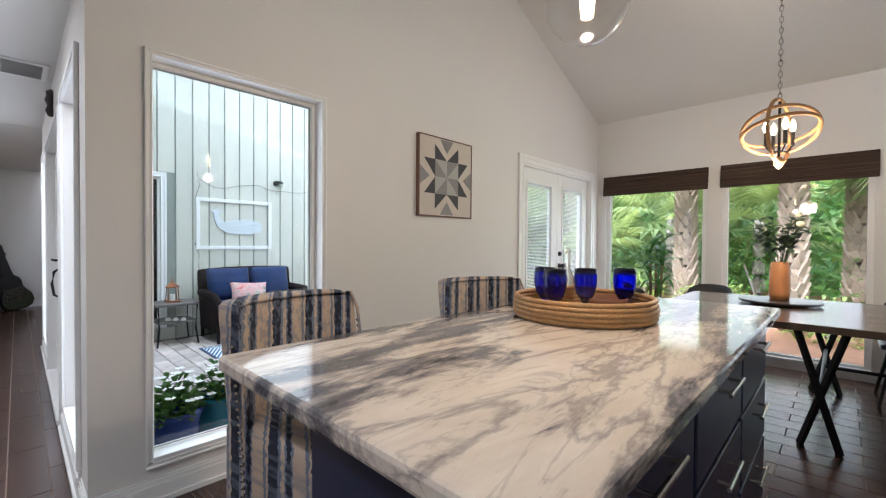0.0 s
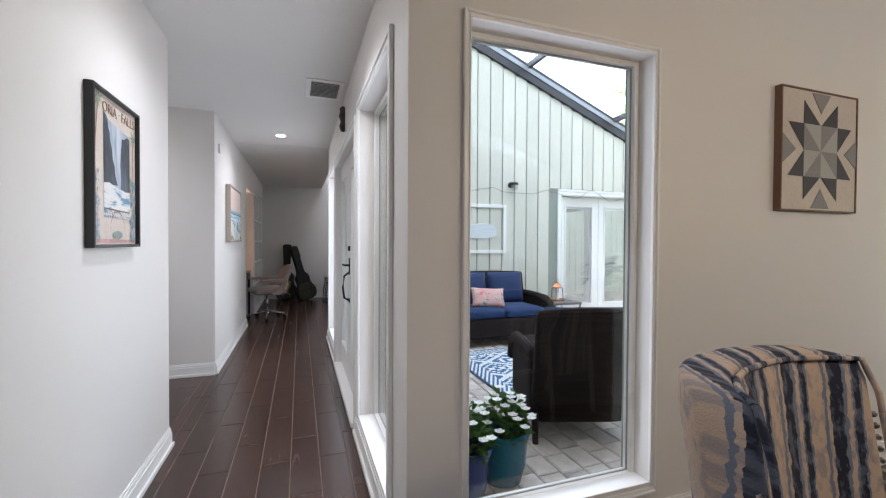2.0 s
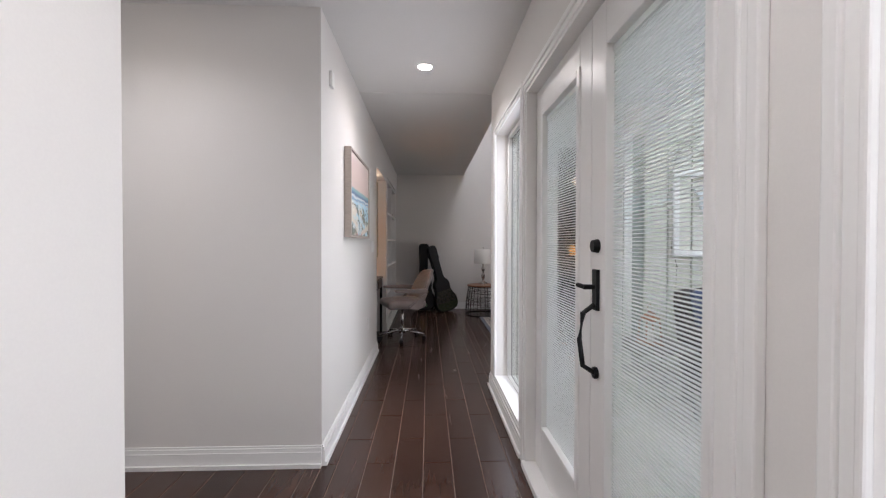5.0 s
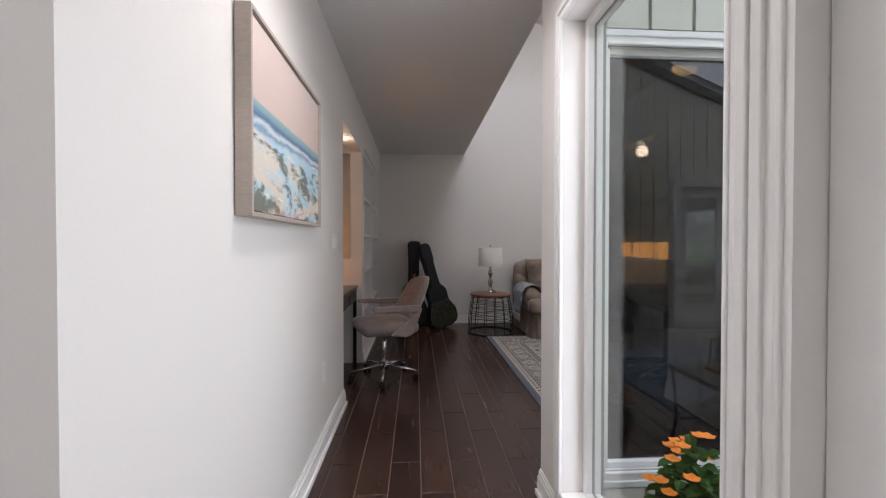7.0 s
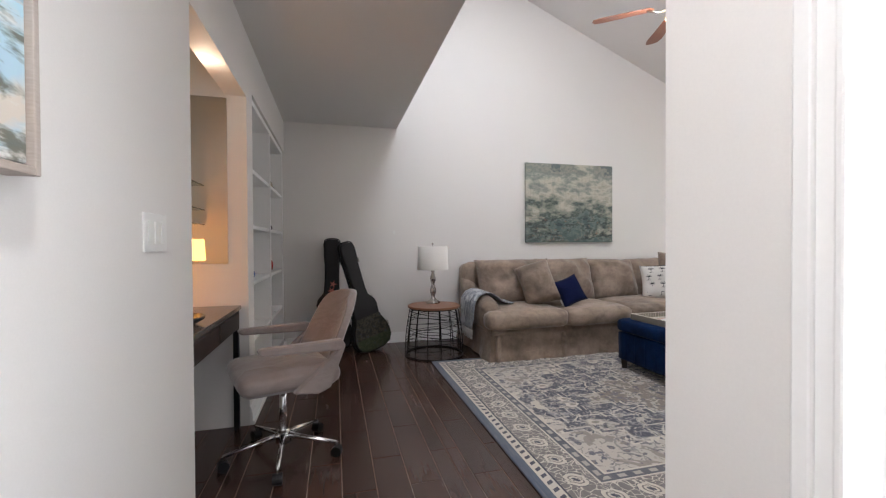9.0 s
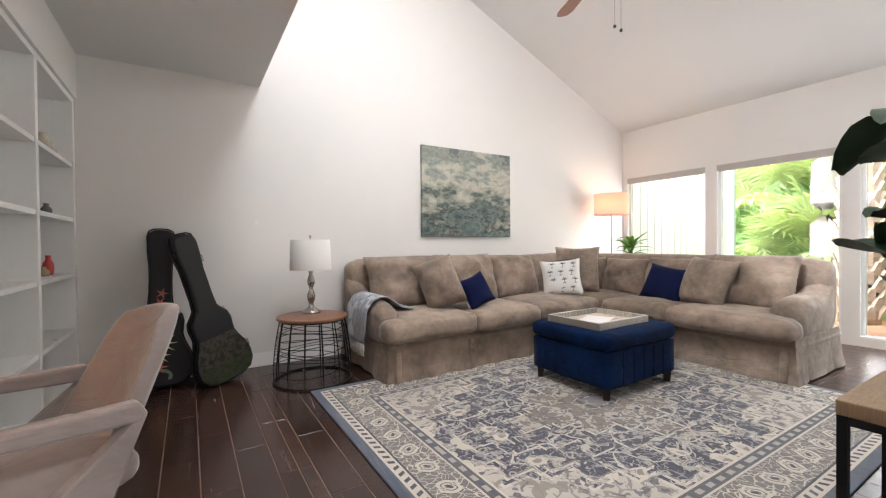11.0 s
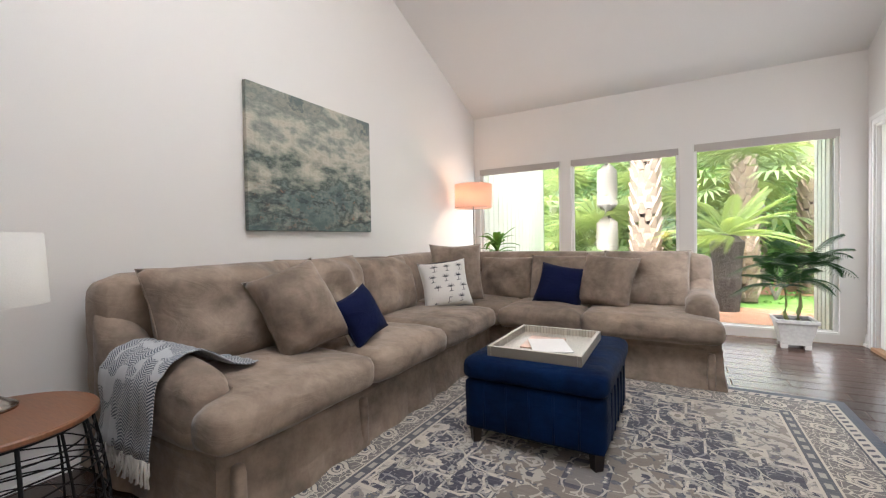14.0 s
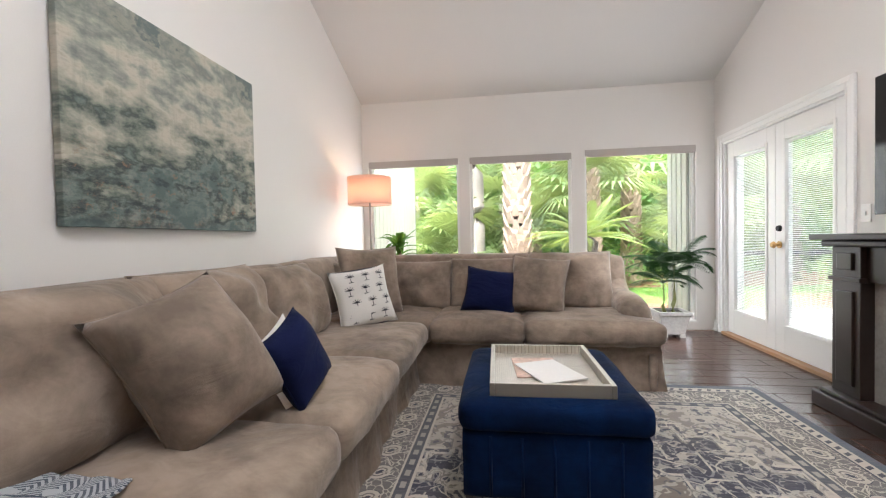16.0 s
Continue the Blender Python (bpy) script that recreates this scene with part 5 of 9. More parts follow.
# potted areca palm by the window
POTW = plain("whitewashed_pot", (0.38, 0.37, 0.35), 0.7, vary=0.18, big=5, fine=40, relief=0.2)
pp = thing("potted_palm", -7.16, 5.18, 0, label="small double-stemmed palm in a square grey-white footed pot", category="plant")
bm = bmesh.new()
rings_ = []
for z, w in ((0.035, 0.105), (0.235, 0.145), (0.237, 0.158), (0.272, 0.158), (0.272, 0.138), (0.24, 0.132)):
    rings_.append([bm.verts.new((sx * w, sy * w, z)) for sx, sy in ((-1, -1), (1, -1), (1, 1), (-1, 1))])
for a, c2 in zip(rings_, rings_[1:]):
    for k in range(4):
        bm.faces.new((a[k], a[(k + 1) % 4], c2[(k + 1) % 4], c2[k]))
bm.faces.new(rings_[0])
bm.faces.new(rings_[-1])
part("pot", bm, POTW, pp, "square tapered whitewashed pot", bevel=0.004)
for sx in (-1, 1):
    for sy in (-1, 1):
        part("foot", box(sx * 0.085 - 0.025, sx * 0.085 + 0.025, sy * 0.085 - 0.025, sy * 0.085 + 0.025, 0, 0.036), POTW, pp, bevel=0.003)
part("soil", box(-0.13, 0.13, -0.13, 0.13, 0.24, 0.252), SOIL, pp)
STEM = plain("palm_stem", (0.22, 0.24, 0.08), 0.6, vary=0.3, big=20, relief=0.2)


def frond(bm, base, a, up, length, droop, n=20, leaflet=0.16, m=None, blade=0.0042):
    """A feather frond: a rib with two rows of leaflets."""
    m = m or Matrix.Identity(4)
    pts = []
    for i in range(n + 1):
        s = i / n
        r = length * s * math.cos(up)
        pts.append(Vector((base[0] + r * math.cos(a), base[1] + r * math.sin(a), base[2] + length * (s * math.sin(up) - droop * s * s))))
    tube([m @ p for p in pts], 0.003, 4, bm=bm, taper=lambda s: 1 - 0.8 * s)
    for i in range(3, n + 1):
        s = i / n
        d = (pts[i] - pts[i - 1]).normalized()
        for sg in (-1, 1):
            side = Vector((-math.sin(a), math.cos(a), 0)) * sg
            ln = leaflet * math.sin(math.pi * (0.15 + 0.8 * s)) ** 0.7
            tip = pts[i] + (d * 0.55 + side * 0.8 + Vector((0, 0, -0.25))).normalized() * ln
            w = d * blade + Vector((0, 0, blade * 0.5))
            midp = (pts[i] * 0.5 + tip * 0.5) + Vector((0, 0, 0.012))
            vs = [bm.verts.new(m @ q) for q in (pts[i] - w * 0.4, midp - w, tip, midp + w, pts[i] + w * 0.4)]
            bm.faces.new(vs)


for k, (sx, sy, ht) in enumerate(((-0.05, 0.0, 0.56), (0.035, 0.01, 0.74))):
    pts = [(sx, sy, 0.245), (sx * 1.2 - 0.01, sy, 0.32), (sx * 1.1 + 0.012 * k, sy, 0.38), (sx * 1.3, sy, ht)]
    part("stem", tube(pts, 0.020 - 0.004 * (1 - k), 10, taper=lambda s: 1.15 - 0.4 * s), STEM, pp, smooth=True)
    for i in range(12 + 4 * k):
        bm = bmesh.new()
        frond(bm, (sx * 1.3, sy, ht - 0.01), i * 2 * math.pi / (12 + 4 * k) + k * 0.4, rng.uniform(0.45, 1.15), rng.uniform(0.44, 0.62), rng.uniform(0.35, 0.75), 21, 0.17)
        part("frond", bm, PALMLEAF, pp)

# ceiling fan with a light
CHAIN = plain("dark_chain", (0.006, 0.005, 0.004), 0.8)
FX, FY = -8.50, 2.26
fan = thing("ceiling_fan", FX, FY, 2.90, label="ceiling fan with red-brown wooden blades and a lit bowl", category="fan")
part("downrod", rod((0, 0, 0.18), (0, 0, vault(FY) - 2.90), 0.014, seg=12), NICKEL, fan)
part("canopy", lathe([(0, vault(FY) - 2.90 + 0.03), (0.075, vault(FY) - 2.90 + 0.03), (0.06, vault(FY) - 2.98), (0.016, vault(FY) - 3.0)], 24), NICKEL, fan, smooth=True)
part("motor", lathe([(0, 0.19), (0.06, 0.185), (0.11, 0.15), (0.12, 0.10), (0.11, 0.055), (0.07, 0.04), (0.05, 0.02), (0, 0.02)], 32), NICKEL, fan, smooth=True)
part("light_bowl", lathe([(0, -0.075), (0.06, -0.066), (0.105, -0.035), (0.125, 0.005), (0.12, 0.015), (0, 0.015)], 32), glowing("lit_bowl_glass", (1.0, 0.55, 0.18), 1.0), fan, "frosted glass bowl, lit", smooth=True)
for i in range(5):
    q = pose(0, 0, 0.10, 0, 0, 14 + 72 * i)
    part("blade", prism([(0.20, -0.0), (0.24, 0.055), (0.60, 0.07), (0.66, 0.05), (0.67, 0.0), (0.66, -0.05), (0.60, -0.07), (0.24, -0.055)], 0.008, m=q @ pose(0, 0, 0, 78, 0, 0)), FANWOOD, fan, "wooden fan blade", bevel=0.003)
    part("blade_iron", tube([q @ Vector(p) for p in ((0.10, 0, -0.02), (0.17, 0, -0.03), (0.25, 0, -0.005))], 0.009, 6), NICKEL, fan, smooth=True)
for dx in (-0.02, 0.03):
    part("pull_chain", rod((dx, 0.13, 0.03), (dx, 0.13, -0.29 - dx), 0.0012, seg=5), CHAIN, fan)
    part("pull_knob", lathe([(0, -0.02), (0.011, -0.008), (0.009, 0.005), (0, 0.012)], 12, centre=(dx, 0.13, -0.30 - dx)), CHAIN, fan, smooth=True)
lamp("fan_light", "POINT", pose(FX, FY - 0.25, 2.80), 2.0, SOFT, 0.12)

# roller shades over the windows
SHADEC = plain("roller_shade", (0.46, 0.42, 0.39), 0.8, vary=0.05, fine=150, relief=0.2)
for a, c2, zt in ((-10.52, -9.40, 2.03), (-9.27, -8.09, 2.03), (-7.95, -6.76, 2.05)):
    ob = thing("roller_shade", 0, 0, 0, label="rolled-up taupe fabric shade at the window head", category="blind", group="living room shades")
    part("roll", rod((a + 0.03, YN + 0.018, zt - 0.045), (c2 - 0.03, YN + 0.018, zt - 0.045), 0.033, seg=18), SHADEC, ob, smooth=True)
    part("hem_bar", box(a + 0.03, c2 - 0.03, YN - 0.012, YN + 0.004, zt - 0.083, zt - 0.070), SHADEC, ob, bevel=0.003)
    part("valance", box(a + 0.005, c2 - 0.005, YN - 0.016, YN - 0.010, zt - 0.072, zt + 0.002), SHADEC, ob, bevel=0.002)

# fiddle-leaf fig and the wooden-topped table by the courtyard window
tb = thing("end_table", -6.84, 1.62, 0, label="small table with a rough wooden top and black metal legs", category="table")
part("tabletop", box(-0.23, 0.23, -0.24, 0.26, 0.555, 0.60), plain("driftwood_top", (0.26, 0.17, 0.095), 0.7, vary=0.3, big=3, fine=25, stretch=(8, 1, 1), relief=0.4), tb, "rough light-brown wooden top", bevel=0.004)
for sx in (-1, 1):
    for sy in (-0.225, 0.245):
        part("leg", box(sx * 0.215 - 0.0125, sx * 0.215 + 0.0125, sy - 0.0125, sy + 0.0125, 0, 0.555), BLACK, tb, "square black steel leg")
    part("rail", box(sx * 0.215 - 0.0125, sx * 0.215 + 0.0125, -0.21, 0.23, 0.53, 0.555), BLACK, tb)
for sy in (-0.225, 0.245):
    part("cross_rail", box(-0.2, 0.2, sy - 0.0125, sy + 0.0125, 0.53, 0.555), BLACK, tb)
fig = thing("fiddle_leaf_fig", -6.84, 1.66, 0.60, label="potted fiddle-leaf fig with broad dark leaves on the end table", category="plant")
part("pot", lathe([(0, 0), (0.07, 0), (0.095, 0.13), (0.10, 0.15), (0.088, 0.15), (0.08, 0.13), (0, 0.13)], 28), plain("dark_pot", (0.03, 0.03, 0.035), 0.4), fig, smooth=True)
part("trunk", tube([(0, 0, 0.13), (0.01, 0.01, 0.35), (-0.02, 0.0, 0.62), (-0.01, -0.01, 0.85)], 0.012, 8), plain("fig_bark", (0.10, 0.075, 0.05), 0.8), fig, smooth=True)
FIGLEAF = plain("fig_leaf", (0.018, 0.045, 0.018), 0.4, vary=0.4, big=8, fine=40, relief=0.15)


def broad_leaf(bm, base, a, up, length, width, droop):
    rows = []
    n = 8
    for i in range(n + 1):
        s = i / n
        w = width / 2 * (math.sin(math.pi * (0.04 + 0.93 * s)) ** 0.6) * (0.75 + 0.45 * s - 0.1 * math.sin(s * 9))
        c = Vector((base[0] + length * s * math.cos(up) * math.cos(a), base[1] + length * s * math.cos(up) * math.sin(a), base[2] + length * (s * math.sin(up) - droop * s * s)))
        sd = Vector((-math.sin(a), math.cos(a), 0))
        rows.append([bm.verts.new(c + sd * w * k + Vector((0, 0, abs(k) * w * 0.25 + 0.01 * math.sin(6 * s + 3 * k)))) for k in (-1, -0.5, 0, 0.5, 1)])
    for p, q in zip(rows, rows[1:]):
        for k in range(4):
            bm.faces.new((p[k], p[k + 1], q[k + 1], q[k]))


for i in range(17):
    bm = bmesh.new()
    z = 0.22 + 0.04 * i
    broad_leaf(bm, (0, 0, z), 2.0 + i * 2.4, rng.uniform(-0.15, 0.75), rng.uniform(0.28, 0.39), rng.uniform(0.21, 0.28), rng.uniform(0.2, 0.6))
    part("leaf", bm, FIGLEAF, fig, smooth=True)

# fireplace console with the television over it
fp = thing("fireplace_mantel", -6.60, 2.62, 0, label="dark espresso wooden electric fireplace mantel against the wall", category="fireplace")
part("plinth", box(-0.40, 0.0, -0.80, 0.80, 0, 0.09), DARKWOOD, fp, bevel=0.01)
part("plinth_moulding", box(-0.375, 0.0, -0.77, 0.77, 0.09, 0.115), DARKWOOD, fp, bevel=0.008)
part("mantel_shelf", box(-0.40, 0.0, -0.82, 0.82, 1.015, 1.05), DARKWOOD, fp, bevel=0.008)
part("crown", box(-0.36, 0.0, -0.78, 0.78, 0.975, 1.015), DARKWOOD, fp, bevel=0.012)
part("frieze", box(-0.30, 0.0, -0.73, 0.73, 0.78, 0.975), DARKWOOD, fp)
for s in (-1, 1):
    part("pilaster", box(-0.33, 0.0, s * 0.63 - 0.10, s * 0.63 + 0.10, 0.115, 0.975), DARKWOOD, fp, bevel=0.004)
    part("pilaster_cap", box(-0.345, -0.05, s * 0.63 - 0.112, s * 0.63 + 0.112, 0.775, 0.80), DARKWOOD, fp, bevel=0.004)
    part("pilaster_panel", box(-0.342, -0.05, s * 0.63 - 0.06, s * 0.63 + 0.06, 0.18, 0.72), DARKWOOD, fp, bevel=0.006)
    part("frieze_panel", box(-0.342, -0.05, s * 0.63 - 0.055, s * 0.63 + 0.055, 0.84, 0.94), DARKWOOD, fp, bevel=0.006)
part("firebox", box(-0.26, -0.02, -0.53, 0.53, 0.115, 0.78), plain("firebox_stone", (0.30, 0.28, 0.26), 0.8, vary=0.2, big=12), fp, "pale stone-look firebox surround")
part("firebox_glass", box(-0.272, -0.255, -0.38, 0.38, 0.16, 0.66), plain("dark_glass", (0.008, 0.008, 0.009), 0.06, vary=0.0, relief=0), fp, "dark glass front")
tv = thing("television", -6.64, 2.68, 1.16, label="black flat television above the mantel", category="television")
part("screen", box(-0.03, 0.0, -0.72, 0.72, 0, 0.82), plain("screen_glass", (0.006, 0.006, 0.007), 0.08, vary=0.0, relief=0), tv, bevel=0.004)
part("bracket", box(0.0, 0.068, -0.2, 0.2, 0.25, 0.55), BLACK, tv)
for y in (3.58,):
    ob = thing("light_switch", XE, y, 1.12, label="white light switch plate on the wall", category="switch")
    part("plate", box(-0.006, 0, -0.036, 0.036, 0, 0.115), WHITEPLASTIC, ob, bevel=0.002)
    part("toggle", box(-0.014, -0.006, -0.006, 0.006, 0.045, 0.07), WHITEPLASTIC, ob, bevel=0.001)

# desk in the niche, office chair
desk = thing("writing_desk", -8.16, -1.20, 0, label="dark wooden desk with black legs set in the wall niche", category="desk")
part("desktop", box(-0.49, 0.50, -0.35, 0.25, 0.735, 0.76), plain("grey_glass_top", (0.11, 0.105, 0.10), 0.2, vary=0.1), desk, "smooth grey-brown top", bevel=0.003)
part("apron", box(-0.48, 0.49, 0.21, 0.24, 0.62, 0.735), DARKWOOD, desk, "dark drawer front", bevel=0.003)
part("apron_back", box(-0.48, 0.49, -0.34, -0.32, 0.62, 0.735), DARKWOOD, desk)
for s in (-0.32, 0.15):
    part("drawer", box(s - 0.12, s + 0.30, 0.238, 0.246, 0.635, 0.72), DARKWOOD, desk, "dark drawer face", bevel=0.003)
for sx in (-0.475, 0.455):
    for sy in (-0.34, 0.21):
        part("leg", box(sx, sx + 0.03, sy, sy + 0.03, 0, 0.735), BLACK, desk, "square black leg")
bowl = part("desk_bowl", lathe([(0, 0), (0.07, 0), (0.115, 0.025), (0.12, 0.04), (0.112, 0.04), (0.065, 0.01), (0, 0.01)], 28), plain("dark_ceramic", (0.02, 0.02, 0.022), 0.25), smooth=True)
bowl.location = (-8.02, -1.1, 0.76)
tagged(bowl, "small dark shallow bowl on the desk", "bowl")
GREYV = suede("mauve_grey_velvet", (0.27, 0.225, 0.21), 0.12, 0.5)
oc = thing("office_chair", -8.21, -0.66, 0, 200, label="grey velvet swivel office chair with chrome five-star base", category="chair")
for i in range(5):
    a = 2 * math.pi * i / 5 + 0.3
    c, s = math.cos(a), math.sin(a)
    part("base_arm", tube([(0.02 * c, 0.02 * s, 0.115), (0.15 * c, 0.15 * s, 0.095), (0.29 * c, 0.29 * s, 0.075)], 0.016, 8, taper=lambda q: 1 - 0.4 * q), CHROME, oc, "chrome base arm", smooth=True)
    part("caster", rod((0.29 * c - 0.022 * s, 0.29 * s + 0.022 * c, 0.028), (0.29 * c + 0.022 * s, 0.29 * s - 0.022 * c, 0.028), 0.028, seg=14), BLACK, oc, "black caster")
    part("caster_stem", rod((0.29 * c, 0.29 * s, 0.028), (0.29 * c, 0.29 * s, 0.075), 0.008), CHROME, oc)
part("gas_column", rod((0, 0, 0.09), (0, 0, 0.42), 0.022, 0.018, 14), CHROME, oc, "chrome column", smooth=True)
part("column_hub", rod((0, 0, 0.075), (0, 0, 0.14), 0.04, 0.03, 16), CHROME, oc, smooth=True)
part("seat", soft_box(0.50, 0.48, 0.10, 0.045, 8, 0.02, 0.003, 1, pose(0, 0.0, 0.41)), GREYV, oc, "rounded velvet seat", smooth=True)


def chair_back():
    bm = bmesh.new()
    rows = []
    n, k = 10, 14
    for i in range(n + 1):
        s = i / n
        row = []
        for j in range(k + 1):
            u = 2 * j / k - 1
            wide = (0.25 - 0.05 * s * s) * (1 - 0.25 * max(0, (s - 0.8) / 0.2) ** 2)
            x = u * wide
            y = -0.20 - 0.17 * s + 0.10 * u * u * (1 - 0.3 * s)
            z = 0.43 + 0.44 * s - 0.03 * abs(u) ** 3 * s
            row.append(Vector((x, y, z)))
        rows.append(row)
    f = [[bm.verts.new(p) for p in r] for r in rows]
    bk = [[bm.verts.new(p + Vector((0, -0.045, 0))) for p in r] for r in rows]
    for i in range(n):
        for j in range(k):
            bm.faces.new((f[i][j], f[i][j + 1], f[i + 1][j + 1], f[i + 1][j]))
            bm.faces.new((bk[i][j], bk[i + 1][j], bk[i + 1][j + 1], bk[i][j + 1]))
    for i in range(n):
        for e in (0, k):
            bm.faces.new((f[i][e], f[i + 1][e], bk[i + 1][e], bk[i][e]))
    for j in range(k):
        for e in (0, n):
            bm.faces.new((f[e][j], f[e][j + 1], bk[e][j + 1], bk[e][j]))
    return bm


part("backrest", chair_back(), GREYV, oc, "curved velvet backrest", smooth=True, bevel=0.012)
for s in (-1, 1):
    arm = prism([(-0.20, 0.60), (0.16, 0.62), (0.18, 0.64), (0.17, 0.655), (-0.22, 0.655), (-0.24, 0.62), (-0.16, 0.42), (-0.10, 0.40), (0.02, 0.42), (-0.06, 0.48)], 0.05, m=pose(s * 0.28 + 0.025, 0, 0, 0, 0, 90))
    part("armrest", arm, GREYV, oc, "padded velvet armrest", bevel=0.014)

# niche: mirror with glass shelves and warm lamps
NICHEGLOW = glowing("lit_amber_shade", (1.0, 0.42, 0.08), 0.45)
mir_ = part("niche_mirror", box(-8.655, -8.65, -1.56, -1.02, 1.02, 2.04), plain("mirror_silver", (0.85, 0.85, 0.83), 0.02, 1.0, vary=0.0, relief=0.0))
tagged(mir_, "tall wall mirror inside the desk niche", "mirror")
mirb = part("niche_mirror", box(-8.60, -7.66, -1.598, -1.593, 1.02, 2.04), plain("mirror_silver_back", (0.85, 0.85, 0.83), 0.02, 1.0, vary=0.0, relief=0.0))
tagged(mirb, "wide wall mirror at the back of the desk niche", "mirror")
SHELFGLASS = glass_mat("shelf_glass", (0.8, 0.92, 0.88))
for z in (1.30, 1.42, 1.62):
    sh = part("glass_shelf", box(-8.60, -7.66, -1.585, -1.42, z, z + 0.008), SHELFGLASS)
    tagged(sh, "thin glass shelf in front of the mirror", "shelf", "niche shelves")
for x in (-8.42, -8.0):
    ob = thing("small_lamp", x, -1.42, 0.76, label="small lit lamp with an amber drum shade in the niche", category="lamp", group="niche lamps")
    part("stem", lathe([(0, 0), (0.055, 0), (0.05, 0.02), (0.012, 0.03), (0.012, 0.30), (0, 0.30)], 20), BLACK, ob, smooth=True)
    part("shade", lathe([(0.095, 0.26), (0.085, 0.42), (0.082, 0.42), (0.092, 0.26), (0.095, 0.26)], 28), NICHEGLOW, ob, "amber shade, lit", smooth=True)
# unseen lamp with no fixture, added for the warm glow on the niche's edges
lamp("niche_light", "POINT", pose(-8.15, -1.0, 1.99), 0.12, WARM, 0.05)
# built-in bookcase
bk = thing("built_in_bookcase", -9.72, -1.16, 0, label="white built-in bookcase with open shelves and a few ornaments", category="bookcase")
for x in (-0.87, -0.02, 0.83):
    part("upright", box(x, x + 0.045, -0.22, 0.235, 0.0, 2.135), TRIM, bk, "white upright board", bevel=0.002)
part("head_board", box(-0.825, 0.83, -0.22, 0.233, 2.10, 2.135), TRIM, bk)
part("back_board", box(-0.825, 0.83, -0.235, -0.225, 0.0, 2.10), TRIM, bk)
for z in (0.10, 0.46, 0.855, 1.245, 1.635):
    for x0, x1 in ((-0.825, -0.02), (0.025, 0.83)):
        part("shelf", box(x0, x1, -0.224, 0.228, z, z + 0.028), TRIM, bk, "white shelf board", bevel=0.002)
part("kick_board", box(-0.825, 0.83, 0.19, 0.225, 0.0, 0.10), TRIM, bk)
orn = ((-10.35, 1.663, (0.5, 0.5, 0.5), 0.05, 0.10, "small glass jar on a shelf"), (-10.25, 1.663, (0.55, 0.5, 0.4), 0.045, 0.14, "pale pottery jar on a shelf"), (-10.3, 1.273, (0.15, 0.15, 0.16), 0.03, 0.08, "small dark figurine-free bottle on a shelf"), (-10.32, 0.883, (0.5, 0.06, 0.05), 0.03, 0.13, "small red bottle on a shelf"), (-9.35, 0.883, (0.08, 0.15, 0.4), 0.03, 0.07, "small blue glass cup on a shelf"), (-10.2, 0.883, (0.35, 0.25, 0.15), 0.035, 0.06, "small brown bowl on a shelf"))
for x, z, col, r, hh, lb in orn:
    ob = part("ornament", lathe([(0, 0), (r * 0.8, 0), (r, hh * 0.35), (r * 0.9, hh * 0.6), (r * 0.45, hh * 0.8), (r * 0.5, hh), (0, hh)], 20), plain("glaze", col, 0.25), smooth=True)
    ob.location = (x, -1.02, z)
    tagged(ob, lb.replace("figurine-free ", ""), "ornament")

# ---- hall ----
vent = thing("ceiling_vent", -4.31, 0.03, ZC, label="white louvred return-air vent in the hall ceiling", category="vent")
vf = bmesh.new()
for bx in ((-0.205, -0.165, -0.14, 0.14), (0.165, 0.205, -0.14, 0.14), (-0.165, 0.165, -0.14, -0.105), (-0.165, 0.165, 0.105, 0.14)):
    box(*bx, -0.012, 0.0, vf)
part("frame", vf, WHITEPLASTIC, vent, bevel=0.003)
part("backing", box(-0.165, 0.165, -0.105, 0.105, -0.003, -0.001), BLACK, vent)
for i in range(12):
    x = -0.152 + 0.0277 * i
    part("slat", box(-0.012, 0.012, -0.105, 0.105, -0.0008, 0.0008, m=pose(x, 0, -0.008, 0, 35, 0)), WHITEPLASTIC, vent)

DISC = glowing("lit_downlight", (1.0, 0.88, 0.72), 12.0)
# first two hang in the hall; recess and kitchen ones are added, out of view
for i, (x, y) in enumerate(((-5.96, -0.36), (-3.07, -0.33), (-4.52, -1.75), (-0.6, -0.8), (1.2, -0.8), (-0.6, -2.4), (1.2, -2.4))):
    d = thing("downlight", x, y, ZC, label="small round recessed ceiling downlight, lit; assumed in recess and kitchen", category="lamp", group="recessed downlights")
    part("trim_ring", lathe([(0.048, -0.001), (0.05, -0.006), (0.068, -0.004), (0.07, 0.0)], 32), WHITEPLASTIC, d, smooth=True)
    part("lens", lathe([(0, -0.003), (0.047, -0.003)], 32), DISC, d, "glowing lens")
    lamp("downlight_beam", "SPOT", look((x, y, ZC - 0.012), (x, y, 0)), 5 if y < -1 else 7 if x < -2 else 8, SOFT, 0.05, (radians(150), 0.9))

# poster of a waterfall in a black frame
pic = thing("framed_poster", -3.0, YS, 1.225, label="black-framed travel poster of a waterfall gorge and bridge", category="picture")
FRAMEB = plain("black_frame", (0.012, 0.012, 0.013), 0.35, vary=0.1)
W2, H2 = 0.235, 0.625
fb = bmesh.new()
frame_boards(fb, "x", -W2, W2, 0.0, 0.032, 0, H2, 0.013)
part("frame", fb, FRAMEB, pic, "slim black frame", bevel=0.002)
part("poster_sheet", box(-W2 + 0.013, W2 - 0.013, 0.0, 0.014, 0.013, H2 - 0.013), plain("poster_cream", (0.60, 0.52, 0.45), 0.35, vary=0.12, big=4), pic, "cream printed sheet")


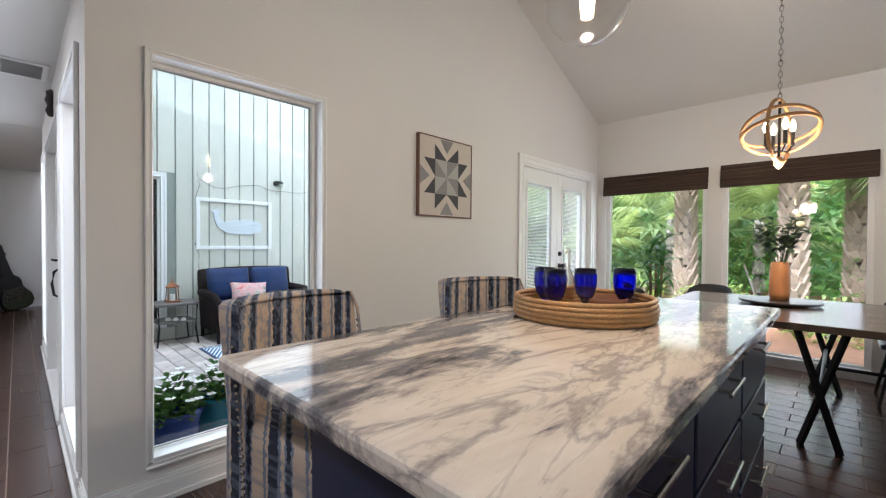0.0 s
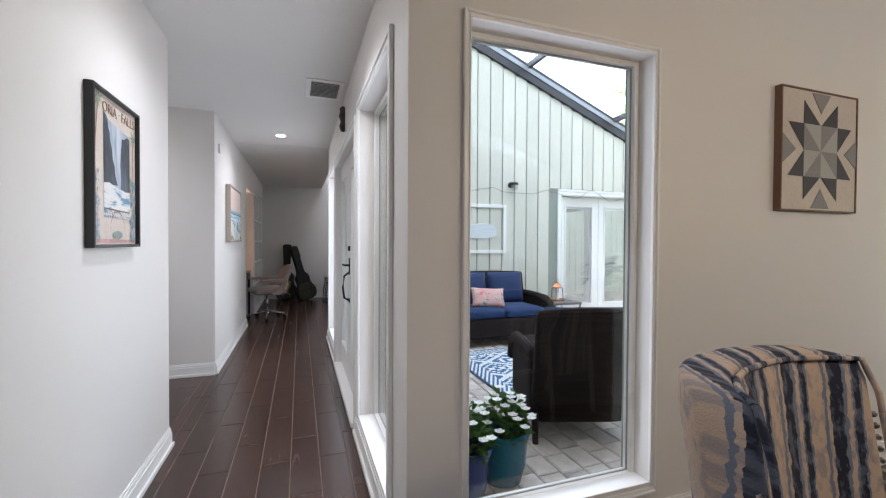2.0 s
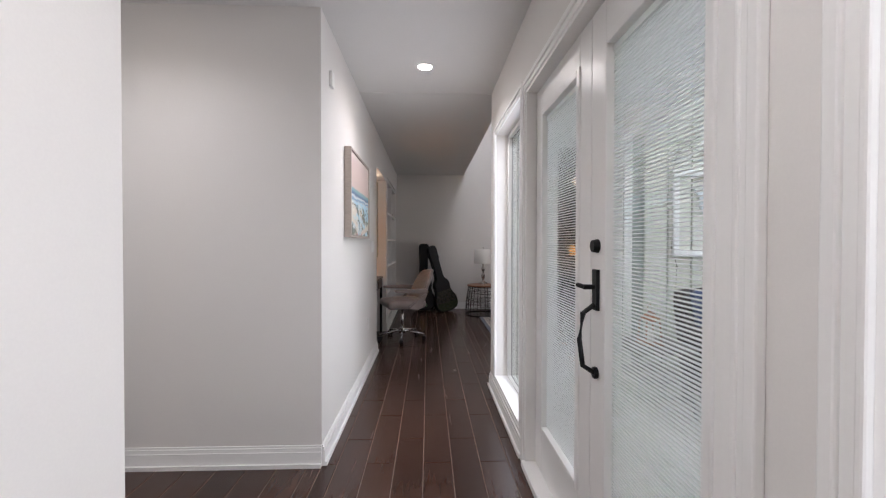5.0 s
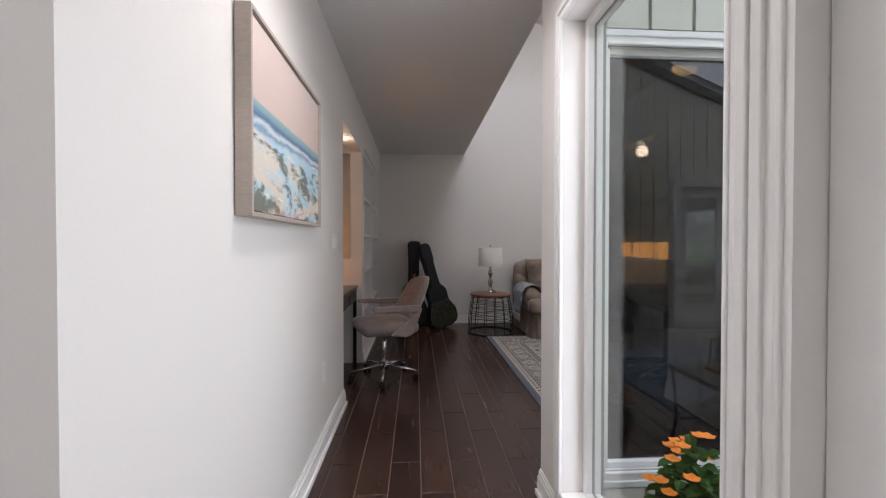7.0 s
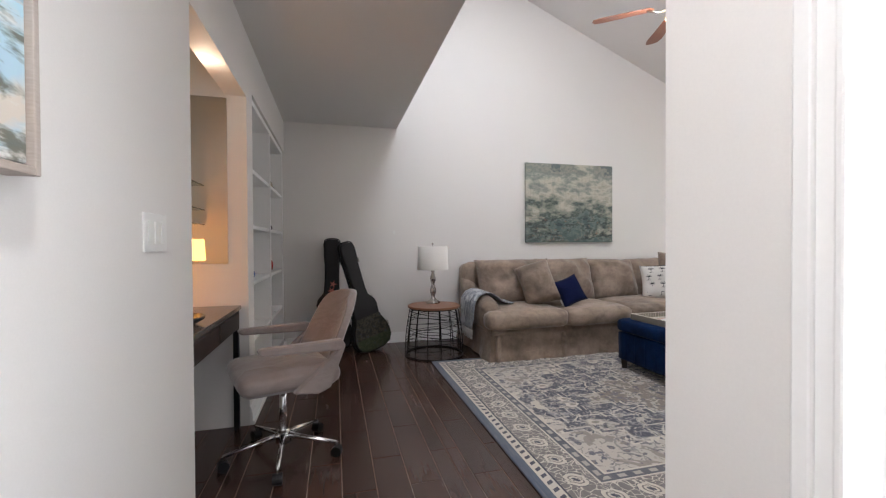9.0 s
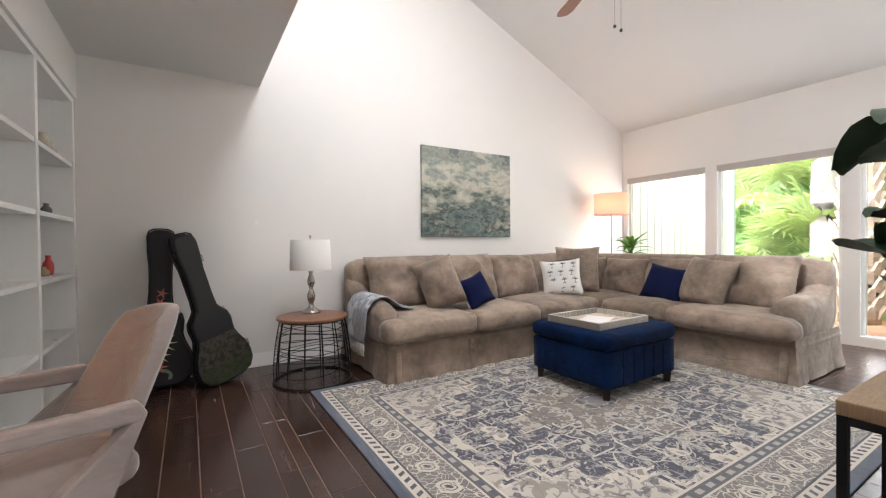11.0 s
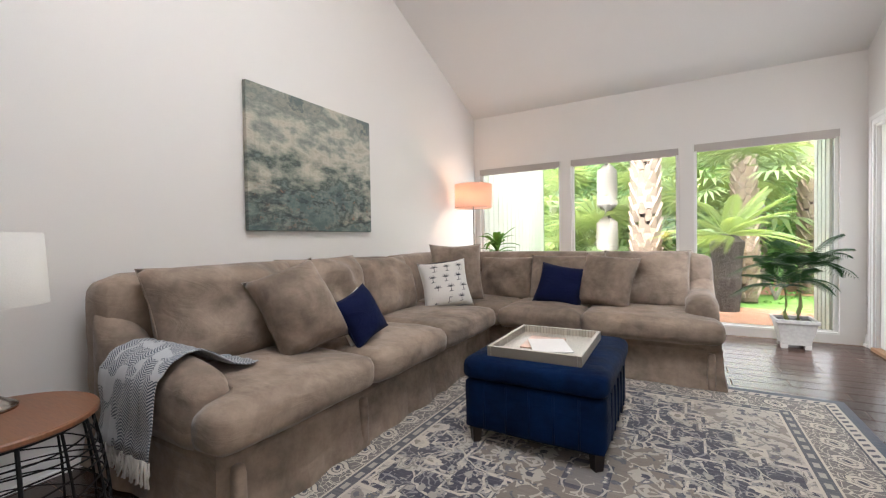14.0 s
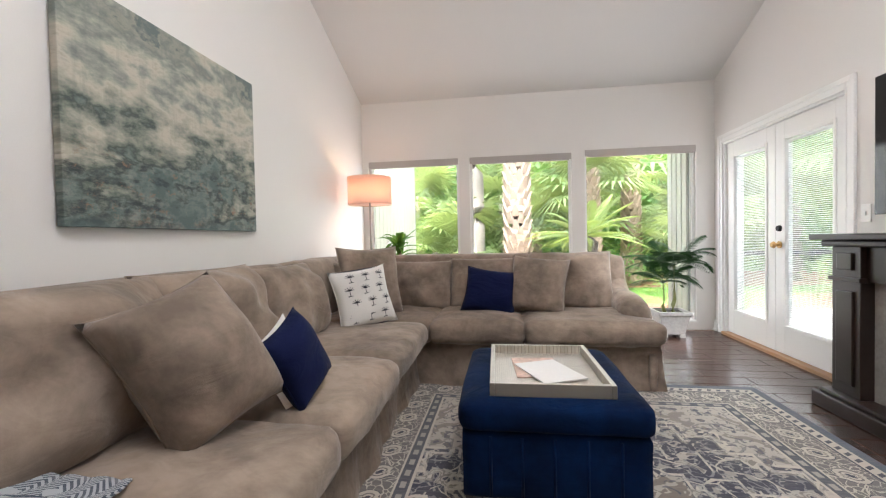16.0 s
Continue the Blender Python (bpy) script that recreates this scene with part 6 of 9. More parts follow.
def flat(outline, y, material, parent=pic, name="print_shape"):
    bm = bmesh.new()
    bm.faces.new([bm.verts.new((a, y, b)) for a, b in outline])
    return part(name, bm, material, parent)


# the sheet is seen from the hall, so its right side lies towards smaller x
def printed(name, stretch, scale, stops, distort=0.6):
    """Brushed or washed printing ink in several tones."""
    m_, t_, b_ = shader(name)
    t_.links.new(ramp(t_, noise_tex(t_, coords(t_, stretch), scale, 6, 0.62, distort), stops), b_.inputs["Base Color"])
    b_.inputs["Roughness"].default_value = 0.35
    return m_


FOAM = printed("print_foam", (2.0, 1, 13.0), 3.2, [(0.36, (0.10, 0.22, 0.34)), (0.43, (0.36, 0.46, 0.54)), (0.48, (0.68, 0.68, 0.66)), (0.8, (0.76, 0.75, 0.72))])
CLIFF = printed("print_cliff", (5.0, 1, 1.6), 3.0, [(0.3, (0.012, 0.015, 0.02)), (0.5, (0.03, 0.038, 0.05)), (0.66, (0.085, 0.12, 0.17)), (0.8, (0.16, 0.21, 0.28))])
SPRAY = printed("print_spray", (7.0, 1, 1.2), 3.0, [(0.3, (0.17, 0.24, 0.34)), (0.5, (0.40, 0.45, 0.52)), (0.7, (0.62, 0.63, 0.65))])
gorge, mist, white_, teal, brown, pinkp, greenp = (plain("print_%s" % n, c, 0.4, vary=v, big=14, relief=0) for n, c, v in (("slate", (0.03, 0.04, 0.055), 0.5), ("mist", (0.30, 0.35, 0.42), 0.4), ("white", (0.72, 0.70, 0.66), 0.08), ("teal", (0.14, 0.26, 0.32), 0.4), ("brown", (0.20, 0.12, 0.08), 0.2), ("pink", (0.50, 0.27, 0.26), 0.3), ("sage", (0.24, 0.28, 0.22), 0.4)))
flat([(0.11, 0.26), (-0.15, 0.24), (-0.15, 0.50), (0.11, 0.53)], 0.0145, SPRAY)
flat([(0.11, 0.255), (0.11, 0.548), (0.085, 0.54), (0.072, 0.525), (0.065, 0.49), (0.052, 0.475), (0.047, 0.44), (0.03, 0.41), (0.024, 0.37), (0.008, 0.345), (-0.002, 0.30), (-0.025, 0.265)], 0.0150, CLIFF)
flat([(-0.055, 0.245), (-0.058, 0.30), (-0.052, 0.36), (-0.058, 0.42), (-0.066, 0.445), (-0.07, 0.475), (-0.10, 0.478), (-0.118, 0.492), (-0.155, 0.49), (-0.155, 0.245)], 0.0150, CLIFF)
flat([(0.11, 0.262), (0.06, 0.268), (0.0, 0.256), (-0.06, 0.252), (-0.11, 0.244), (-0.155, 0.248), (-0.155, 0.125), (0.11, 0.125)], 0.0152, FOAM)
arch = [(0.075 * math.cos(a) - 0.02, 0.055 + 0.095 * math.sin(a)) for a in [math.pi * i / 14 for i in range(15)]]
for a, b2 in zip(arch, arch[1:]):
    flat([(a[0], a[1]), (b2[0], b2[1]), (b2[0] * 1.0, b2[1] + 0.006), (a[0], a[1] + 0.006)], 0.0158, brown)
flat([(0.10, 0.162), (-0.15, 0.158), (-0.15, 0.152), (0.10, 0.156)], 0.0158, brown)
for i in range(15):
    x = 0.095 - 0.0165 * i
    flat([(x, 0.155), (x - 0.003, 0.155), (x + 0.008, 0.12), (x + 0.011, 0.12)], 0.0158, brown)
flat([(0.05 * math.cos(a) - 0.02, 0.052 + 0.018 * math.sin(a)) for a in [2 * math.pi * i / 20 for i in range(20)]], 0.0160, greenp)
flat([(0.02 * math.cos(a) - 0.02, 0.055 + 0.008 * math.sin(a)) for a in [2 * math.pi * i / 16 for i in range(16)]], 0.0164, teal)
flat([(W2 - 0.02, 0.02), (-W2 + 0.02, 0.02), (-W2 + 0.02, 0.032), (W2 - 0.02, 0.036)], 0.0148, pinkp)
for ink in (greenp, teal, mist):
    lv = bmesh.new()
    for i in range(44):
        side = 1 if i % 2 else -1
        cx, cz = side * (0.155 + 0.055 * random.random()), 0.035 + 0.27 * random.random() ** 1.3
        y_ = 0.0166 + 0.00001 * i + 0.0005 * (ink is teal) + 0.001 * (ink is mist)
        lv.faces.new([lv.verts.new((a, y_, b2)) for a, b2 in petals(cx, cz, 0.005 + 0.012 * random.random(), 4, 0.4, 1.5, random.random() * 3)])
    part("print_foliage", lv, ink, pic, "printed border of leaves")
for s, zt in ((1, 0.585), (-1, 0.50)):
    tk = [(s * 0.19, 0.28), (s * 0.185, 0.42), (s * 0.16 if s > 0 else -0.19, zt)]
    for a, b2 in zip(tk, tk[1:]):
        flat([(a[0] - 0.003, a[1]), (a[0] + 0.003, a[1]), (b2[0] + 0.003, b2[1]), (b2[0] - 0.003, b2[1])], 0.0166, brown)
    flat(petals(tk[-1][0], zt, 0.045, 7, 0.3), 0.0168, greenp)
cu = bpy.data.curves.new("poster_letters", "FONT")
cu.body, cu.size, cu.extrude = "ORIA · FALLS", 0.058, 0.0004
txt = new("poster_letters", cu)
txt.parent = pic
txt.matrix_local = pose(0.12, 0.0156, 0.548, 90, 0, 180)
cu.materials.append(brown)

# seascape canvas in a pale float frame
m, t, b = shader("seascape_canvas")
v = coords(t)
sp = t.nodes.new("ShaderNodeSeparateXYZ")
t.links.new(v, sp.inputs[0])
n1, n2, n3 = noise_tex(t, coords(t, (2.5, 1, 5)), 2.0, 5, 0.65, 0.8), noise_tex(t, coords(t, (6, 1, 9)), 2.0, 6, 0.7), noise_tex(t, coords(t, (3, 1, 14)), 2.5, 4)
wide_ = noise_tex(t, coords(t, (1.6, 1, 4.0)), 2.0, 4, 0.55, 0.5)
low_ = mathn(t, "SUBTRACT", 0.36, sp.outputs[2])
slope = mathn(t, "ADD", sp.outputs[2], mathn(t, "MULTIPLY", mathn(t, "MULTIPLY", mathn(t, "SUBTRACT", n1, 0.5), mathn(t, "MAXIMUM", low_, 0.02)), 0.9))
land = ramp(t, slope, [(0.0, (0.42, 0.26, 0.24)), (0.03, (0.62, 0.55, 0.47)), (0.20, (0.66, 0.61, 0.52)), (0.265, (0.60, 0.62, 0.60)), (0.285, (0.17, 0.30, 0.44)), (0.30, (0.62, 0.66, 0.68)), (0.315, (0.07, 0.13, 0.25)), (0.335, (0.20, 0.34, 0.42)), (0.352, (0.26, 0.40, 0.40)), (0.360, (0.60, 0.47, 0.42)), (0.60, (0.63, 0.52, 0.48))])
pool = mathn(t, "MULTIPLY", mathn(t, "LESS_THAN", slope, 0.27), ramp(t, wide_, [(0.44, (0, 0, 0)), (0.54, (1, 1, 1))]))
land = mixc(t, mathn(t, "MULTIPLY", pool, 0.75), land, mixc(t, n2, (0.36, 0.52, 0.78), (0.33, 0.66, 0.70)))
grass_ = mathn(t, "MULTIPLY", mathn(t, "LESS_THAN", slope, 0.25), ramp(t, noise_tex(t, coords(t, (2.6, 1, 5.5)), 1.9, 7, 0.66, 0.4), [(0.485, (0, 0, 0)), (0.57, (1, 1, 1))]))
land = mixc(t, mathn(t, "MULTIPLY", grass_, 0.9), land, mixc(t, n2, (0.05, 0.055, 0.04), (0.17, 0.17, 0.11)))
wt = mathn(t, "MULTIPLY", mathn(t, "LESS_THAN", slope, 0.28), ramp(t, n3, [(0.60, (0, 0, 0)), (0.66, (1, 1, 1))]))
land = mixc(t, mathn(t, "MULTIPLY", wt, 0.8), land, (0.70, 0.70, 0.66))
t.links.new(land, b.inputs["Base Color"])
b.inputs["Roughness"].default_value = 0.6
bump(t, b, n2, 0.2, 0.004)
sea = thing("seascape_painting", -6.265, YS, 1.25, label="framed seascape painting in pink, blue and white", category="painting")
FLOATF = plain("pale_wood_frame", (0.42, 0.36, 0.31), 0.5, vary=0.15, fine=40, stretch=(1, 1, 6))
sb = bmesh.new()
frame_boards(sb, "x", -0.435, 0.435, 0.003, 0.052, 0, 0.62, 0.014)
part("frame", sb, FLOATF, sea, "pale wooden float frame", bevel=0.002)
part("canvas", box(-0.418, 0.418, 0.003, 0.042, 0.018, 0.602), m, sea, "painted beach and sea", bevel=0.003)

for x, z, n in ((-7.28, 1.115, 3),):
    ob = thing("light_switch", x, YS, z, label="white triple switch plate on the hall wall", category="switch")
    part("plate", box(-0.08, 0.08, 0, 0.006, 0, 0.115), WHITEPLASTIC, ob, bevel=0.002)
    for k in range(n):
        part("rocker", box(-0.058 + 0.046 * k - 0.0, -0.058 + 0.046 * k + 0.026, 0.006, 0.010, 0.025, 0.09), WHITEPLASTIC, ob, bevel=0.001)


def outlet(m, label):
    ob = thing("outlet", 0, 0, 0, label=label, category="outlet", group="wall outlets")
    ob.matrix_world = m
    part("plate", box(-0.036, 0.036, 0, 0.006, 0, 0.115), WHITEPLASTIC, ob, bevel=0.002)
    for z in (0.022, 0.067):
        part("socket", box(-0.016, 0.016, 0.006, 0.009, z, z + 0.028), WHITEPLASTIC, ob, bevel=0.002)


outlet(pose(-6.965, YS, 0.375), "white wall outlet on the hall wall")
outlet(pose(XK, 2.67, 0.42, 0, 0, -90), "white wall outlet below the quilt-star panel")
outlet(pose(XW, 0.28, 1.25, 0, 0, -90) @ Matrix.Scale(0.35, 4), "tiny white cable plate on the wall")
ob = thing("thermostat", -5.45, YS, 2.12, label="small white sensor box on the hall wall", category="sensor")
part("case", box(-0.03, 0.03, 0, 0.02, 0, 0.09), WHITEPLASTIC, ob, bevel=0.004)
deco = thing("door_ornament", -4.42, YH, 2.17, label="small dark carved ornament above the hall doors", category="ornament")
part("carving", lathe([(0, 0), (0.02, 0.01), (0.032, 0.05), (0.02, 0.09), (0.036, 0.13), (0.024, 0.17), (0.03, 0.195), (0, 0.22)], 14, centre=(0, -0.014, 0)), plain("dark_carved_wood", (0.03, 0.022, 0.018), 0.6, vary=0.4, fine=60, relief=0.4), deco)

# ---- kitchen ----
m, t, b = shader("white_marble")
v = coords(t)
wv1 = t.nodes.new("ShaderNodeMapping")
wv1.inputs["Rotation"].default_value, wv1.inputs["Scale"].default_value = (0, 0, radians(48)), (1.0, 0.28, 1.0)
t.links.new(v, wv1.inputs["Vector"])
cloud = noise_tex(t, wv1.outputs[0], 3.2, 7, 0.62, 1.1)
vein1 = mathn(t, "ABSOLUTE", mathn(t, "SUBTRACT", noise_tex(t, wv1.outputs[0], 2.3, 8, 0.6, 1.6), 0.5))
vein2 = mathn(t, "ABSOLUTE", mathn(t, "SUBTRACT", noise_tex(t, wv1.outputs[0], 6.0, 6, 0.6, 1.2), 0.5))
wisp = mathn(t, "MULTIPLY_ADD", noise_tex(t, wv1.outputs[0], 11.0, 8, 0.68, 0.8), 0.34, mathn(t, "MULTIPLY", cloud, 0.66))
col = ramp(t, wisp, [(0.40, (0.035, 0.033, 0.04)), (0.445, (0.11, 0.10, 0.105)), (0.48, (0.34, 0.295, 0.265)), (0.51, (0.58, 0.495, 0.41)), (0.62, (0.68, 0.60, 0.51))])
col = mixc(t, mathn(t, "MULTIPLY", ramp(t, vein1, [(0.0, (1, 1, 1)), (0.030, (0, 0, 0))]), 0.5), col, (0.10, 0.09, 0.105))
col = mixc(t, mathn(t, "MULTIPLY", ramp(t, vein2, [(0.0, (1, 1, 1)), (0.02, (0, 0, 0))]), 0.3), col, (0.16, 0.14, 0.15))
t.links.new(col, b.inputs["Base Color"])
b.inputs["Roughness"].default_value = 0.09
MARBLE = m
NAVYP = plain("navy_cabinet_paint", (0.018, 0.022, 0.055), 0.35, vary=0.1, fine=80, relief=0.03)
isl = thing("kitchen_island", 0, 0, 0, label="navy kitchen island base with drawers and pulls", category="island")
part("carcass", box(-0.80, -0.25, 0.44, 2.36, 0.09, 0.888), NAVYP, isl, "navy painted carcass", bevel=0.003)
part("kick_board", box(-0.78, -0.32, 0.50, 2.34, 0.0, 0.09), NAVYP, isl)
part("end_panel", box(-0.79, -0.24, 0.425, 0.44, 0.0, 0.888), NAVYP, isl, bevel=0.003)
for k in range(3):
    y0 = 0.47 + 0.63 * k
    for z0, z1 in ((0.10, 0.36), (0.38, 0.62), (0.64, 0.87)):
        d = part("drawer", box(-0.25, -0.232, y0, y0 + 0.60, z0, z1), NAVYP, isl, "navy drawer front", bevel=0.004)
        pl = rod((-0.20, y0 + 0.2, z1 - 0.05), (-0.20, y0 + 0.4, z1 - 0.05), 0.006)
        for yy in (0.23, 0.37):
            rod((-0.232, y0 + yy, z1 - 0.05), (-0.20, y0 + yy, z1 - 0.05), 0.005, bm=pl)
        part("handle", pl, NICKEL, d, "brushed bar pull")
top = part("worktop", box(-1.13, -0.19, 0.35, 2.43, 0.89, 0.93), MARBLE, bevel=0.01)
tagged(top, "polished white marble worktop with dark grey veins", "worktop")
# woven tray and blue goblets
RATTAN = plain("rattan_coil", (0.42, 0.24, 0.095), 0.55, vary=0.25, big=30, fine=120, relief=0.25)
rt = thing("rattan_tray", -0.735, 1.565, 0.931, label="round coiled rattan tray on the marble island", category="tray")
part("bottom", lathe([(0, 0), (0.26, 0), (0.26, 0.008), (0, 0.008)], 40), RATTAN, rt)
for i in range(5):
    part("coil", ring(0.262 + 0.004 * math.sin(i), 0.012 + 0.0165 * i, 0.0095, 56), RATTAN, rt, smooth=True)
COBALT = glass_mat("cobalt_glass", (0.012, 0.03, 0.62))
for i, (x, y) in enumerate(((-0.89, 1.54), (-0.80, 1.46), (-0.74, 1.60), (-0.63, 1.72))):
    gb = part("goblet", lathe([(0, 0), (0.035, 0), (0.036, 0.004), (0.012, 0.009), (0.009, 0.025), (0.016, 0.045), (0.036, 0.075), (0.044, 0.11), (0.045, 0.15), (0.042, 0.178), (0.0395, 0.178), (0.0425, 0.15), (0.0415, 0.11), (0.033, 0.078), (0.008, 0.05), (0, 0.048)], 28), COBALT, smooth=True)
    gb.location = (x, y, 0.9405)
    tagged(gb, "cobalt blue glass goblet standing in the rattan tray", "goblet", "blue goblets")
bt = part("oil_bottle", lathe([(0, 0), (0.03, 0), (0.032, 0.02), (0.032, 0.12), (0.012, 0.17), (0.011, 0.25), (0.014, 0.255), (0, 0.26)], 24), glass_mat("clear_bottle", (0.95, 0.95, 0.9)), smooth=True)
bt.location = (-0.86, 1.68, 0.9405)
tagged(bt, "clear glass bottle standing in the rattan tray", "bottle")
wb = part("wooden_bowl", lathe([(0, 0), (0.05, 0), (0.09, 0.04), (0.095, 0.06), (0.088, 0.06), (0.045, 0.01), (0, 0.01)], 28), WALNUT, smooth=True)
wb.location = (-0.70, 1.68, 0.9405)
tagged(wb, "small brown wooden bowl in the rattan tray", "bowl")

# striped counter chairs
m, t, b = shader("striped_weave")
v = coords(t)
sp = t.nodes.new("ShaderNodeSeparateXYZ")
t.links.new(v, sp.inputs[0])
wob = mathn(t, "MULTIPLY_ADD", noise_tex(t, coords(t, (1, 1, 1)), 55.0, 2), 0.02, mathn(t, "MULTIPLY_ADD", sp.outputs[0], 0.8, sp.outputs[1]))
band = mathn(t, "FRACT", mathn(t, "MULTIPLY", wob, 7.2))
tan, dkb, gry = (0.46, 0.35, 0.26), (0.014, 0.017, 0.032), (0.15, 0.17, 0.22)
cst = ramp(t, band, [(0.0, tan), (0.26, gry), (0.33, tan), (0.39, dkb), (0.62, gry), (0.69, tan), (0.78, gry), (0.82, dkb), (0.93, gry), (0.97, tan)], "CONSTANT")
cst = mixc(t, mathn(t, "MULTIPLY", ramp(t, noise_tex(t, coords(t, (1, 25, 12)), 3.0, 3), [(0.48, (0, 0, 0)), (0.6, (1, 1, 1))]), 0.5), cst, gry)
t.links.new(cst, b.inputs["Base Color"])
b.inputs["Roughness"].default_value = 0.95
bump(t, b, noise_tex(t, v, 250, 2), 0.35, 0.004)
STRIPE = m


def counter_chair(x, y, label):
    ob = thing("counter_chair", x, y, 0, label=label, category="chair", group="chairs at the island")
    part("seat", soft_box(0.46, 0.50, 0.30, 0.03, 8, 0.010, 0.002, 1, pose(0.03, 0, 0.38)), STRIPE, ob, "striped upholstered seat", smooth=True)
    back = soft_box(0.10, 0.50, 0.71, 0.022, 10, 0.004, 0.002, 2, pose(-0.21, 0, 0.32))
    for v2 in back.verts:
        z = v2.co.z - 0.52
        v2.co.x += 0.11 * (abs(v2.co.y) / 0.26) ** 2.6 - 0.07 * max(0, z / 0.5) ** 1.2
    part("backrest", back, STRIPE, ob, "curved striped backrest", smooth=True)
    part("piping", tube([(-0.16 - 0.07 * max(0, zz / 0.5) ** 1.2 + 0.11 * (abs(yy) / 0.26) ** 2.6, yy, 0.52 + zz) for yy, zz in [(-0.252, -0.1 + 0.06 * k) for k in range(10)] + [(-0.24 + 0.06 * k, 0.502) for k in range(9)] + [(0.252, 0.44 - 0.06 * k) for k in range(10)]], 0.006, 6), STRIPE, ob, smooth=True)
    for s in (-1, 1):
        nb = bmesh.new()
        for i in range(26):
            z = 0.36 + 0.022 * i
            xx = -0.175 - 0.07 * max(0, (z - 0.52) / 0.5) ** 1.2
            bmesh.ops.create_icosphere(nb, subdivisions=1, radius=0.007, matrix=Matrix.Translation((xx + 0.10, s * 0.262, z)))
        part("nailheads", nb, NICKEL, ob, "row of dull metal nailheads")["kind"] = "stuff"
    for sx, lean in ((-0.19, -0.05), (0.22, 0.02)):
        for sy in (-0.21, 0.21):
            part("leg", rod((sx + lean, sy, 0), (sx, sy, 0.57), 0.018, 0.026, 4), plain("bleached_leg", (0.42, 0.34, 0.26), 0.6), ob, "pale square wooden leg")
    part("stretcher", box(0.20, 0.225, -0.2, 0.2, 0.2, 0.235), bpy.data.materials["bleached_leg"], ob, "pale wooden foot rail")
    return ob


c1 = counter_chair(-1.20, 0.735, "striped navy and tan upholstered counter chair at the island")
c1.matrix_world = pose(-1.20, 0.715, 0, 0, 0, 13)
copy_thing(c1, pose(-1.18, 1.66, 0, 0, 0, -12))

# quilt star panel
st_ = thing("quilt_star_panel", XK, 2.37, 1.43, label="square wooden quilt-star panel in white, grey and black", category="wall art")
part("board", box(0.0, 0.03, -0.295, 0.295, 0, 0.60), plain("panel_white", (0.58, 0.52, 0.45), 0.6, vary=0.1, big=6), st_, "cream wooden board", bevel=0.002)
eb = bmesh.new()
frame_boards(eb, "y", -0.303, 0.303, 0.0, 0.034, -0.008, 0.608, 0.008)
part("edging", eb, plain("panel_edge", (0.16, 0.09, 0.06), 0.6), st_, "thin brown wooden edging")
PG, PD, PL = plain("panel_grey", (0.24, 0.235, 0.23), 0.6, vary=0.15), plain("panel_charcoal", (0.045, 0.045, 0.05), 0.6, vary=0.2), plain("panel_pale_grey", (0.40, 0.39, 0.37), 0.6, vary=0.1)
U = 0.59 / 4


def tri(pts, mt, lift=0.0):
    bm = bmesh.new()
    lo = [bm.verts.new((0.031 + lift, 2 * U - a * U, 0.005 + b * U)) for a, b in pts]
    hi = [bm.verts.new((0.033 + lift, 2 * U - a * U, 0.005 + b * U)) for a, b in pts]
    bm.faces.new(hi)
    for i in range(len(pts)):
        bm.faces.new((lo[i], lo[(i + 1) % len(pts)], hi[(i + 1) % len(pts)], hi[i]))
    part("inlay_piece", bm, mt, st_)


for q in range(4):
    def rotp(a, b, q=q):
        a, b = a - 2, b - 2
        for _ in range(q):
            a, b = -b, a
        return a + 2, b + 2
    # two dark spikes a side, their right angles at the square's corners
    tri([rotp(1.1, 2.9), rotp(1.97, 2.9), rotp(1.1, 3.68)], PD)
    tri([rotp(2.03, 2.9), rotp(2.9, 2.9), rotp(2.9, 3.68)], PD)
    # pinwheel square
    tri([rotp(1.1, 2.9), rotp(2, 2.9), rotp(2, 2)], PG)
    tri([rotp(1.1, 2.9), rotp(2, 2), rotp(1.1, 2)], PL)
    # small grey triangle on each edge of the board
    tri([rotp(1.5, 3.98), rotp(2.5, 3.98), rotp(2, 3.3)], PG)

# globe pendant and rope orb chandelier
gp = thing("globe_pendant", -0.57, 1.22, 0, label="clear glass globe pendant with a lit filament bulb", category="lamp")
zc = 1.96
part("globe", lathe([(0.125 * math.sin(math.pi * (0.06 + 0.94 * i / 20)), zc + 0.125 * math.cos(math.pi * (0.06 + 0.94 * i / 20))) for i in range(21)], 40), pane_mat("globe_glass", (0.95, 0.95, 0.94), 1.6), gp, "clear round globe", smooth=True)
part("bulb", lathe([(0, zc - 0.05), (0.018, zc - 0.045), (0.022, zc), (0.014, zc + 0.05), (0, zc + 0.055)], 16), BULB, gp, "lit filament bulb", smooth=True)
part("socket", rod((0, 0, zc + 0.05), (0, 0, zc + 0.14), 0.022, seg=16), BRASS, gp)
part("rod", rod((0, 0, zc + 0.13), (0, 0, vault_k(1.22)), 0.005), BRASS, gp)
part("canopy", rod((0, 0, vault_k(1.22) - 0.04), (0, 0, vault_k(1.22) + 0.02), 0.06, seg=24), BRASS, gp)
lamp("globe_pendant_bulb", "POINT", pose(-0.57, 1.22, 1.80), 3, WARM, 0.03)
ch = thing("orb_chandelier", -0.30, 3.5, 1.97, label="rope-wrapped orb chandelier with lit candle bulbs on a chain", category="lamp")
ROPE = plain("rope_wrap", (0.36, 0.20, 0.08), 0.8, vary=0.3, fine=160, relief=0.4)
R = 0.205
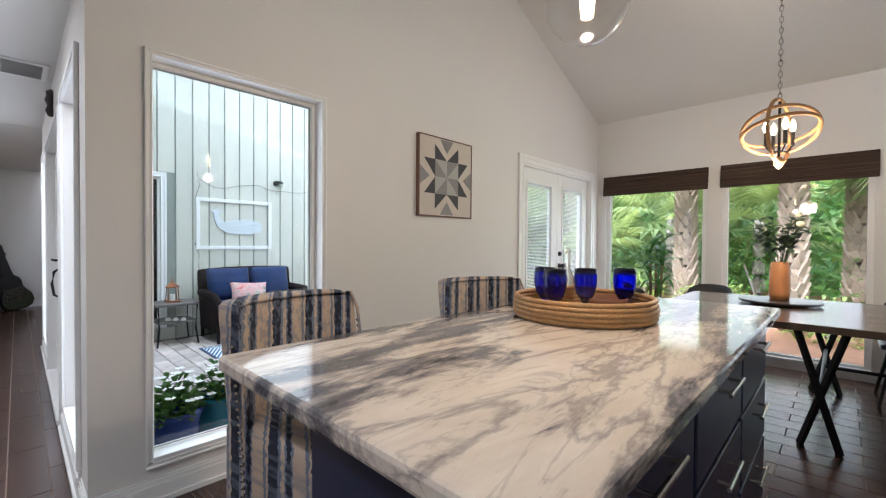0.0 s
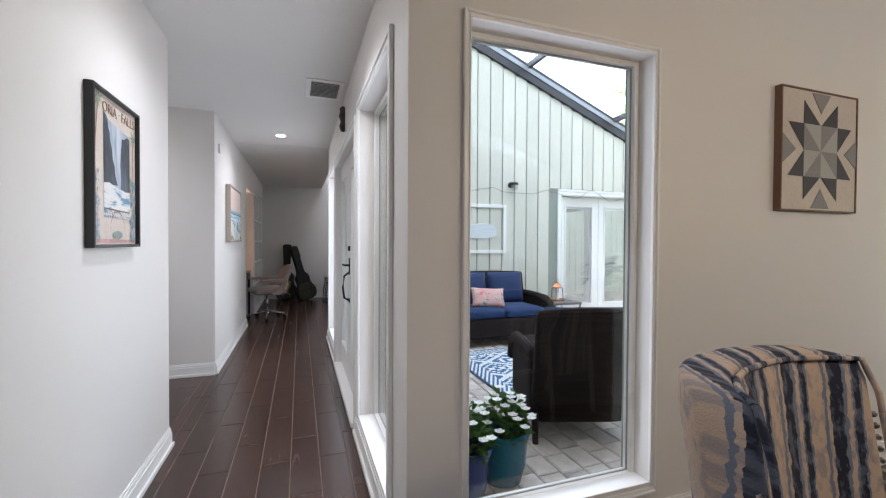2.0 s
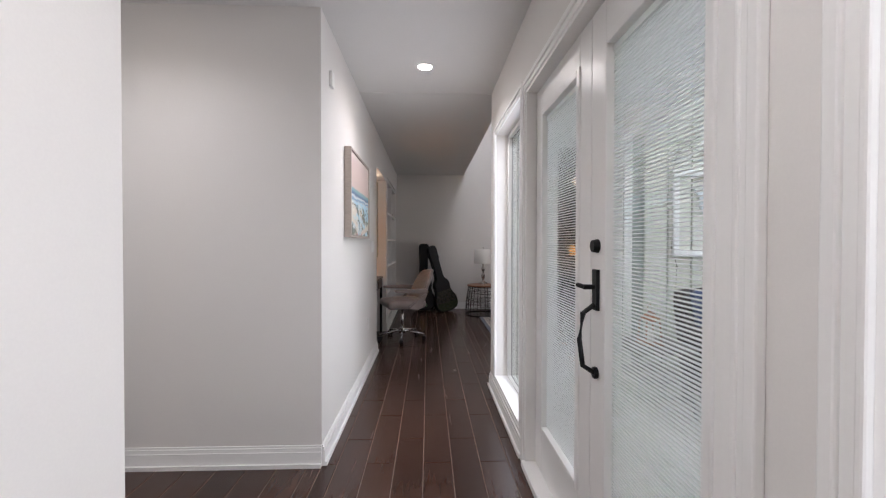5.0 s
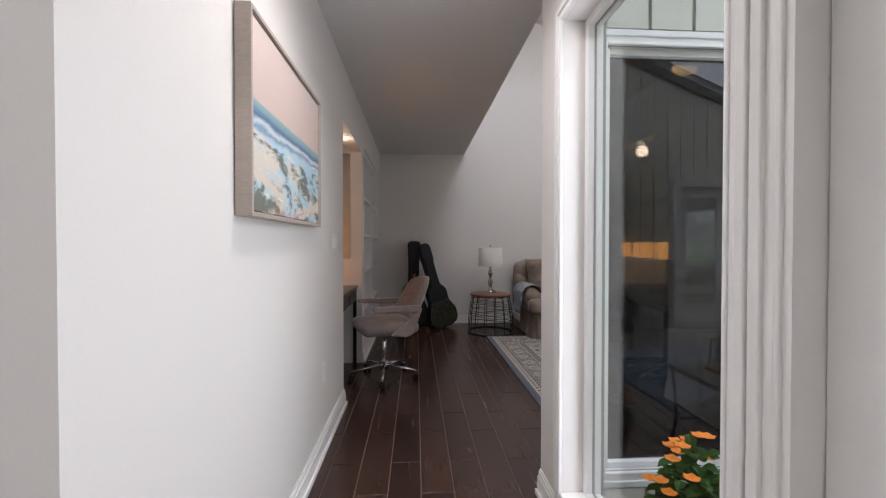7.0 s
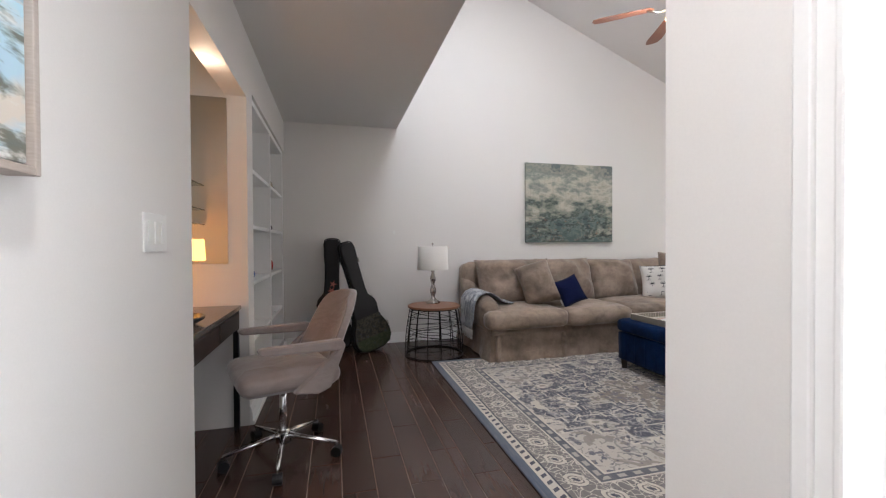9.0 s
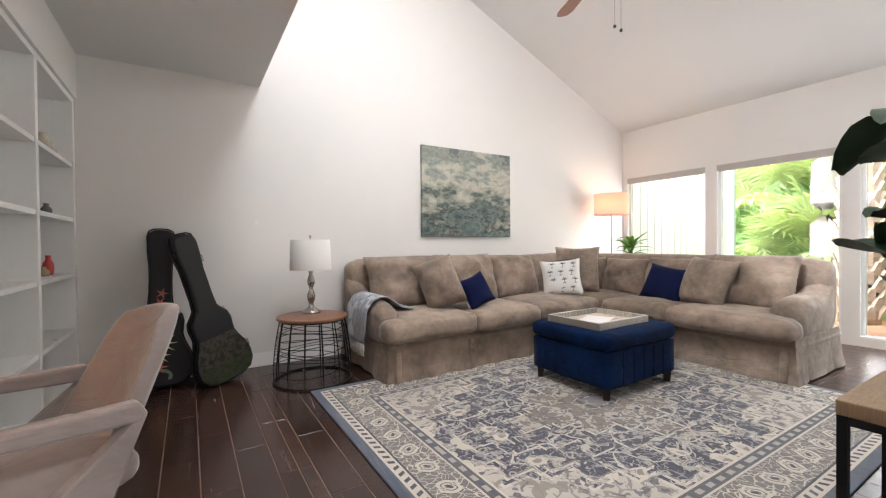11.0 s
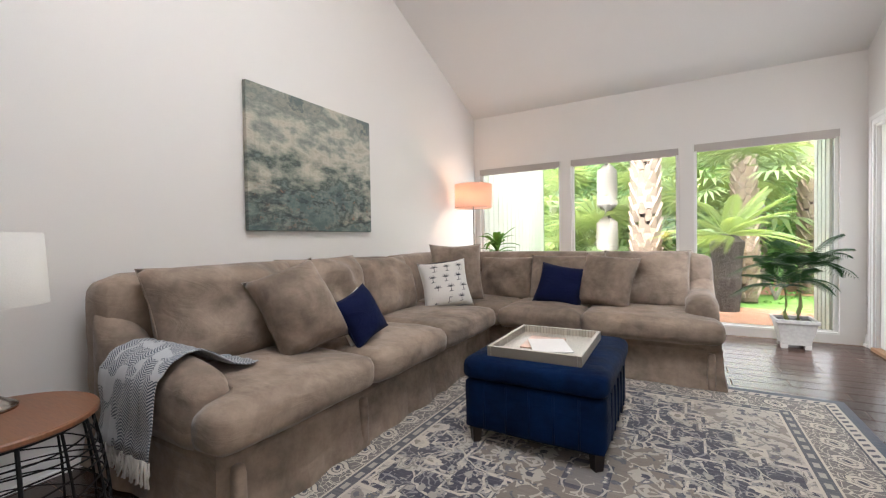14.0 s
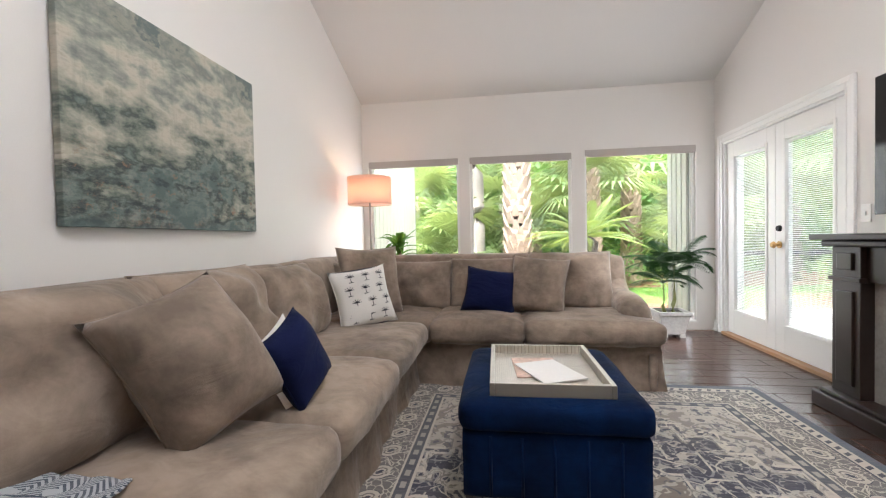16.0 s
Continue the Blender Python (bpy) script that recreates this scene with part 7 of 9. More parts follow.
for ax_, th_ in ((pose(0, 0, 0, 0, -9, 0) @ pose(0, 0, 0, -14), 0.012), (pose(0, 0, 0, 0, -9, 0) @ pose(0, 0, 0, -36), 0.012), (pose(0, 0, 0, 90, 0, 78), 0.012)):
    part("hoop", tube([ax_ @ Vector((R * math.cos(a), R * math.sin(a), 0)) * (1, 1)[0] for a in (2 * math.pi * i / 48 for i in range(48))], th_, 8, True), ROPE, ch, "rope-wrapped metal hoop", smooth=True)
part("stem", rod((0, 0, -0.20), (0, 0, 0.21), 0.008), BLACK, ch)
part("bottom_finial", lathe([(0, -0.25), (0.025, -0.225), (0.03, -0.2), (0.012, -0.17), (0, -0.17)], 16), ROPE, ch, smooth=True)
for i in range(4):
    a = math.pi / 2 * i + 0.5
    x, y = 0.075 * math.cos(a), 0.075 * math.sin(a)
    part("arm", tube([(0, 0, -0.13), (x * 0.6, y * 0.6, -0.14), (x, y, -0.10)], 0.005, 6), BLACK, ch, smooth=True)
    part("candle", rod((x, y, -0.10), (x, y, -0.01), 0.011, seg=12), plain("candle_sleeve", (0.03, 0.026, 0.022), 0.5), ch)
    part("bulb", lathe([(0, -0.012), (0.012, 0.0), (0.018, 0.025), (0.011, 0.055), (0, 0.075)], 14, centre=(x, y, 0)), BULB, ch, "lit candle bulb", smooth=True)
zt = vault_k(3.5) - 1.97
i, z = 0, 0.21
while z < zt - 0.03:
    q = pose(0, 0, z + 0.018, 90, 0, 90 * (i % 2))
    part("chain_link", tube([q @ Vector((0.010 * math.cos(a), 0.022 * math.sin(a), 0)) for a in (2 * math.pi * k / 12 for k in range(12))], 0.0032, 5, True), NICKEL, ch)
    z, i = z + 0.036, i + 1
part("canopy", rod((0, 0, zt - 0.02), (0, 0, zt + 0.04), 0.06, seg=24), BLACK, ch)
lamp("chandelier_bulbs", "POINT", pose(-0.30, 3.5, 1.70), 5, WARM, 0.08)

# dining table, chairs, vase
TABLEW = plain("dark_table_wood", (0.085, 0.058, 0.042), 0.22, vary=0.3, big=2, fine=14, stretch=(1, 7, 1), relief=0.08)
dt = thing("dining_table", -0.05, 4.02, 0, label="long dark wooden dining table with black crossed metal legs", category="table")
part("tabletop", box(-1.0, 1.0, -0.77, 0.72, 0.705, 0.75), TABLEW, dt, "dark wooden top", bevel=0.004)
for cx in (-0.02, 0.85):
    for cy in (-0.70, 0.60):
        for k in (-1, 1):
            part("leg", rod((cx + 0.11 * k, cy + 0.015 * k, 0.705), (cx - 0.09 * k, cy + 0.015 * k, 0.0), 0.020, seg=4), BLACK, dt, "black metal leg")
    part("stretcher", rod((cx, -0.70, 0.36), (cx, 0.60, 0.36), 0.012), BLACK, dt)
part("stretcher", rod((-0.02, -0.05, 0.36), (0.85, -0.05, 0.36), 0.012), BLACK, dt)
ls = part("lazy_susan", lathe([(0, 0), (0.16, 0), (0.19, 0.012), (0.26, 0.016), (0.265, 0.03), (0.25, 0.034), (0, 0.034)], 48), plain("dark_tray", (0.03, 0.027, 0.025), 0.3), smooth=False)
ls.location = (-0.34, 4.2, 0.75)
tagged(ls, "round dark tray in the middle of the dining table", "tray")
vs = thing("flower_vase", -0.34, 4.2, 0.784, label="tall orange-brown wooden vase with leafy white flowers", category="vase")
part("vase", lathe([(0, 0), (0.06, 0), (0.068, 0.05), (0.066, 0.24), (0.052, 0.30), (0.04, 0.30), (0.04, 0.05), (0, 0.05)], 28), plain("vase_wood", (0.42, 0.18, 0.06), 0.5, vary=0.2, stretch=(1, 1, 0.2), fine=40), vs, smooth=True)
rg = random.Random(8)
SAGE, PETAL = plain("bouquet_leaf", (0.045, 0.075, 0.03), 0.6, vary=0.4), plain("white_petal", (0.55, 0.52, 0.36), 0.8, vary=0.1)
for k in range(16):
    a, up = rg.uniform(0, 6.28), rg.uniform(0.75, 1.4)
    ln = rg.uniform(0.26, 0.42)
    p1 = Vector((ln * math.cos(up) * math.cos(a), ln * math.cos(up) * math.sin(a), 0.28 + ln * math.sin(up)))
    stem = tube([(0, 0, 0.2), p1 * 0.6 + Vector((0, 0, 0.1)), p1], 0.003, 5)
    for j in range(9):
        s = 0.4 + 0.6 * j / 9
        strap_leaf(stem, tuple((p1 * s + Vector((0, 0, 0.28 * (1 - s))))), a + j * 2.4, rg.uniform(-0.2, 0.8), 0.095, 0.042, 0.2, n=3)
    part("sprig", stem, SAGE, vs, "leafy green sprig")
    if k % 4 == 1:
        bl = bmesh.new()
        bmesh.ops.create_icosphere(bl, subdivisions=2, radius=0.022, matrix=Matrix.Translation(p1))
        for v2 in bl.verts:
            v2.co += (v2.co - p1).normalized() * 0.008 * noise.noise(v2.co * 90)
        part("blossom", bl, PETAL, vs, "white blossom")


def dining_chair(x, y, turn):
    ob = thing("dining_chair", x, y, 0, turn, label="black moulded dining chair with splayed black legs", category="chair", group="chairs round the dining table")
    SHELL = bpy.data.materials.get("black_shell") or plain("black_shell", (0.02, 0.021, 0.022), 0.4, vary=0.1)
    part("seat", soft_box(0.46, 0.44, 0.05, 0.022, 8, 0.0, 0.0, 0, pose(0, 0, 0.43)), SHELL, ob, smooth=True)
    bm = bmesh.new()
    rows = []
    for i in range(9):
        s = i / 8
        rows.append([[bm.verts.new(((0.25 + 0.0 * s) * math.sin(u) * (1 - 0.2 * s * s * abs(math.sin(u)) ** 4), -0.22 + off + 0.17 * (1 - math.cos(u)) - 0.06 * s, 0.45 + 0.34 * s - 0.07 * abs(math.sin(u)) ** 3 * s)) for u in (-1.25 + 2.5 * j / 12 for j in range(13))] for off in (0, -0.018)])
    for p, q in zip(rows, rows[1:]):
        for j in range(12):
            for k in (0, 1):
                bm.faces.new((p[k][j], p[k][j + 1], q[k][j + 1], q[k][j]))
    for j in range(12):
        bm.faces.new((rows[-1][0][j], rows[-1][0][j + 1], rows[-1][1][j + 1], rows[-1][1][j]))
    for e in (0, 12):
        for p, q in zip(rows, rows[1:]):
            bm.faces.new((p[0][e], q[0][e], q[1][e], p[1][e]))
    part("backrest", bm, SHELL, ob, "curved black shell back", smooth=True)
    for sx in (-1, 1):
        for sy in (-1, 1):
            part("leg", rod((sx * 0.23, sy * 0.22, 0), (sx * 0.15, sy * 0.14, 0.44), 0.011, 0.015), BLACK, ob, "thin splayed leg")
    return ob


d1 = dining_chair(0.46, 3.42, 0)
copy_thing(d1, pose(0.46, 4.72, 0, 0, 0, 180))
copy_thing(d1, pose(-1.30, 4.35, 0, 0, 0, -90))
copy_thing(d1, pose(-1.0, 4.92, 0, 0, 0, 176))
pl = thing("potted_plant", -1.45, 4.85, 0, label="tall green leafy plant in a dark pot by the dining windows", category="plant")
part("pot", lathe([(0, 0), (0.14, 0), (0.18, 0.3), (0.17, 0.32), (0.15, 0.3), (0, 0.3)], 28), plain("dark_planter", (0.04, 0.04, 0.045), 0.5), pl, smooth=True)
for k in range(3):
    part("stem", rod((0.04 * k - 0.04, 0.02 * k, 0.28), (0.05 * k - 0.05, 0.03 * k, 1.0), 0.014), bpy.data.materials["plant_stem"], pl)
for i in range(48):
    bm = bmesh.new()
    k = i % 3
    strap_leaf(bm, (0.05 * k - 0.05, 0.03 * k, 0.72 + 0.011 * i), i * 2.4, rg.uniform(0.2, 1.1), rg.uniform(0.22, 0.34), 0.045, rg.uniform(0.3, 0.9))
    part("leaf", bm, DEEPLEAF, pl, smooth=True)
# woven roman shades in the dining room
m, t, b = shader("woven_bamboo")
v = coords(t)
st3 = noise_tex(t, coords(t, (2, 1, 160)), 1.0, 3)
t.links.new(ramp(t, st3, [(0.35, (0.018, 0.010, 0.007)), (0.55, (0.055, 0.030, 0.018)), (0.7, (0.10, 0.06, 0.035))]), b.inputs["Base Color"])
b.inputs["Roughness"].default_value = 0.8
bump(t, b, st3, 0.6, 0.006)
for a, c2 in ((-2.17, -1.06), (-0.91, 0.22), (0.36, 1.5)):
    ob = thing("roman_shade", 0, 0, 0, label="raised dark brown woven bamboo shade over the window", category="blind", group="dining room shades")
    for k, (z0, z1, off) in enumerate(((1.96, 2.06, 0.018), (1.89, 1.975, 0.026), (1.82, 1.905, 0.036))):
        part("fold", box(a - 0.02, c2 + 0.02, YD - off - 0.016, YD - off, z0, z1), m, ob, "woven fold", bevel=0.006)

# ---- outside: ground, cladding ----
GRASS = plain("lawn", (0.13, 0.25, 0.04), 0.9, vary=0.4, big=3, fine=60, relief=0.6, depth=0.02)
MULCH = plain("pine_straw", (0.30, 0.145, 0.085), 0.95, vary=0.4, big=4, fine=80, relief=0.8, depth=0.02)
g = bmesh.new()
bmesh.ops.create_grid(g, x_segments=2, y_segments=2, size=400)
bmesh.ops.translate(g, verts=g.verts, vec=(0, 0, -0.20))
tagged(part("ground", g, GRASS), "green lawn ground", "ground", kind="structure")
mb = bmesh.new()
for (cx, cy, rx, ry) in ((-8.6, 7.4, 3.2, 1.7), (-8.0, 13.5, 12.0, 2.4), (-0.5, 8.0, 3.6, 2.4)):
    ringv = [mb.verts.new((cx + rx * math.cos(a) * (1 + 0.08 * math.sin(5 * a)), cy + ry * math.sin(a) * (1 + 0.1 * math.sin(3 * a)), -0.185)) for a in (2 * math.pi * i / 40 for i in range(40))]
    mb.faces.new(ringv)
tagged(part("mulch_bed", mb, MULCH), "red-brown pine straw beds", "ground", kind="structure")
tagged(part("pavement_bed", box(XEO, XKO, YHO, 7.4, -0.19, COURT - 0.012), SAND), "sandy joints of the courtyard paving", "pavement", kind="structure")
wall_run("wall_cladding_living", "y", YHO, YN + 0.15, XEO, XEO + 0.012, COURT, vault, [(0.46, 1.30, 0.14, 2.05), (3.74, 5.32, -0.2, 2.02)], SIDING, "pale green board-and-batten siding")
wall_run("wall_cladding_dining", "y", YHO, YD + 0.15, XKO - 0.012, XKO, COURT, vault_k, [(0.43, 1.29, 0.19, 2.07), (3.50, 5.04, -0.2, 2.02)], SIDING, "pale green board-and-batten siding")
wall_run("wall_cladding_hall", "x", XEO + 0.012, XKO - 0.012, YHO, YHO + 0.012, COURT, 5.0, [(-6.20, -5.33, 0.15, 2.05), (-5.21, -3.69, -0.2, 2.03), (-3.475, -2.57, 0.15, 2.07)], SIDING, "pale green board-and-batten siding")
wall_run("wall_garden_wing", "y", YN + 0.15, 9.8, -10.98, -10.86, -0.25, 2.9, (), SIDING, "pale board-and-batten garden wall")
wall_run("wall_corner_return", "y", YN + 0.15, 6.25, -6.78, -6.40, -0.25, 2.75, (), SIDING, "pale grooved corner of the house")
for nm, x0, x1, topf, holes in (("wall_cladding_living", XEO + 0.012, XEO + 0.030, vault, ((0.39, 1.37, 0.07, 2.12), (3.65, 5.41, -0.2, 2.11))), ("wall_cladding_dining", XKO - 0.030, XKO - 0.012, vault_k, ((0.40, 1.32, 0.15, 2.10), (3.41, 5.13, -0.2, 2.11)))):
    y = 0.55
    while y < 5.5:
        segs = [(COURT, topf(y) - 0.02)]
        for h in holes:
            if h[0] < y + 0.093 and h[1] > y - 0.093:
                segs = [(COURT, h[2]), (h[3], topf(y) - 0.02)] if h[2] > COURT else [(h[3], topf(y) - 0.02)]
        for z0, z1 in segs:
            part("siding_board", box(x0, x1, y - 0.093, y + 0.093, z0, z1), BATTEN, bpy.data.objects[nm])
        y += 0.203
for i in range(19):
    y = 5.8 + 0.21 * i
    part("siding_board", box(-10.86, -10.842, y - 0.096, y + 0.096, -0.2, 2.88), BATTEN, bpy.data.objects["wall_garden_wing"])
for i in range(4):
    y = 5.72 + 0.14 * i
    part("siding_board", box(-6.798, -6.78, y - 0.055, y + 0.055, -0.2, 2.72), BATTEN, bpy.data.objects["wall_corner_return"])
# roof edges and the screen enclosure's beams
for nm, x0, x1, f, y1 in (("fascia_living", XEO + 0.012, XEO + 0.07, vault, YN + 0.4), ("fascia_dining", XKO - 0.07, XKO - 0.012, vault_k, YD + 0.4)):
    slab(nm, x0, x1, YHO, y1, lambda y, f=f: f(y) - 0.03, 0.11, ROOFDARK, "dark bronze roof edge", "roof")
    slab(nm + "_flashing", x0 - 0.01, x1 + 0.01, YHO, y1, lambda y, f=f: f(y) + 0.09, 0.07, FLASHING, "grey metal flashing along the roof edge", "roof")
enc = thing("screen_enclosure", 0, 0, 0, label="dark bronze framework of the courtyard screen roof", category="enclosure", kind="structure")
for y in (1.5, 3.1, 4.7):
    part("beam", box(XEO + 0.05, XKO - 0.05, y - 0.025, y + 0.025, vault(y) + 0.16, vault(y) + 0.24), ROOFDARK, enc, "dark bronze beam")
part("header", box(XEO, XKO, 5.86, 5.92, 2.62, 2.72), ROOFDARK, enc)
for x in (XEO + 0.03, -4.4, XKO - 0.03):
    part("post", box(x - 0.03, x + 0.03, 5.86, 5.92, -0.19, 2.62), ROOFDARK, enc, "dark bronze post")
    part("rafter", tube([(x, 5.89, 2.68), (x, 3.1, vault(3.1) + 0.2)], 0.025, 4), ROOFDARK, enc) if x == -4.4 else None
part("chair_rail", box(XEO, XKO, 5.87, 5.91, 0.80, 0.85), ROOFDARK, enc)

# ---- courtyard furniture ----
m, t, b = shader("dark_wicker")
v = coords(t)
w1 = node(t, "ShaderNodeTexWave", Scale=38.0, Distortion=0.6, Detail=1.0)
w1.bands_direction = "Z"
t.links.new(v, w1.inputs["Vector"])
w2 = node(t, "ShaderNodeTexWave", Scale=26.0, Distortion=0.5, Detail=1.0)
w2.bands_direction = "DIAGONAL"
t.links.new(v, w2.inputs["Vector"])
hgt = mathn(t, "MULTIPLY", w1.outputs["Fac"], mathn(t, "MULTIPLY_ADD", w2.outputs["Fac"], 0.6, 0.4))
t.links.new(ramp(t, hgt, [(0.1, (0.005, 0.003, 0.003)), (0.5, (0.024, 0.014, 0.011)), (1.0, (0.058, 0.037, 0.029))]), b.inputs["Base Color"])
b.inputs["Roughness"].default_value = 0.75
b.inputs["Specular IOR Level"].default_value = 0.2
bump(t, b, hgt, 0.9, 0.008)
WICKER = m
BLUEC = suede("outdoor_blue_cloth", (0.030, 0.050, 0.125), 0.15, 0.1)


def wicker_seat(name, x, y, turn, width, seats, label, category):
    """Wicker armchair or settee, front towards local -y, back at +y."""
    ob = thing(name, x, y, COURT, turn, label=label, category=category)
    h = width / 2
    part("seat_box", soft_box(width - 0.16, 0.62, 0.24, 0.02, 6, 0, 0, 0, pose(0, -0.02, 0.12)), WICKER, ob, "woven wicker seat box", smooth=True)
    bk = soft_box(width - 0.06, 0.07, 0.66, 0.03, 8, 0, 0, 0, pose(0, 0.33, 0.24))
    for v2 in bk.verts:
        v2.co.y += 0.12 * max(0, (v2.co.z - 0.3) / 0.6)
        v2.co.z += 0.03 * math.cos(v2.co.x / h * 1.4)
    part("backrest", bk, WICKER, ob, "woven wicker back", smooth=True)
    for s in (-1, 1):
        part("side_panel", soft_box(0.06, 0.62, 0.42, 0.02, 6, 0, 0, 0, pose(s * (h - 0.05), 0.0, 0.14)), WICKER, ob, "woven wicker side", smooth=True)
        part("arm", tube([(s * (h - 0.05), 0.34, 0.60), (s * (h - 0.045), 0.1, 0.60), (s * (h - 0.04), -0.22, 0.585), (s * (h - 0.04), -0.33, 0.53), (s * (h - 0.04), -0.35, 0.40)], 0.05, 12), WICKER, ob, "rolled wicker arm", smooth=True)
        for yy in (-0.31, 0.31):
            part("leg", rod((s * (h - 0.06), yy * 1.05, 0), (s * (h - 0.06), yy, 0.2), 0.02, 0.025), WICKER, ob, "short dark leg")
    sw = (width - 0.20) / seats
    for k in range(seats):
        cx = -h + 0.10 + sw * (k + 0.5)
        part("seat_cushion", soft_box(sw - 0.01, 0.58, 0.12, 0.04, 8, 0.012, 0.002, k, pose(cx, -0.03, 0.36)), BLUEC, ob, "blue seat cushion", smooth=True)
        part("back_cushion", pillow(sw - 0.01, 0.46, 0.20, 12, 0.02, 0.006, k, pose(cx, 0.24, 0.47, -14, 0, 0)), BLUEC, ob, "blue back cushion", smooth=True)
    return ob


wicker_seat("wicker_loveseat", -5.93, 2.37, 90, 1.36, 2, "dark wicker loveseat with blue cushions against the siding", "loveseat")
wicker_seat("wicker_armchair", -3.46, 1.72, -108, 0.74, 1, "dark wicker armchair with a blue cushion on the pavers", "chair")
m, t, b = shader("floral_cloth")
v = coords(t)
fl_ = noise_tex(t, v, 14.0, 3, 0.6, 1.0)
t.links.new(ramp(t, fl_, [(0.36, (0.10, 0.16, 0.10)), (0.43, (0.66, 0.60, 0.52)), (0.5, (0.62, 0.26, 0.27)), (0.58, (0.66, 0.45, 0.42)), (0.66, (0.60, 0.16, 0.14))]), b.inputs["Base Color"])
b.inputs["Roughness"].default_value = 0.9
fpil = part("floral_pillow", pillow(0.50, 0.28, 0.14, 12, 0.08, 0.008, 2), m, smooth=True)
fpil.matrix_world = pose(-5.82, 2.22, COURT + 0.475, 0, 0, 90) @ pose(0, 0, 0, -25, 4, 0)
tagged(fpil, "pink floral lumbar pillow on the blue loveseat", "pillow")


def patio_table(x, y, label, w=0.46, h=0.52):
    ob = thing("patio_side_table", x, y, COURT, label=label, category="table", group="patio side tables")
    part("tabletop", box(-w / 2, w / 2, -w / 2, w / 2, h - 0.03, h), plain("grey_slat_top", (0.14, 0.125, 0.115), 0.6, vary=0.2), ob, bevel=0.004)
    part("shelf", box(-w / 2 + 0.02, w / 2 - 0.02, -w / 2 + 0.02, w / 2 - 0.02, 0.28, 0.295), bpy.data.materials["grey_slat_top"], ob)
    for sx in (-1, 1):
        for sy in (-1, 1):
            part("leg", tube([(sx * (w / 2 - 0.01), sy * (w / 2 - 0.01), 0), (sx * (w / 2 - 0.035), sy * (w / 2 - 0.035), 0.2), (sx * (w / 2 - 0.02), sy * (w / 2 - 0.02), h - 0.03)], 0.011, 6), BLACK, ob, "curved dark metal leg")
    return ob


patio_table(-6.10, 1.38, "dark patio side table with a lower shelf by the loveseat")
patio_table(-5.86, 3.32, "dark curved-leg patio side table beside the loveseat")
COPPER = plain("aged_copper", (0.32, 0.13, 0.06), 0.4, 0.8, vary=0.25)
for x, y in ((-6.08, 1.36), (-5.86, 3.30)):
    ob = thing("lantern", x, y, COURT + 0.52, label="copper-coloured lantern with a handle on the patio table", category="lantern", group="lanterns")
    for sx in (-1, 1):
        for sy in (-1, 1):
            part("bar", rod((sx * 0.06, sy * 0.06, 0.02), (sx * 0.05, sy * 0.05, 0.19), 0.006), COPPER, ob)
    part("base", box(-0.075, 0.075, -0.075, 0.075, 0, 0.022), COPPER, ob, bevel=0.004)
    part("roof", lathe([(0.08, 0.185), (0.082, 0.195), (0.04, 0.235), (0.015, 0.25), (0.018, 0.265), (0, 0.27)], 4), COPPER, ob)
    part("handle", tube([(0.03 * math.cos(a), 0, 0.275 + 0.03 * math.sin(a)) for a in (math.pi * i / 10 for i in range(11))], 0.003, 5), COPPER, ob)
    part("candle", rod((0, 0, 0.022), (0, 0, 0.10), 0.03, seg=16), LINEN, ob, "pale pillar candle")
for i in range(3):
    sc = part("seashell", lathe([(0, 0), (0.035, 0.008), (0.03, 0.03), (0.012, 0.045), (0, 0.05)], 10), plain("shell", (0.62, 0.58, 0.52), 0.5))
    sc.matrix_world = pose(-6.02 + 0.05 * i, 1.30 + 0.07 * i, COURT + 0.295, 0, 0, 40 * i)
    tagged(sc, "small pale seashell on the patio table's shelf", "shell", "seashells")

# outdoor rug
m, t, b = shader("outdoor_rug")
tc = t.nodes.new("ShaderNodeTexCoord")
sp = t.nodes.new("ShaderNodeSeparateXYZ")
t.links.new(tc.outputs["Object"], sp.inputs[0])
fx, fy = mathn(t, "PINGPONG", sp.outputs[0], 0.245), mathn(t, "PINGPONG", sp.outputs[1], 0.305)
dia = mathn(t, "ADD", mathn(t, "DIVIDE", fx, 0.245), mathn(t, "DIVIDE", fy, 0.305))
blue_, wht = (0.045, 0.13, 0.29), (0.66, 0.68, 0.67)
# nested stepped lozenges round a small key block, between white diagonal bars
stepx = mathn(t, "SNAP", fx, 0.035)
stepy = mathn(t, "SNAP", fy, 0.035)
loz = mathn(t, "ADD", mathn(t, "DIVIDE", stepx, 0.245), mathn(t, "DIVIDE", stepy, 0.305))
key = mathn(t, "LESS_THAN", mathn(t, "FRACT", mathn(t, "MULTIPLY", mathn(t, "MAXIMUM", fx, mathn(t, "MULTIPLY", fy, 0.8)), 13.0)), 0.5)
bars = mathn(t, "LESS_THAN", mathn(t, "FRACT", mathn(t, "MULTIPLY", loz, 2.6)), 0.46)
cc = mixc(t, bars, blue_, wht)
cc = mixc(t, mathn(t, "LESS_THAN", dia, 0.62), cc, mixc(t, key, blue_, wht))
cc = mixc(t, mathn(t, "LESS_THAN", mathn(t, "ABSOLUTE", mathn(t, "SUBTRACT", dia, 1.0)), 0.13), cc, wht)
bx_ = mathn(t, "SUBTRACT", 0.98, mathn(t, "ABSOLUTE", sp.outputs[0]))
by_ = mathn(t, "SUBTRACT", 1.22, mathn(t, "ABSOLUTE", sp.outputs[1]))
ed = mathn(t, "MINIMUM", bx_, by_)
zz = mathn(t, "LESS_THAN", mathn(t, "FRACT", mathn(t, "MULTIPLY", mathn(t, "ADD", mathn(t, "ADD", sp.outputs[0], sp.outputs[1]), ed), 11.0)), 0.5)
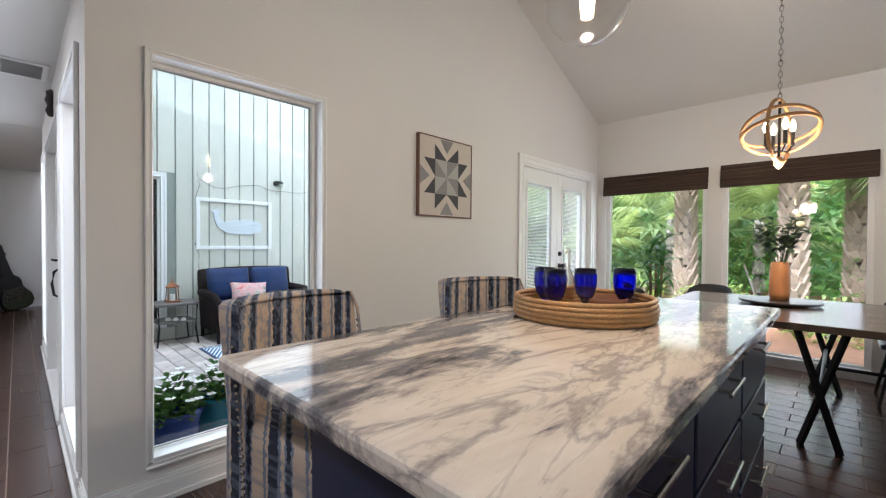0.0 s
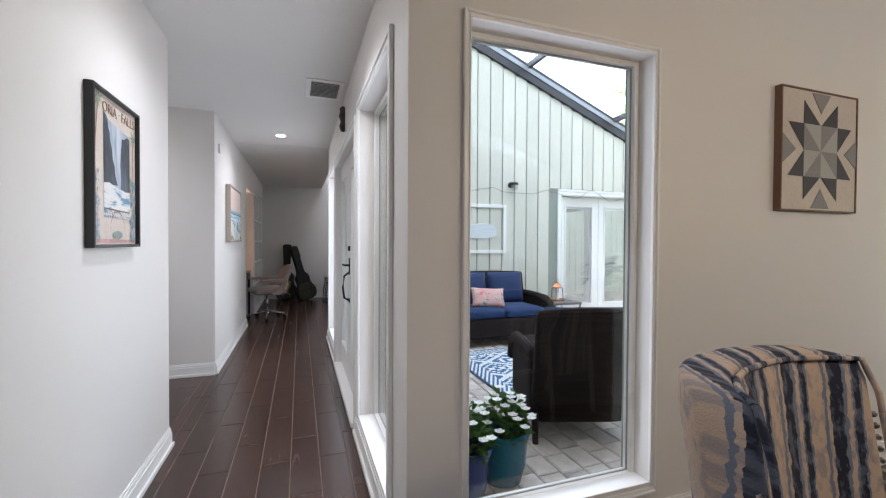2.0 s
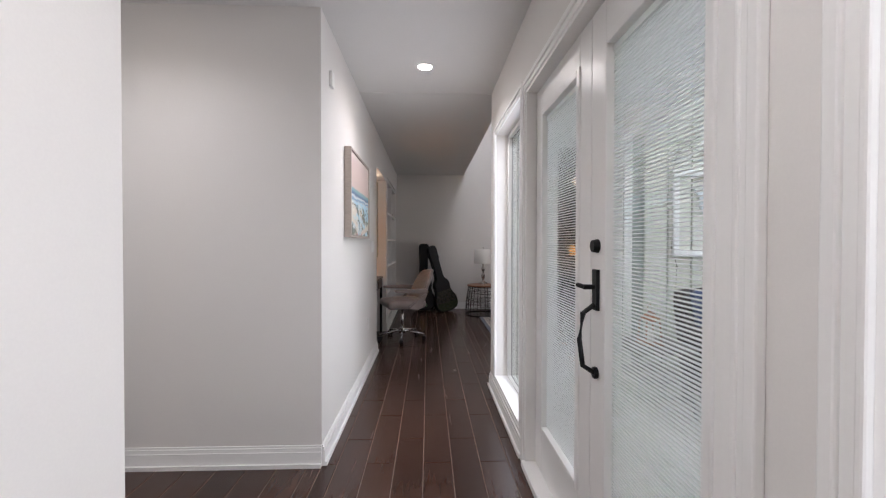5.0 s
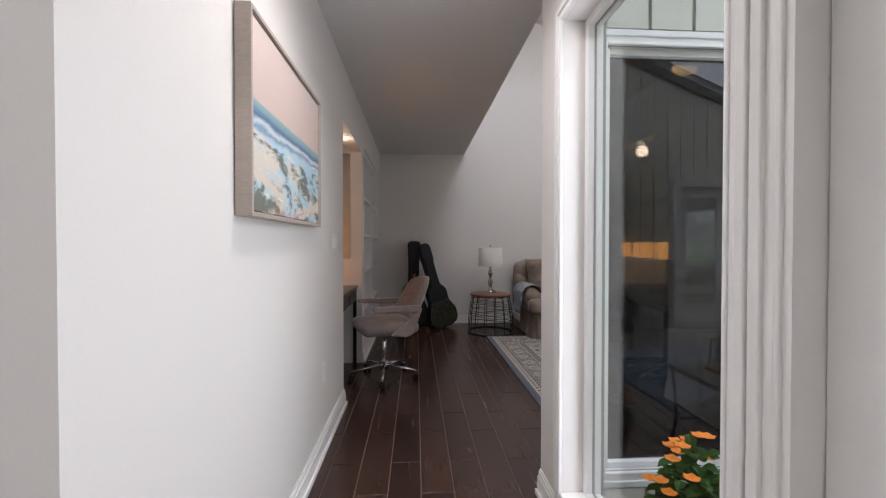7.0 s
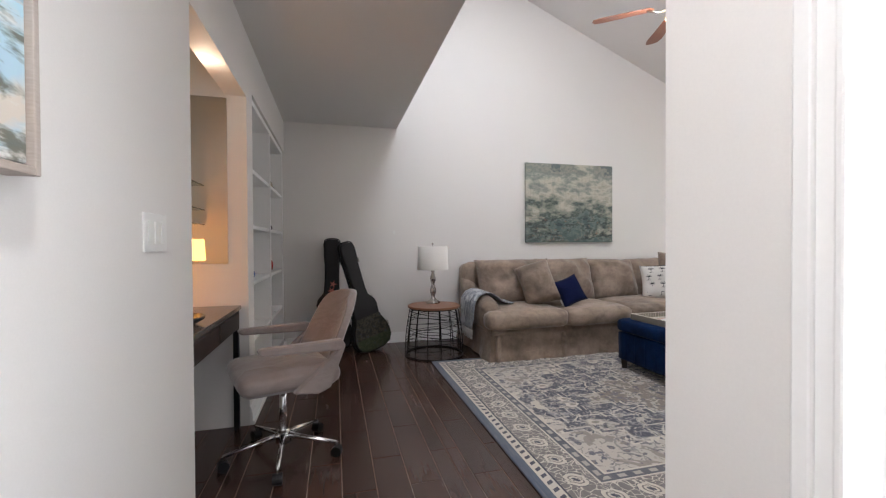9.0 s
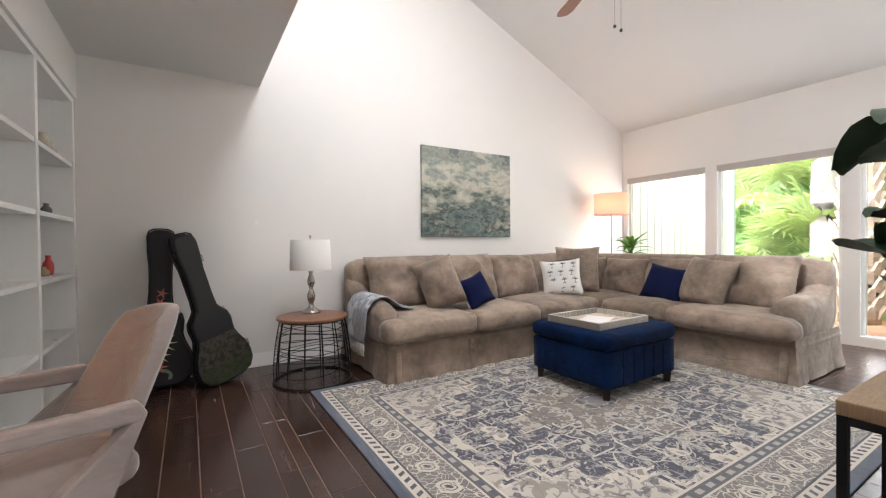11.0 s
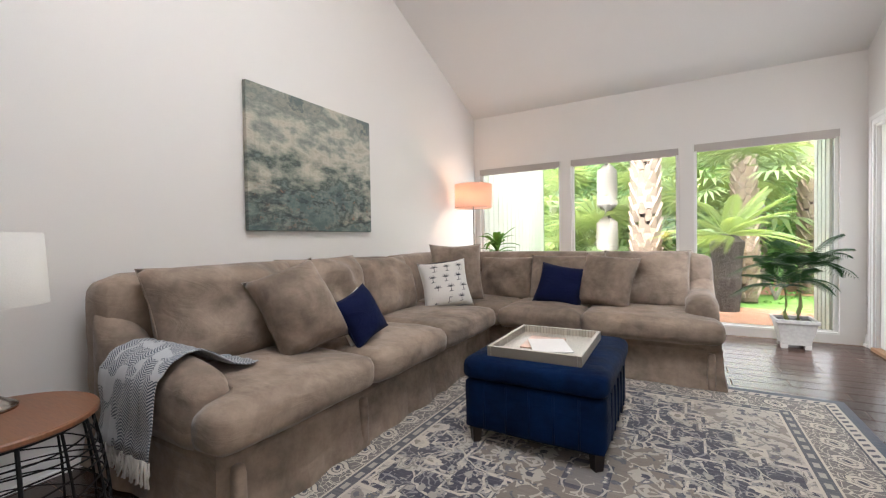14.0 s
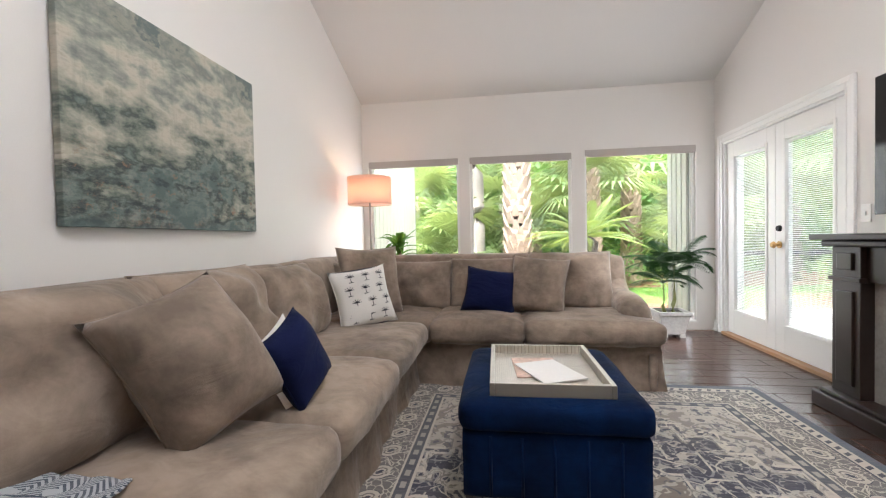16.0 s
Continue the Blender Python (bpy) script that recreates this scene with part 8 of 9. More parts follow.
cc = mixc(t, mathn(t, "LESS_THAN", ed, 0.17), cc, mixc(t, zz, blue_, wht))
cc = mixc(t, mathn(t, "LESS_THAN", ed, 0.025), cc, (0.05, 0.08, 0.15))
t.links.new(cc, b.inputs["Base Color"])
b.inputs["Roughness"].default_value = 0.9
bump(t, b, noise_tex(t, coords(t), 200, 2), 0.3, 0.003)
orug = part("outdoor_rug", box(-0.98, 0.98, -1.22, 1.22, 0, 0.008), m, bevel=0.002)
orug.location = (-4.52, 2.72, COURT + 0.006)
tagged(orug, "blue and white geometric outdoor rug on the pavers", "rug")

# flower pots
GREENF = leaf_mat("impatiens_leaf", (0.05, 0.115, 0.03))


def flower_pot(x, y, r, h, glaze, petal, label, n=120, seed=1, grow=0.25):
    ob = thing("flower_pot", x, y, COURT, label=label, category="plant", group="courtyard flower pots")
    part("pot", lathe([(0, 0), (r * 0.72, 0), (r * 0.9, h * 0.35), (r * 0.97, h * 0.8), (r * 1.04, h * 0.9), (r * 1.04, h), (r * 0.9, h), (r * 0.88, h * 0.9), (0, h * 0.9)], 36), glaze, ob, "glazed round pot", smooth=True)
    q = random.Random(seed)
    lv = bmesh.new()
    for i in range(n * 2):
        a, rr, zz_ = q.uniform(0, 6.28), r * 1.3 * q.random() ** 0.5, q.random()
        strap_leaf(lv, (rr * 0.7 * math.cos(a), rr * 0.7 * math.sin(a), h * 0.86 + grow * zz_ * (1 - 0.45 * (rr / r) ** 2)), a + q.uniform(-0.8, 0.8), q.uniform(0.0, 1.1), q.uniform(0.05, 0.085), q.uniform(0.03, 0.045), 0.3, n=3)
    fo = part("foliage", lv, GREENF, ob, "dense green leaves")
    fo["kind"] = "stuff"
    for i in range(22):
        a, rr = q.uniform(0, 6.28), r * 1.25 * q.random() ** 0.5
        c = Vector((rr * math.cos(a), rr * math.sin(a), h * 0.9 + grow + 0.03 * q.random() - 0.5 * grow * (rr / r) ** 2))
        fb2 = bmesh.new()
        for k in range(5):
            b2 = 2 * math.pi * k / 5
            tip = c + Vector((0.030 * math.cos(b2), 0.030 * math.sin(b2), 0.010))
            sd = Vector((-math.sin(b2), math.cos(b2), 0)) * 0.017
            fb2.faces.new([fb2.verts.new(p) for p in (c, c * 0.4 + tip * 0.6 + sd, tip, c * 0.4 + tip * 0.6 - sd)])
        part("blossom", fb2, petal, ob, "small open blossom")
    return ob


IMPW, MARI = plain("white_impatiens", (0.78, 0.78, 0.74), 0.7, vary=0.05), plain("orange_marigold", (0.75, 0.22, 0.015), 0.7, vary=0.2)
flower_pot(-2.86, 0.645, 0.150, 0.29, plain("cobalt_glaze", (0.015, 0.035, 0.17), 0.15, vary=0.3), IMPW, "cobalt blue glazed pot of white impatiens", seed=3)
flower_pot(-2.96, 0.93, 0.145, 0.29, plain("teal_glaze", (0.015, 0.13, 0.20), 0.15, vary=0.3), IMPW, "teal glazed pot of white impatiens", seed=5)
flower_pot(-6.06, 0.66, 0.13, 0.28, plain("clay_glaze", (0.12, 0.07, 0.04), 0.4, vary=0.3), MARI, "brown pot of orange marigolds by the window", seed=7, grow=0.26)

# whale sign in a white frame, sconce, string lights
wf_ = thing("whale_sign", XEO + 0.03, 2.22, 1.10, label="white wooden whale silhouette in a white frame on siding", category="wall art")
fb3 = bmesh.new()
frame_boards(fb3, "y", -0.52, 0.52, 0.0, 0.03, 0, 0.72, 0.05)
part("frame", fb3, TRIM, wf_, "white wooden frame", bevel=0.004)
wh = [(-0.36, 0.58), (-0.30, 0.54), (-0.26, 0.575), (-0.20, 0.56), (-0.235, 0.50), (-0.22, 0.44), (-0.15, 0.39), (-0.05, 0.415), (0.10, 0.44), (0.25, 0.43), (0.36, 0.39), (0.37, 0.30), (0.34, 0.25), (0.22, 0.225), (0.16, 0.20), (0.12, 0.225), (0.02, 0.215), (-0.12, 0.235), (-0.24, 0.31), (-0.29, 0.42), (-0.295, 0.50)]
part("whale", prism(wh, 0.02, m=pose(0.022, 0, 0, 0, 0, 90)), plain("washed_white", (0.62, 0.66, 0.68), 0.7, vary=0.2, big=4, stretch=(1, 1, 6)), wf_, "white-washed whale cut-out", bevel=0.003)
sc = thing("wall_sconce", XEO + 0.03, 2.82, 2.05, label="small caged wall lamp on the siding", category="lamp")
part("back_plate", rod((0, 0, 0.07), (0.015, 0, 0.07), 0.045, seg=20), BLACK, sc)
part("arm", tube([(0.015, 0, 0.07), (0.08, 0, 0.09), (0.11, 0, 0.08)], 0.008, 6), BLACK, sc)
part("cap", lathe([(0, 0.10), (0.03, 0.095), (0.065, 0.07), (0.06, 0.065), (0, 0.065)], 20, centre=(0.12, 0, 0)), BLACK, sc, smooth=True)
part("glass", lathe([(0.045, 0.065), (0.048, 0.0), (0.03, -0.02), (0, -0.025)], 20, centre=(0.12, 0, 0)), pane_mat("lamp_glass", (0.9, 0.92, 0.9), 2.0), sc, smooth=True)
ob = thing("string_lights", 0, 0, 0, label="dark wire of small unlit string lights across the siding", category="string lights")
pts = []
for i in range(61):
    y = 1.75 + 3.6 * i / 60
    pts.append((XEO + 0.04, y, 2.10 - 0.12 * abs(math.sin(y * 3.7)) + 0.03 * math.sin(y * 9)))
part("wire", tube(pts, 0.0025, 4), BLACK, ob)
pts2 = [(XEO + 0.04, 1.72 + 0.03 * math.sin(k * 1.9), 2.15 - 0.16 * k) for k in range(9)]
part("wire", tube(pts2, 0.0025, 4), BLACK, ob)
for p in pts[::3] + pts2[1:]:
    part("bulb", lathe([(0, -0.035), (0.009, -0.028), (0.011, -0.015), (0.006, 0.0), (0, 0.0)], 8, centre=p), pane_mat("fairy_bulb", (0.9, 0.9, 0.88), 2.0) if "fairy_bulb" not in bpy.data.materials else bpy.data.materials["fairy_bulb"], ob)


def patio_chair(x, y, turn):
    ob = thing("patio_chair", x, y, COURT, turn, label="dark metal patio dining chair with mesh sling", category="chair", group="patio dining chairs")
    part("seat", box(-0.24, 0.24, -0.22, 0.22, 0.42, 0.435), BLACK, ob, "dark sling seat", bevel=0.006)
    part("backrest", box(-0.24, 0.24, -0.006, 0.006, 0.0, 0.46, m=pose(0, 0.22, 0.46, -12, 0, 0)), BLACK, ob, "dark sling back")
    for s in (-1, 1):
        part("arm_frame", tube([(s * 0.27, -0.24, 0), (s * 0.27, -0.24, 0.62), (s * 0.27, 0.24, 0.64), (s * 0.27, 0.20, 0.40), (s * 0.27, 0.28, 0)], 0.013, 6), BLACK, ob, "bent tube frame", smooth=True)
        part("back_post", tube([(s * 0.25, 0.20, 0.42), (s * 0.25, 0.32, 0.94)], 0.013, 6), BLACK, ob)
    return ob


pc = patio_chair(-5.15, 4.55, 65)
copy_thing(pc, pose(-3.6, 4.9, COURT, 0, 0, -90))
pt_ = thing("patio_table", -4.35, 4.75, COURT, label="dark metal patio dining table", category="table")
part("tabletop", lathe([(0, 0.70), (0.55, 0.70), (0.56, 0.715), (0.55, 0.73), (0, 0.73)], 40), plain("patio_glass", (0.10, 0.11, 0.115), 0.1), pt_, bevel=0.003)
for k in range(4):
    a = math.pi / 4 + math.pi / 2 * k
    part("leg", tube([(0.42 * math.cos(a), 0.42 * math.sin(a), 0), (0.36 * math.cos(a), 0.36 * math.sin(a), 0.35), (0.40 * math.cos(a), 0.40 * math.sin(a), 0.70)], 0.016, 6), BLACK, pt_)
kg = thing("kettle_grill", -3.05, 5.45, COURT, label="black kettle charcoal grill on three legs", category="grill")
part("bowl", lathe([(0, 0.48), (0.12, 0.49), (0.22, 0.55), (0.275, 0.66), (0.28, 0.70)], 32), plain("black_enamel", (0.012, 0.012, 0.014), 0.12), kg, smooth=True)
part("lid", lathe([(0.285, 0.70), (0.28, 0.74), (0.23, 0.84), (0.13, 0.90), (0, 0.915)], 32), bpy.data.materials["black_enamel"], kg, smooth=True)
part("handle", tube([(-0.06, 0, 0.90), (-0.05, 0, 0.95), (0.05, 0, 0.95), (0.06, 0, 0.90)], 0.01, 6), BLACK, kg)
for k in range(3):
    a = 2.1 * k + 0.4
    part("leg", rod((0.30 * math.cos(a), 0.30 * math.sin(a), 0), (0.15 * math.cos(a), 0.15 * math.sin(a), 0.55), 0.013), NICKEL, kg)
for k in (0, 1):
    a = 2.1 * k + 0.4
    part("wheel", rod((0.30 * math.cos(a) - 0.015, 0.30 * math.sin(a), 0.075), (0.30 * math.cos(a) + 0.02, 0.30 * math.sin(a), 0.075), 0.075, seg=20), BLACK, kg)

# ---- garden ----
TRUNKB = plain("booted_trunk", (0.20, 0.14, 0.095), 0.9, vary=0.4, big=7, fine=30, relief=0.7, depth=0.02)
TRUNKS = plain("smooth_trunk", (0.20, 0.17, 0.14), 0.9, vary=0.3, big=5, fine=30, relief=0.5, stretch=(1, 1, 4), depth=0.02)
BOOT = plain("palm_boot", (0.25, 0.185, 0.135), 0.9, vary=0.35, big=8, fine=40, relief=0.5)
FAN = leaf_mat("fan_palm_leaf", (0.15, 0.20, 0.09), 0.45)
BUSH = leaf_mat("shrub_leaf", (0.08, 0.155, 0.045), 0.6)
BRIGHT = leaf_mat("light_leaf", (0.18, 0.24, 0.08), 0.45)
gr_ = random.Random(21)


def fan_leaf(bm, base, a, up, stalk, r, n=17):
    """A fan-palm leaf: a stalk and a half-round spray of blades."""
    d = Vector((math.cos(up) * math.cos(a), math.cos(up) * math.sin(a), math.sin(up)))
    side = Vector((-math.sin(a), math.cos(a), 0))
    hub = Vector(base) + d * stalk - Vector((0, 0, 0.15 * stalk))
    tube([base, (Vector(base) + hub) / 2 + Vector((0, 0, 0.05)), hub], 0.012, 3, bm=bm)
    down = d.cross(side)
    for i in range(n):
        th = -2.1 + 4.2 * i / (n - 1)
        way = d * math.cos(th) + side * math.sin(th)
        ln = r * (0.72 + 0.28 * math.cos(th)) * gr_.uniform(0.9, 1.05)
        tip = hub + way * ln - Vector((0, 0, ln * 0.28))
        wd = way.cross(down).normalized() * ln * 0.048
        md = hub + way * ln * 0.55 - Vector((0, 0, 0.02))
        bm.faces.new([bm.verts.new(p) for p in (hub, md - wd, tip, md + wd)])


def palm_tree(x, y, h, r, booted, leaves=30, spread=1.0, label="tall fan palm with a rough trunk", lean=0.0, low=-0.5):
    ob = thing("palm_tree", x, y, -0.2, label=label, category="tree", group="garden palms")
    n = 14
    pts = [(lean * (i / n) ** 2 * h, 0.03 * math.sin(i), h * i / n) for i in range(n + 1)]
    part("trunk", tube(pts, r, 16, taper=lambda s: 1.15 - 0.3 * s), TRUNKB if booted else TRUNKS, ob, "rough palm trunk" if booted else "smooth grey palm trunk", smooth=True)
    if booted:
        bt_ = bmesh.new()
        z, k = 0.1, 0
        while z < h:
            for j in range(7):
                a = 2 * math.pi * (j + 0.5 * (k % 2)) / 7 + gr_.uniform(-0.08, 0.08)
                c, s = math.cos(a), math.sin(a)
                cx = lean * (z / h) ** 2 * h
                rr = r * (1.12 - 0.3 * z / h)
                sd = Vector((-s, c, 0)) * 0.055
                p0 = Vector((cx + rr * c, rr * s, z))
                tip = p0 + Vector((c * 0.07, s * 0.07, 0.20))
                q = [p0 - sd * 1.3, p0 + sd * 1.3, tip + sd * 0.5, tip - sd * 0.5]
                inn = [v_ - Vector((c, s, 0)) * 0.05 for v_ in q]
                vo, vi = [bt_.verts.new(v_) for v_ in q], [bt_.verts.new(v_) for v_ in inn]
                bt_.faces.new(vo)
                for e in range(4):
                    bt_.faces.new((vo[e], vo[(e + 1) % 4], vi[(e + 1) % 4], vi[e]))
            z += 0.13
            k += 1
        o2 = part("leaf_boots", bt_, BOOT, ob, "criss-cross cut leaf bases")
        o2["kind"] = "stuff"
    cr = bmesh.new()
    top_ = (lean * h, 0, h)
    for i in range(leaves):
        fan_leaf(cr, (top_[0], top_[1], top_[2] + gr_.uniform(-0.25, 0.15)), i * 2.4, gr_.uniform(low, 1.3), gr_.uniform(0.5, 0.9) * spread, gr_.uniform(0.6, 0.95) * spread)
    part("crown", cr, FAN, ob, "crown of green fan leaves")
    return ob


palm_tree(-8.62, 8.4, 4.9, 0.21, True, 34, 1.1, "thick palm with criss-cross leaf bases on its trunk")
palm_tree(-9.55, 10.4, 5.6, 0.22, False, 30, 1.1, "palm with a smooth pale trunk")
palm_tree(-7.05, 9.7, 2.6, 0.19, True, 34, 1.1, "palm with a rough orange-brown trunk")
palm_tree(-5.7, 11.5, 3.4, 0.20, True, 30, 1.2)
palm_tree(-2.25, 9.4, 3.2, 0.17, True, 30, 1.1, "garden palm with an orange-brown trunk")
palm_tree(-0.55, 8.8, 3.6, 0.16, True, 30, 1.1, "garden palm with an orange-brown trunk")
palm_tree(0.25, 9.8, 3.4, 0.17, True, 30, 1.1, "garden palm with an orange-brown trunk")
palm_tree(1.1, 9.0, 3.0, 0.16, True, 26, 1.1, "garden palm with an orange-brown trunk")
for x, y, h, s in ((-10.7, 11.6, 0.9, 1.0), (-9.9, 11.4, 1.3, 1.2), (-8.0, 11.6, 1.5, 1.2), (-6.4, 12.6, 2.0, 1.3), (-4.6, 10.8, 1.2, 1.2), (-11.5, 13.0, 2.4, 1.4), (-3.4, 12.6, 2.2, 1.4), (-1.4, 12.4, 2.0, 1.3), (1.8, 12.4, 2.2, 1.3), (-8.9, 13.6, 2.6, 1.3)):
    palm_tree(x, y, h, 0.12, False, 30, s, "young fan palm in the garden", low=-0.2)
# sago palm
sg = thing("sago_palm", -7.42, 8.4, -0.2, label="sago palm with a shaggy dark trunk and feather fronds", category="tree")
part("trunk", lathe([(0, 0), (0.17, 0.0), (0.20, 0.3), (0.21, 0.8), (0.25, 1.15), (0.12, 1.27), (0, 1.28)], 18), plain("shaggy_trunk", (0.032, 0.022, 0.015), 0.95, vary=0.6, fine=25, relief=1.0, depth=0.03), sg)
for i in range(34):
    bm = bmesh.new()
    frond(bm, (0, 0, 1.24), i * 2.4, gr_.uniform(0.1, 1.2), gr_.uniform(0.95, 1.35), gr_.uniform(0.2, 0.5), 30, 0.17, blade=0.010)
    part("frond", bm, BRIGHT if i % 3 else FAN, sg)


def shrub(x, y, r, h, material, label, n=260, big=0.13):
    ob = thing("shrub", x, y, -0.2, label=label, category="shrub", group="garden shrubs")
    lv = bmesh.new()
    for i in range(n):
        a, e = gr_.uniform(0, 6.28), gr_.random()
        rr = r * (0.55 + 0.5 * gr_.random()) * math.sqrt(max(0.05, 1 - (e - 0.3) ** 2))
        strap_leaf(lv, (rr * math.cos(a), rr * math.sin(a), h * e), a + gr_.uniform(-0.7, 0.7), gr_.uniform(-0.2, 1.1), big * gr_.uniform(0.8, 1.6), big * 0.42, 0.4, n=2)
    part("crown", lv, material, ob, "ragged leafy crown")
    for k in range(5):
        part("stem", rod((0, 0, 0), (r * 0.5 * math.cos(k * 1.3), r * 0.5 * math.sin(k * 1.3), h * 0.8), 0.018, 0.008, 6), TRUNKS, ob)
    return ob


for x, y, r, h, mt in ((-10.2, 8.3, 0.5, 0.8, BRIGHT), (-9.2, 9.4, 0.5, 0.7, BUSH), (-8.1, 9.4, 0.5, 0.6, BRIGHT), (-6.5, 10.2, 0.7, 1.1, BUSH), (-5.3, 9.6, 0.6, 0.9, BRIGHT), (-2.9, 8.6, 0.6, 0.8, BRIGHT), (-1.6, 8.4, 0.6, 0.7, BRIGHT), (-1.0, 9.7, 0.8, 1.3, BUSH), (0.6, 9.6, 0.8, 1.2, BUSH), (-0.1, 8.2, 0.5, 0.6, BRIGHT), (1.6, 8.8, 0.7, 1.0, BUSH)):
    shrub(x, y, r, h, mt, "leafy bright green garden shrub" if mt is BRIGHT else "dense dark green garden shrub")
# woods behind
for nm, y0, y1, n, mt, zt in (("woods_near", 13.5, 16.0, 5200, BUSH, 6.0), ("woods_far", 16.0, 20.0, 5200, FAN, 8.5)):
    verts, faces = [], []
    for i in range(n):
        x, y = gr_.uniform(-22, 10), gr_.uniform(y0, y1)
        z = zt * gr_.random() ** 0.8 * (0.75 + 0.3 * noise.noise(Vector((x * 0.35, y * 0.3, 2))))
        s = gr_.uniform(0.15, 0.42)
        q = Euler((gr_.uniform(-1, 1), gr_.uniform(-1, 1), gr_.uniform(0, 6.28))).to_matrix()
        k = len(verts)
        verts += [tuple(Vector((x, y, z - 0.2)) + q @ Vector(p) * s) for p in ((-1, 0, 0), (0, -0.4, 0.1), (1, 0, 0), (0, 0.4, 0.1))]
        faces.append((k, k + 1, k + 2, k + 3))
    me = bpy.data.meshes.new(nm)
    me.from_pydata(verts, [], faces)
    me.materials.append(mt)
    tagged(new(nm, me), "dense green woods behind the garden", "trees", kind="stuff")
# dark hedge mass behind the leaves
hb = bmesh.new()
bmesh.ops.create_grid(hb, x_segments=90, y_segments=24, size=1, matrix=pose(-6, 21, 3.0, 90) @ Matrix.Diagonal((24, 4.5, 1, 1)))
for v_ in hb.verts:
    v_.co.y += 1.2 * noise.noise(v_.co * 0.6)
    v_.co.z += 1.4 * noise.noise(Vector((v_.co.x * 0.4, 0, 7))) * (v_.co.z > 3)
tagged(part("backdrop_hedge", hb, plain("far_foliage", (0.06, 0.12, 0.035), 0.9, vary=0.7, big=1.5, fine=9, relief=1.0, depth=0.2)), "far dark green tree line", "trees", kind="structure")
# a broadleaf tree beyond the kitchen roof
tr_ = thing("broadleaf_tree", 7.5, 4.5, -0.2, label="tall broadleaf tree rising behind the roof", category="tree")
part("trunk", tube([(0, 0, 0), (0.1, 0, 2), (0, 0.1, 4), (0.2, 0, 6)], 0.22, 10, taper=lambda s: 1.2 - 0.7 * s), TRUNKS, tr_, smooth=True)
for k in range(7):
    a = k * 2.4
    part("limb", tube([(0.05, 0, 3.2 + 0.35 * k), (1.0 * math.cos(a), 1.0 * math.sin(a), 4.4 + 0.35 * k), (2.0 * math.cos(a), 2.0 * math.sin(a), 5.0 + 0.4 * k)], 0.07, 6, taper=lambda s: 1 - 0.7 * s), TRUNKS, tr_, smooth=True)
lv = bmesh.new()
for i in range(2600):
    k = i % 7
    a = k * 2.4
    c = Vector((1.7 * math.cos(a), 1.7 * math.sin(a), 5.0 + 0.4 * k)) + Vector((gr_.gauss(0, 0.75), gr_.gauss(0, 0.75), gr_.gauss(0, 0.55)))
    q = Euler((gr_.uniform(-1, 1), gr_.uniform(-1, 1), gr_.uniform(0, 6.28))).to_matrix()
    lv.faces.new([lv.verts.new(c + q @ Vector(p) * 0.13) for p in ((-1, 0, 0), (0, -0.45, 0), (1, 0, 0), (0, 0.45, 0))])
part("crown", lv, BUSH, tr_, "airy crown of small leaves")

# ---- floor planks and paving stones ----
fl_slab = bpy.data.objects["floor_slab"]
PW, PL = 0.1565, 0.6275
pm = bmesh.new()
b0, b1 = 0.0022, 0.0035
vs_ = [pm.verts.new((sx * (PL / 2 - b0 - e), sy * (PW / 2 - b0 - e), z)) for e, z in ((0, -0.003), (0, -0.0015), (b1 * 0.5, 0.0)) for sx, sy in ((-1, -1), (1, -1), (1, 1), (-1, 1))]
for L in (0, 4):
    for k in range(4):
        pm.faces.new((vs_[L + k], vs_[L + (k + 1) % 4], vs_[L + 4 + (k + 1) % 4], vs_[L + 4 + k]))
pm.faces.new(vs_[8:12])
plank_mesh = bpy.data.meshes.new("plank")
pm.to_mesh(plank_mesh)
pm.free()
plank_mesh.materials.append(PLANK)
AREAS = ((-10.6, 3.6, -0.91, 0.2), (-10.6, -6.57, 0.2, 5.5), (-2.283, 3.6, 0.2, 5.25), (-5.24, -3.8, -2.6, -0.91), (-2.3, 3.6, -3.6, -0.91), (-8.66, -7.62, -1.6, -0.91))
near, rest = [], []
row = 0
y = -0.047 - 23.5 * PW
while y < 5.5:
    x = (-7.765, -7.415)[row % 2] - 6 * PL + PL / 2
    while x < 3.6 + PL:
        # a plank counts where it lies on a floor; its ends are trimmed to the walls
        for (x0, x1, y0, y1) in AREAS:
            lo, hi, ylo, yhi = max(x - PL / 2, x0), min(x + PL / 2, x1), max(y - PW / 2, y0), min(y + PW / 2, y1)
            if hi - lo > 0.02 and yhi - ylo > 0.02:
                whole = hi - lo > PL - 1e-3 and yhi - ylo > PW - 1e-3
                on_path = (-10.4 < x < -2.6 and -0.91 < y < 0.25) or (-10.4 < x < -6.7 and 0.2 < y < 0.9)
                (near if whole and on_path and len(near) < 300 else rest).append((lo, hi, ylo, yhi))
        x += PL
    y += PW
    row += 1
for lo, hi, ylo, yhi in near:
    ob = new("plank", plank_mesh)
    ob.location = ((lo + hi) / 2, (ylo + yhi) / 2, 0)
    ob.parent = fl_slab
verts, faces = [], []
for lo, hi, ylo, yhi in rest:
    k = len(verts)
    for e, z in ((b0, -0.003), (b0, -0.0015), (b0 + b1 * 0.5, 0.0)):
        verts += [(lo + e, ylo + e, z), (hi - e, ylo + e, z), (hi - e, yhi - e, z), (lo + e, yhi - e, z)]
    for L in (0, 4):
        for j in range(4):
            faces.append((k + L + j, k + L + (j + 1) % 4, k + L + 4 + (j + 1) % 4, k + L + 4 + j))
    faces.append((k + 8, k + 9, k + 10, k + 11))
me = bpy.data.meshes.new("planks")
me.from_pydata(verts, [], faces)
me.materials.append(PLANKS)
pk = new("planks", me)
pk.parent = fl_slab
